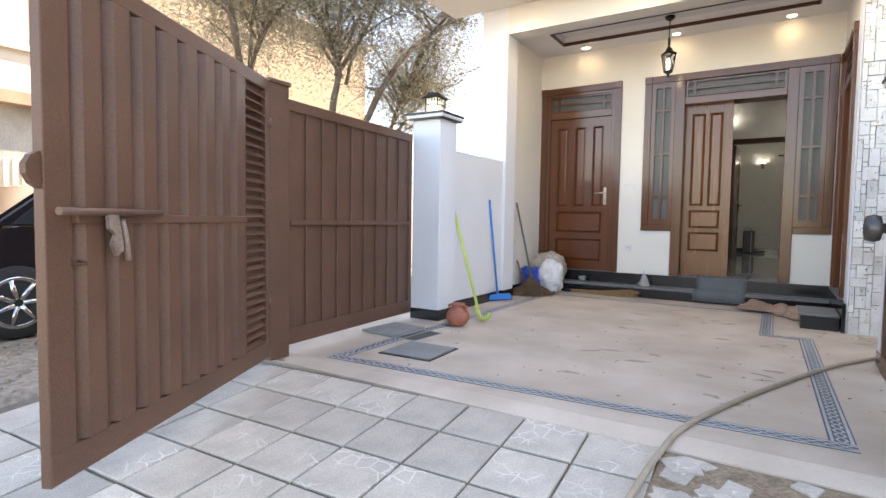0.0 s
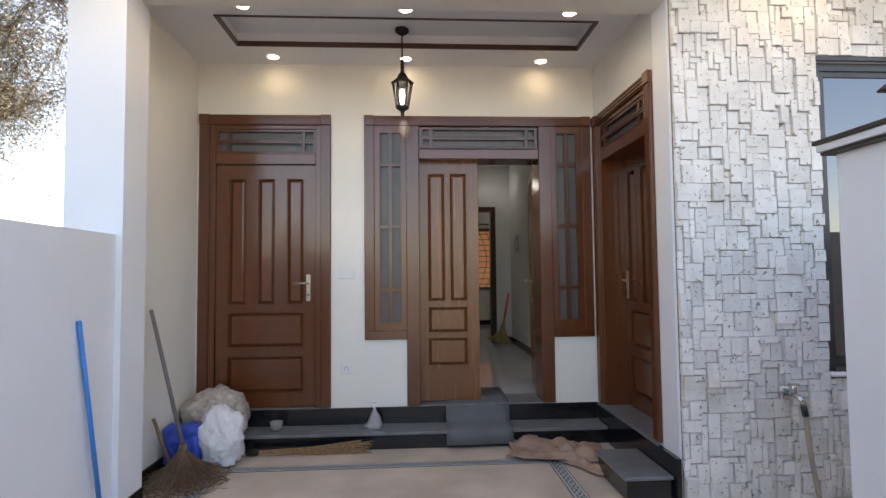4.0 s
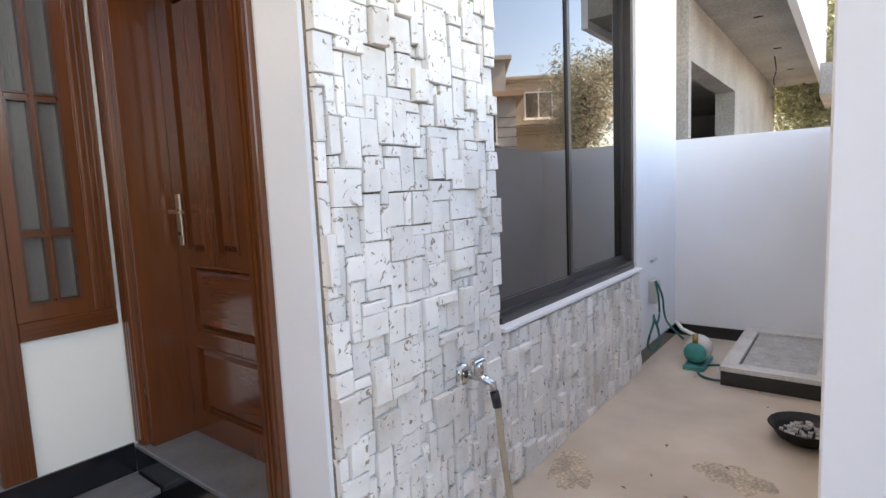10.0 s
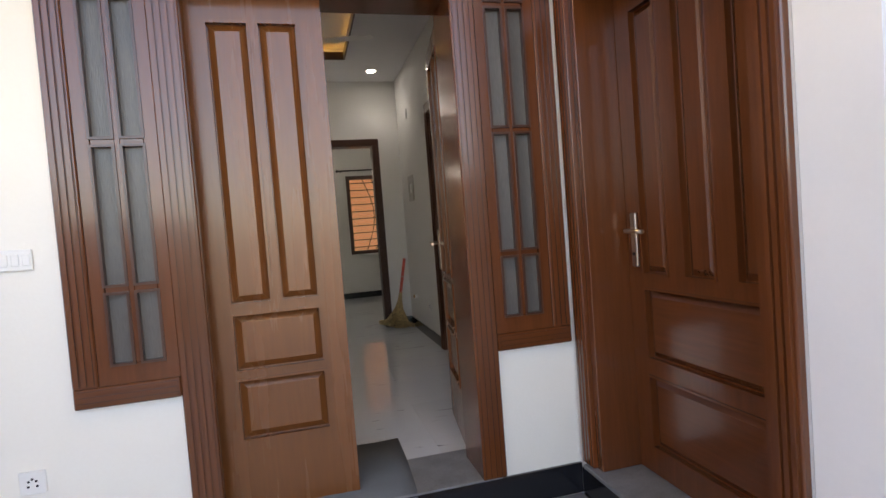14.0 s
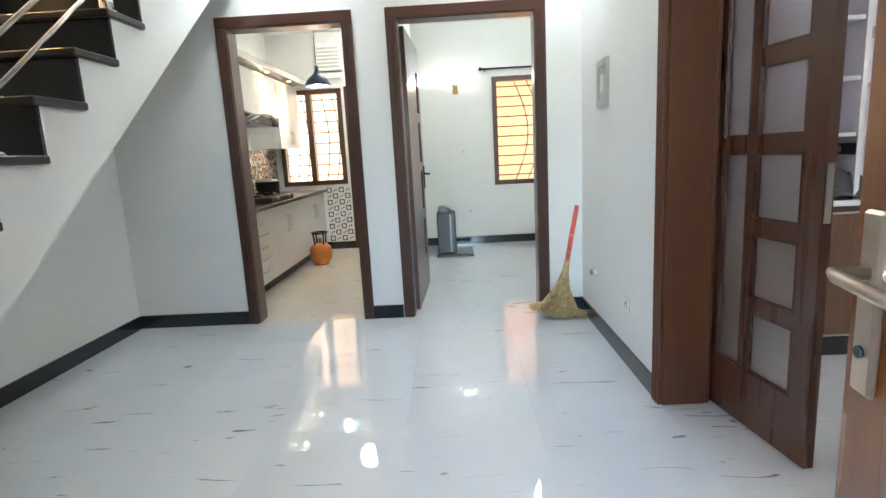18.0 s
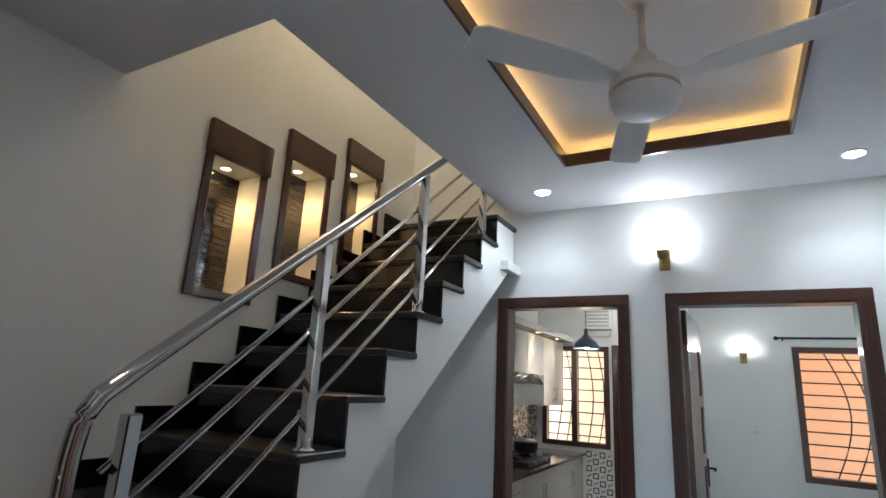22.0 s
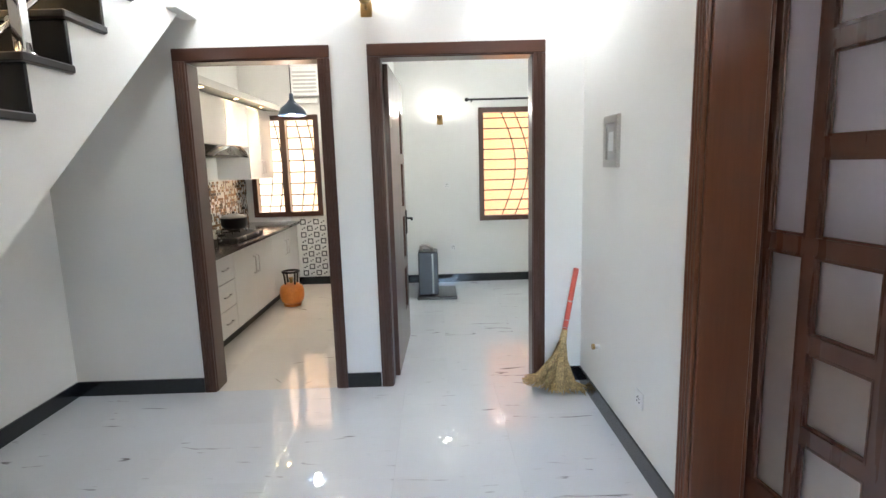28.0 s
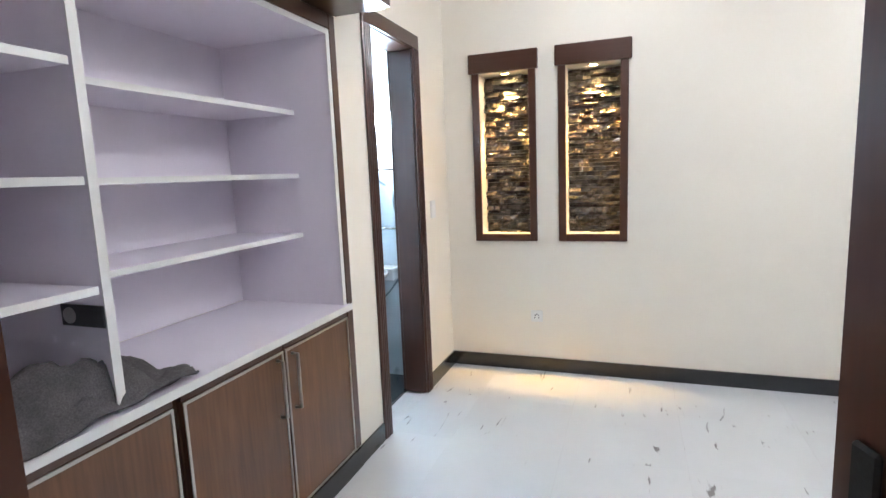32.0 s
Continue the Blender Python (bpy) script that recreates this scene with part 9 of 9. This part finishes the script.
# rough stone cladding of the front wall
rr = random.Random(33)
CELL = 0.038
blocks = {}
for w in (1, 2, 3):
    for h_ in (1, 2, 3, 4):
        for v in range(2):
            bm = B()
            a, b = w * CELL - 0.004, h_ * CELL - 0.004
            t_, e = 0.042, 0.003
            rj = random.Random(w * 100 + h_ * 10 + v)

            def j():
                return rj.uniform(-0.0028, 0.0028)
            lo = [bm.verts.new((x, 0, z)) for x, z in ((0, 0), (a, 0), (a, b), (0, b))]
            md = [bm.verts.new((x + j(), -t_ + e, z + j())) for x, z in ((0, 0), (a, 0), (a, b), (0, b))]
            hi = [bm.verts.new((x + j(), -t_ + j(), z + j())) for x, z in ((e, e), (a - e, e), (a - e, b - e), (e, b - e))]
            for p, q in ((lo, md), (md, hi)):
                for k in range(4):
                    bm.faces.new((p[k], p[(k + 1) % 4], q[(k + 1) % 4], q[k]))
            bm.faces.new(hi)
            blocks[w, h_, v] = mesh_of("stone", bm, STONE)


def cladding(name, x0, x1, z0, z1, label):
    root = thing(name, label, kind="structure", m=pose(x0, FRONT + 0.03, z0))
    nx, nz = round((x1 - x0) / CELL), round((z1 - z0) / CELL)
    part("mortar", box(B(), 0, nx * CELL, -0.012, -0.0005, 0, nz * CELL), STONEBACK, root)
    used = set()
    high = B()
    for jz in range(nz):
        for ix in range(nx):
            if (ix, jz) in used:
                continue
            w, h_ = rr.choice(((2, 2), (2, 3), (3, 2), (2, 3), (2, 4), (1, 2), (2, 1), (1, 1), (3, 3), (2, 4), (2, 3), (3, 4), (3, 1), (1, 3)))
            while w > 1 and (ix + w > nx or any((ix + k, jz) in used for k in range(w))):
                w -= 1
            h_ = min(h_, nz - jz)
            for p in range(w):
                for q in range(h_):
                    used.add((ix + p, jz + q))
            deep = rr.choice((-0.01, -0.004, 0.001, 0.006, 0.011, 0.016)) if w * h_ > 2 else rr.uniform(-0.002, 0.021)
            me = blocks[w, h_, rr.randrange(2)]
            mm = pose(ix * CELL + 0.001, deep, jz * CELL + 0.001, rr.uniform(-1.6, 1.6), 0, rr.uniform(-1.7, 1.7))
            if nz * CELL > 2 and jz * CELL > 2.05:
                had = len(high.verts)
                high.from_mesh(me)
                high.verts.ensure_lookup_table()
                bmesh.ops.transform(high, matrix=mm, verts=high.verts[had:])
            else:
                laid("stone", me, root, (0, 0, 0)).matrix_basis = mm
    if len(high.verts):
        part("upper_stones", high, STONE, root)["kind"] = "stuff"
    else:
        high.free()


cladding("wall_stone_pier", 3.445, 4.40, 0.0, 3.43, "white pitted split stone cladding beside the window")
cladding("wall_stone_below", 4.40, 6.34, 0.0, 0.735, "white pitted split stone cladding below the window")
cladding("wall_stone_above", 4.40, 6.45, 2.76, 3.43, "white pitted split stone cladding above the window")
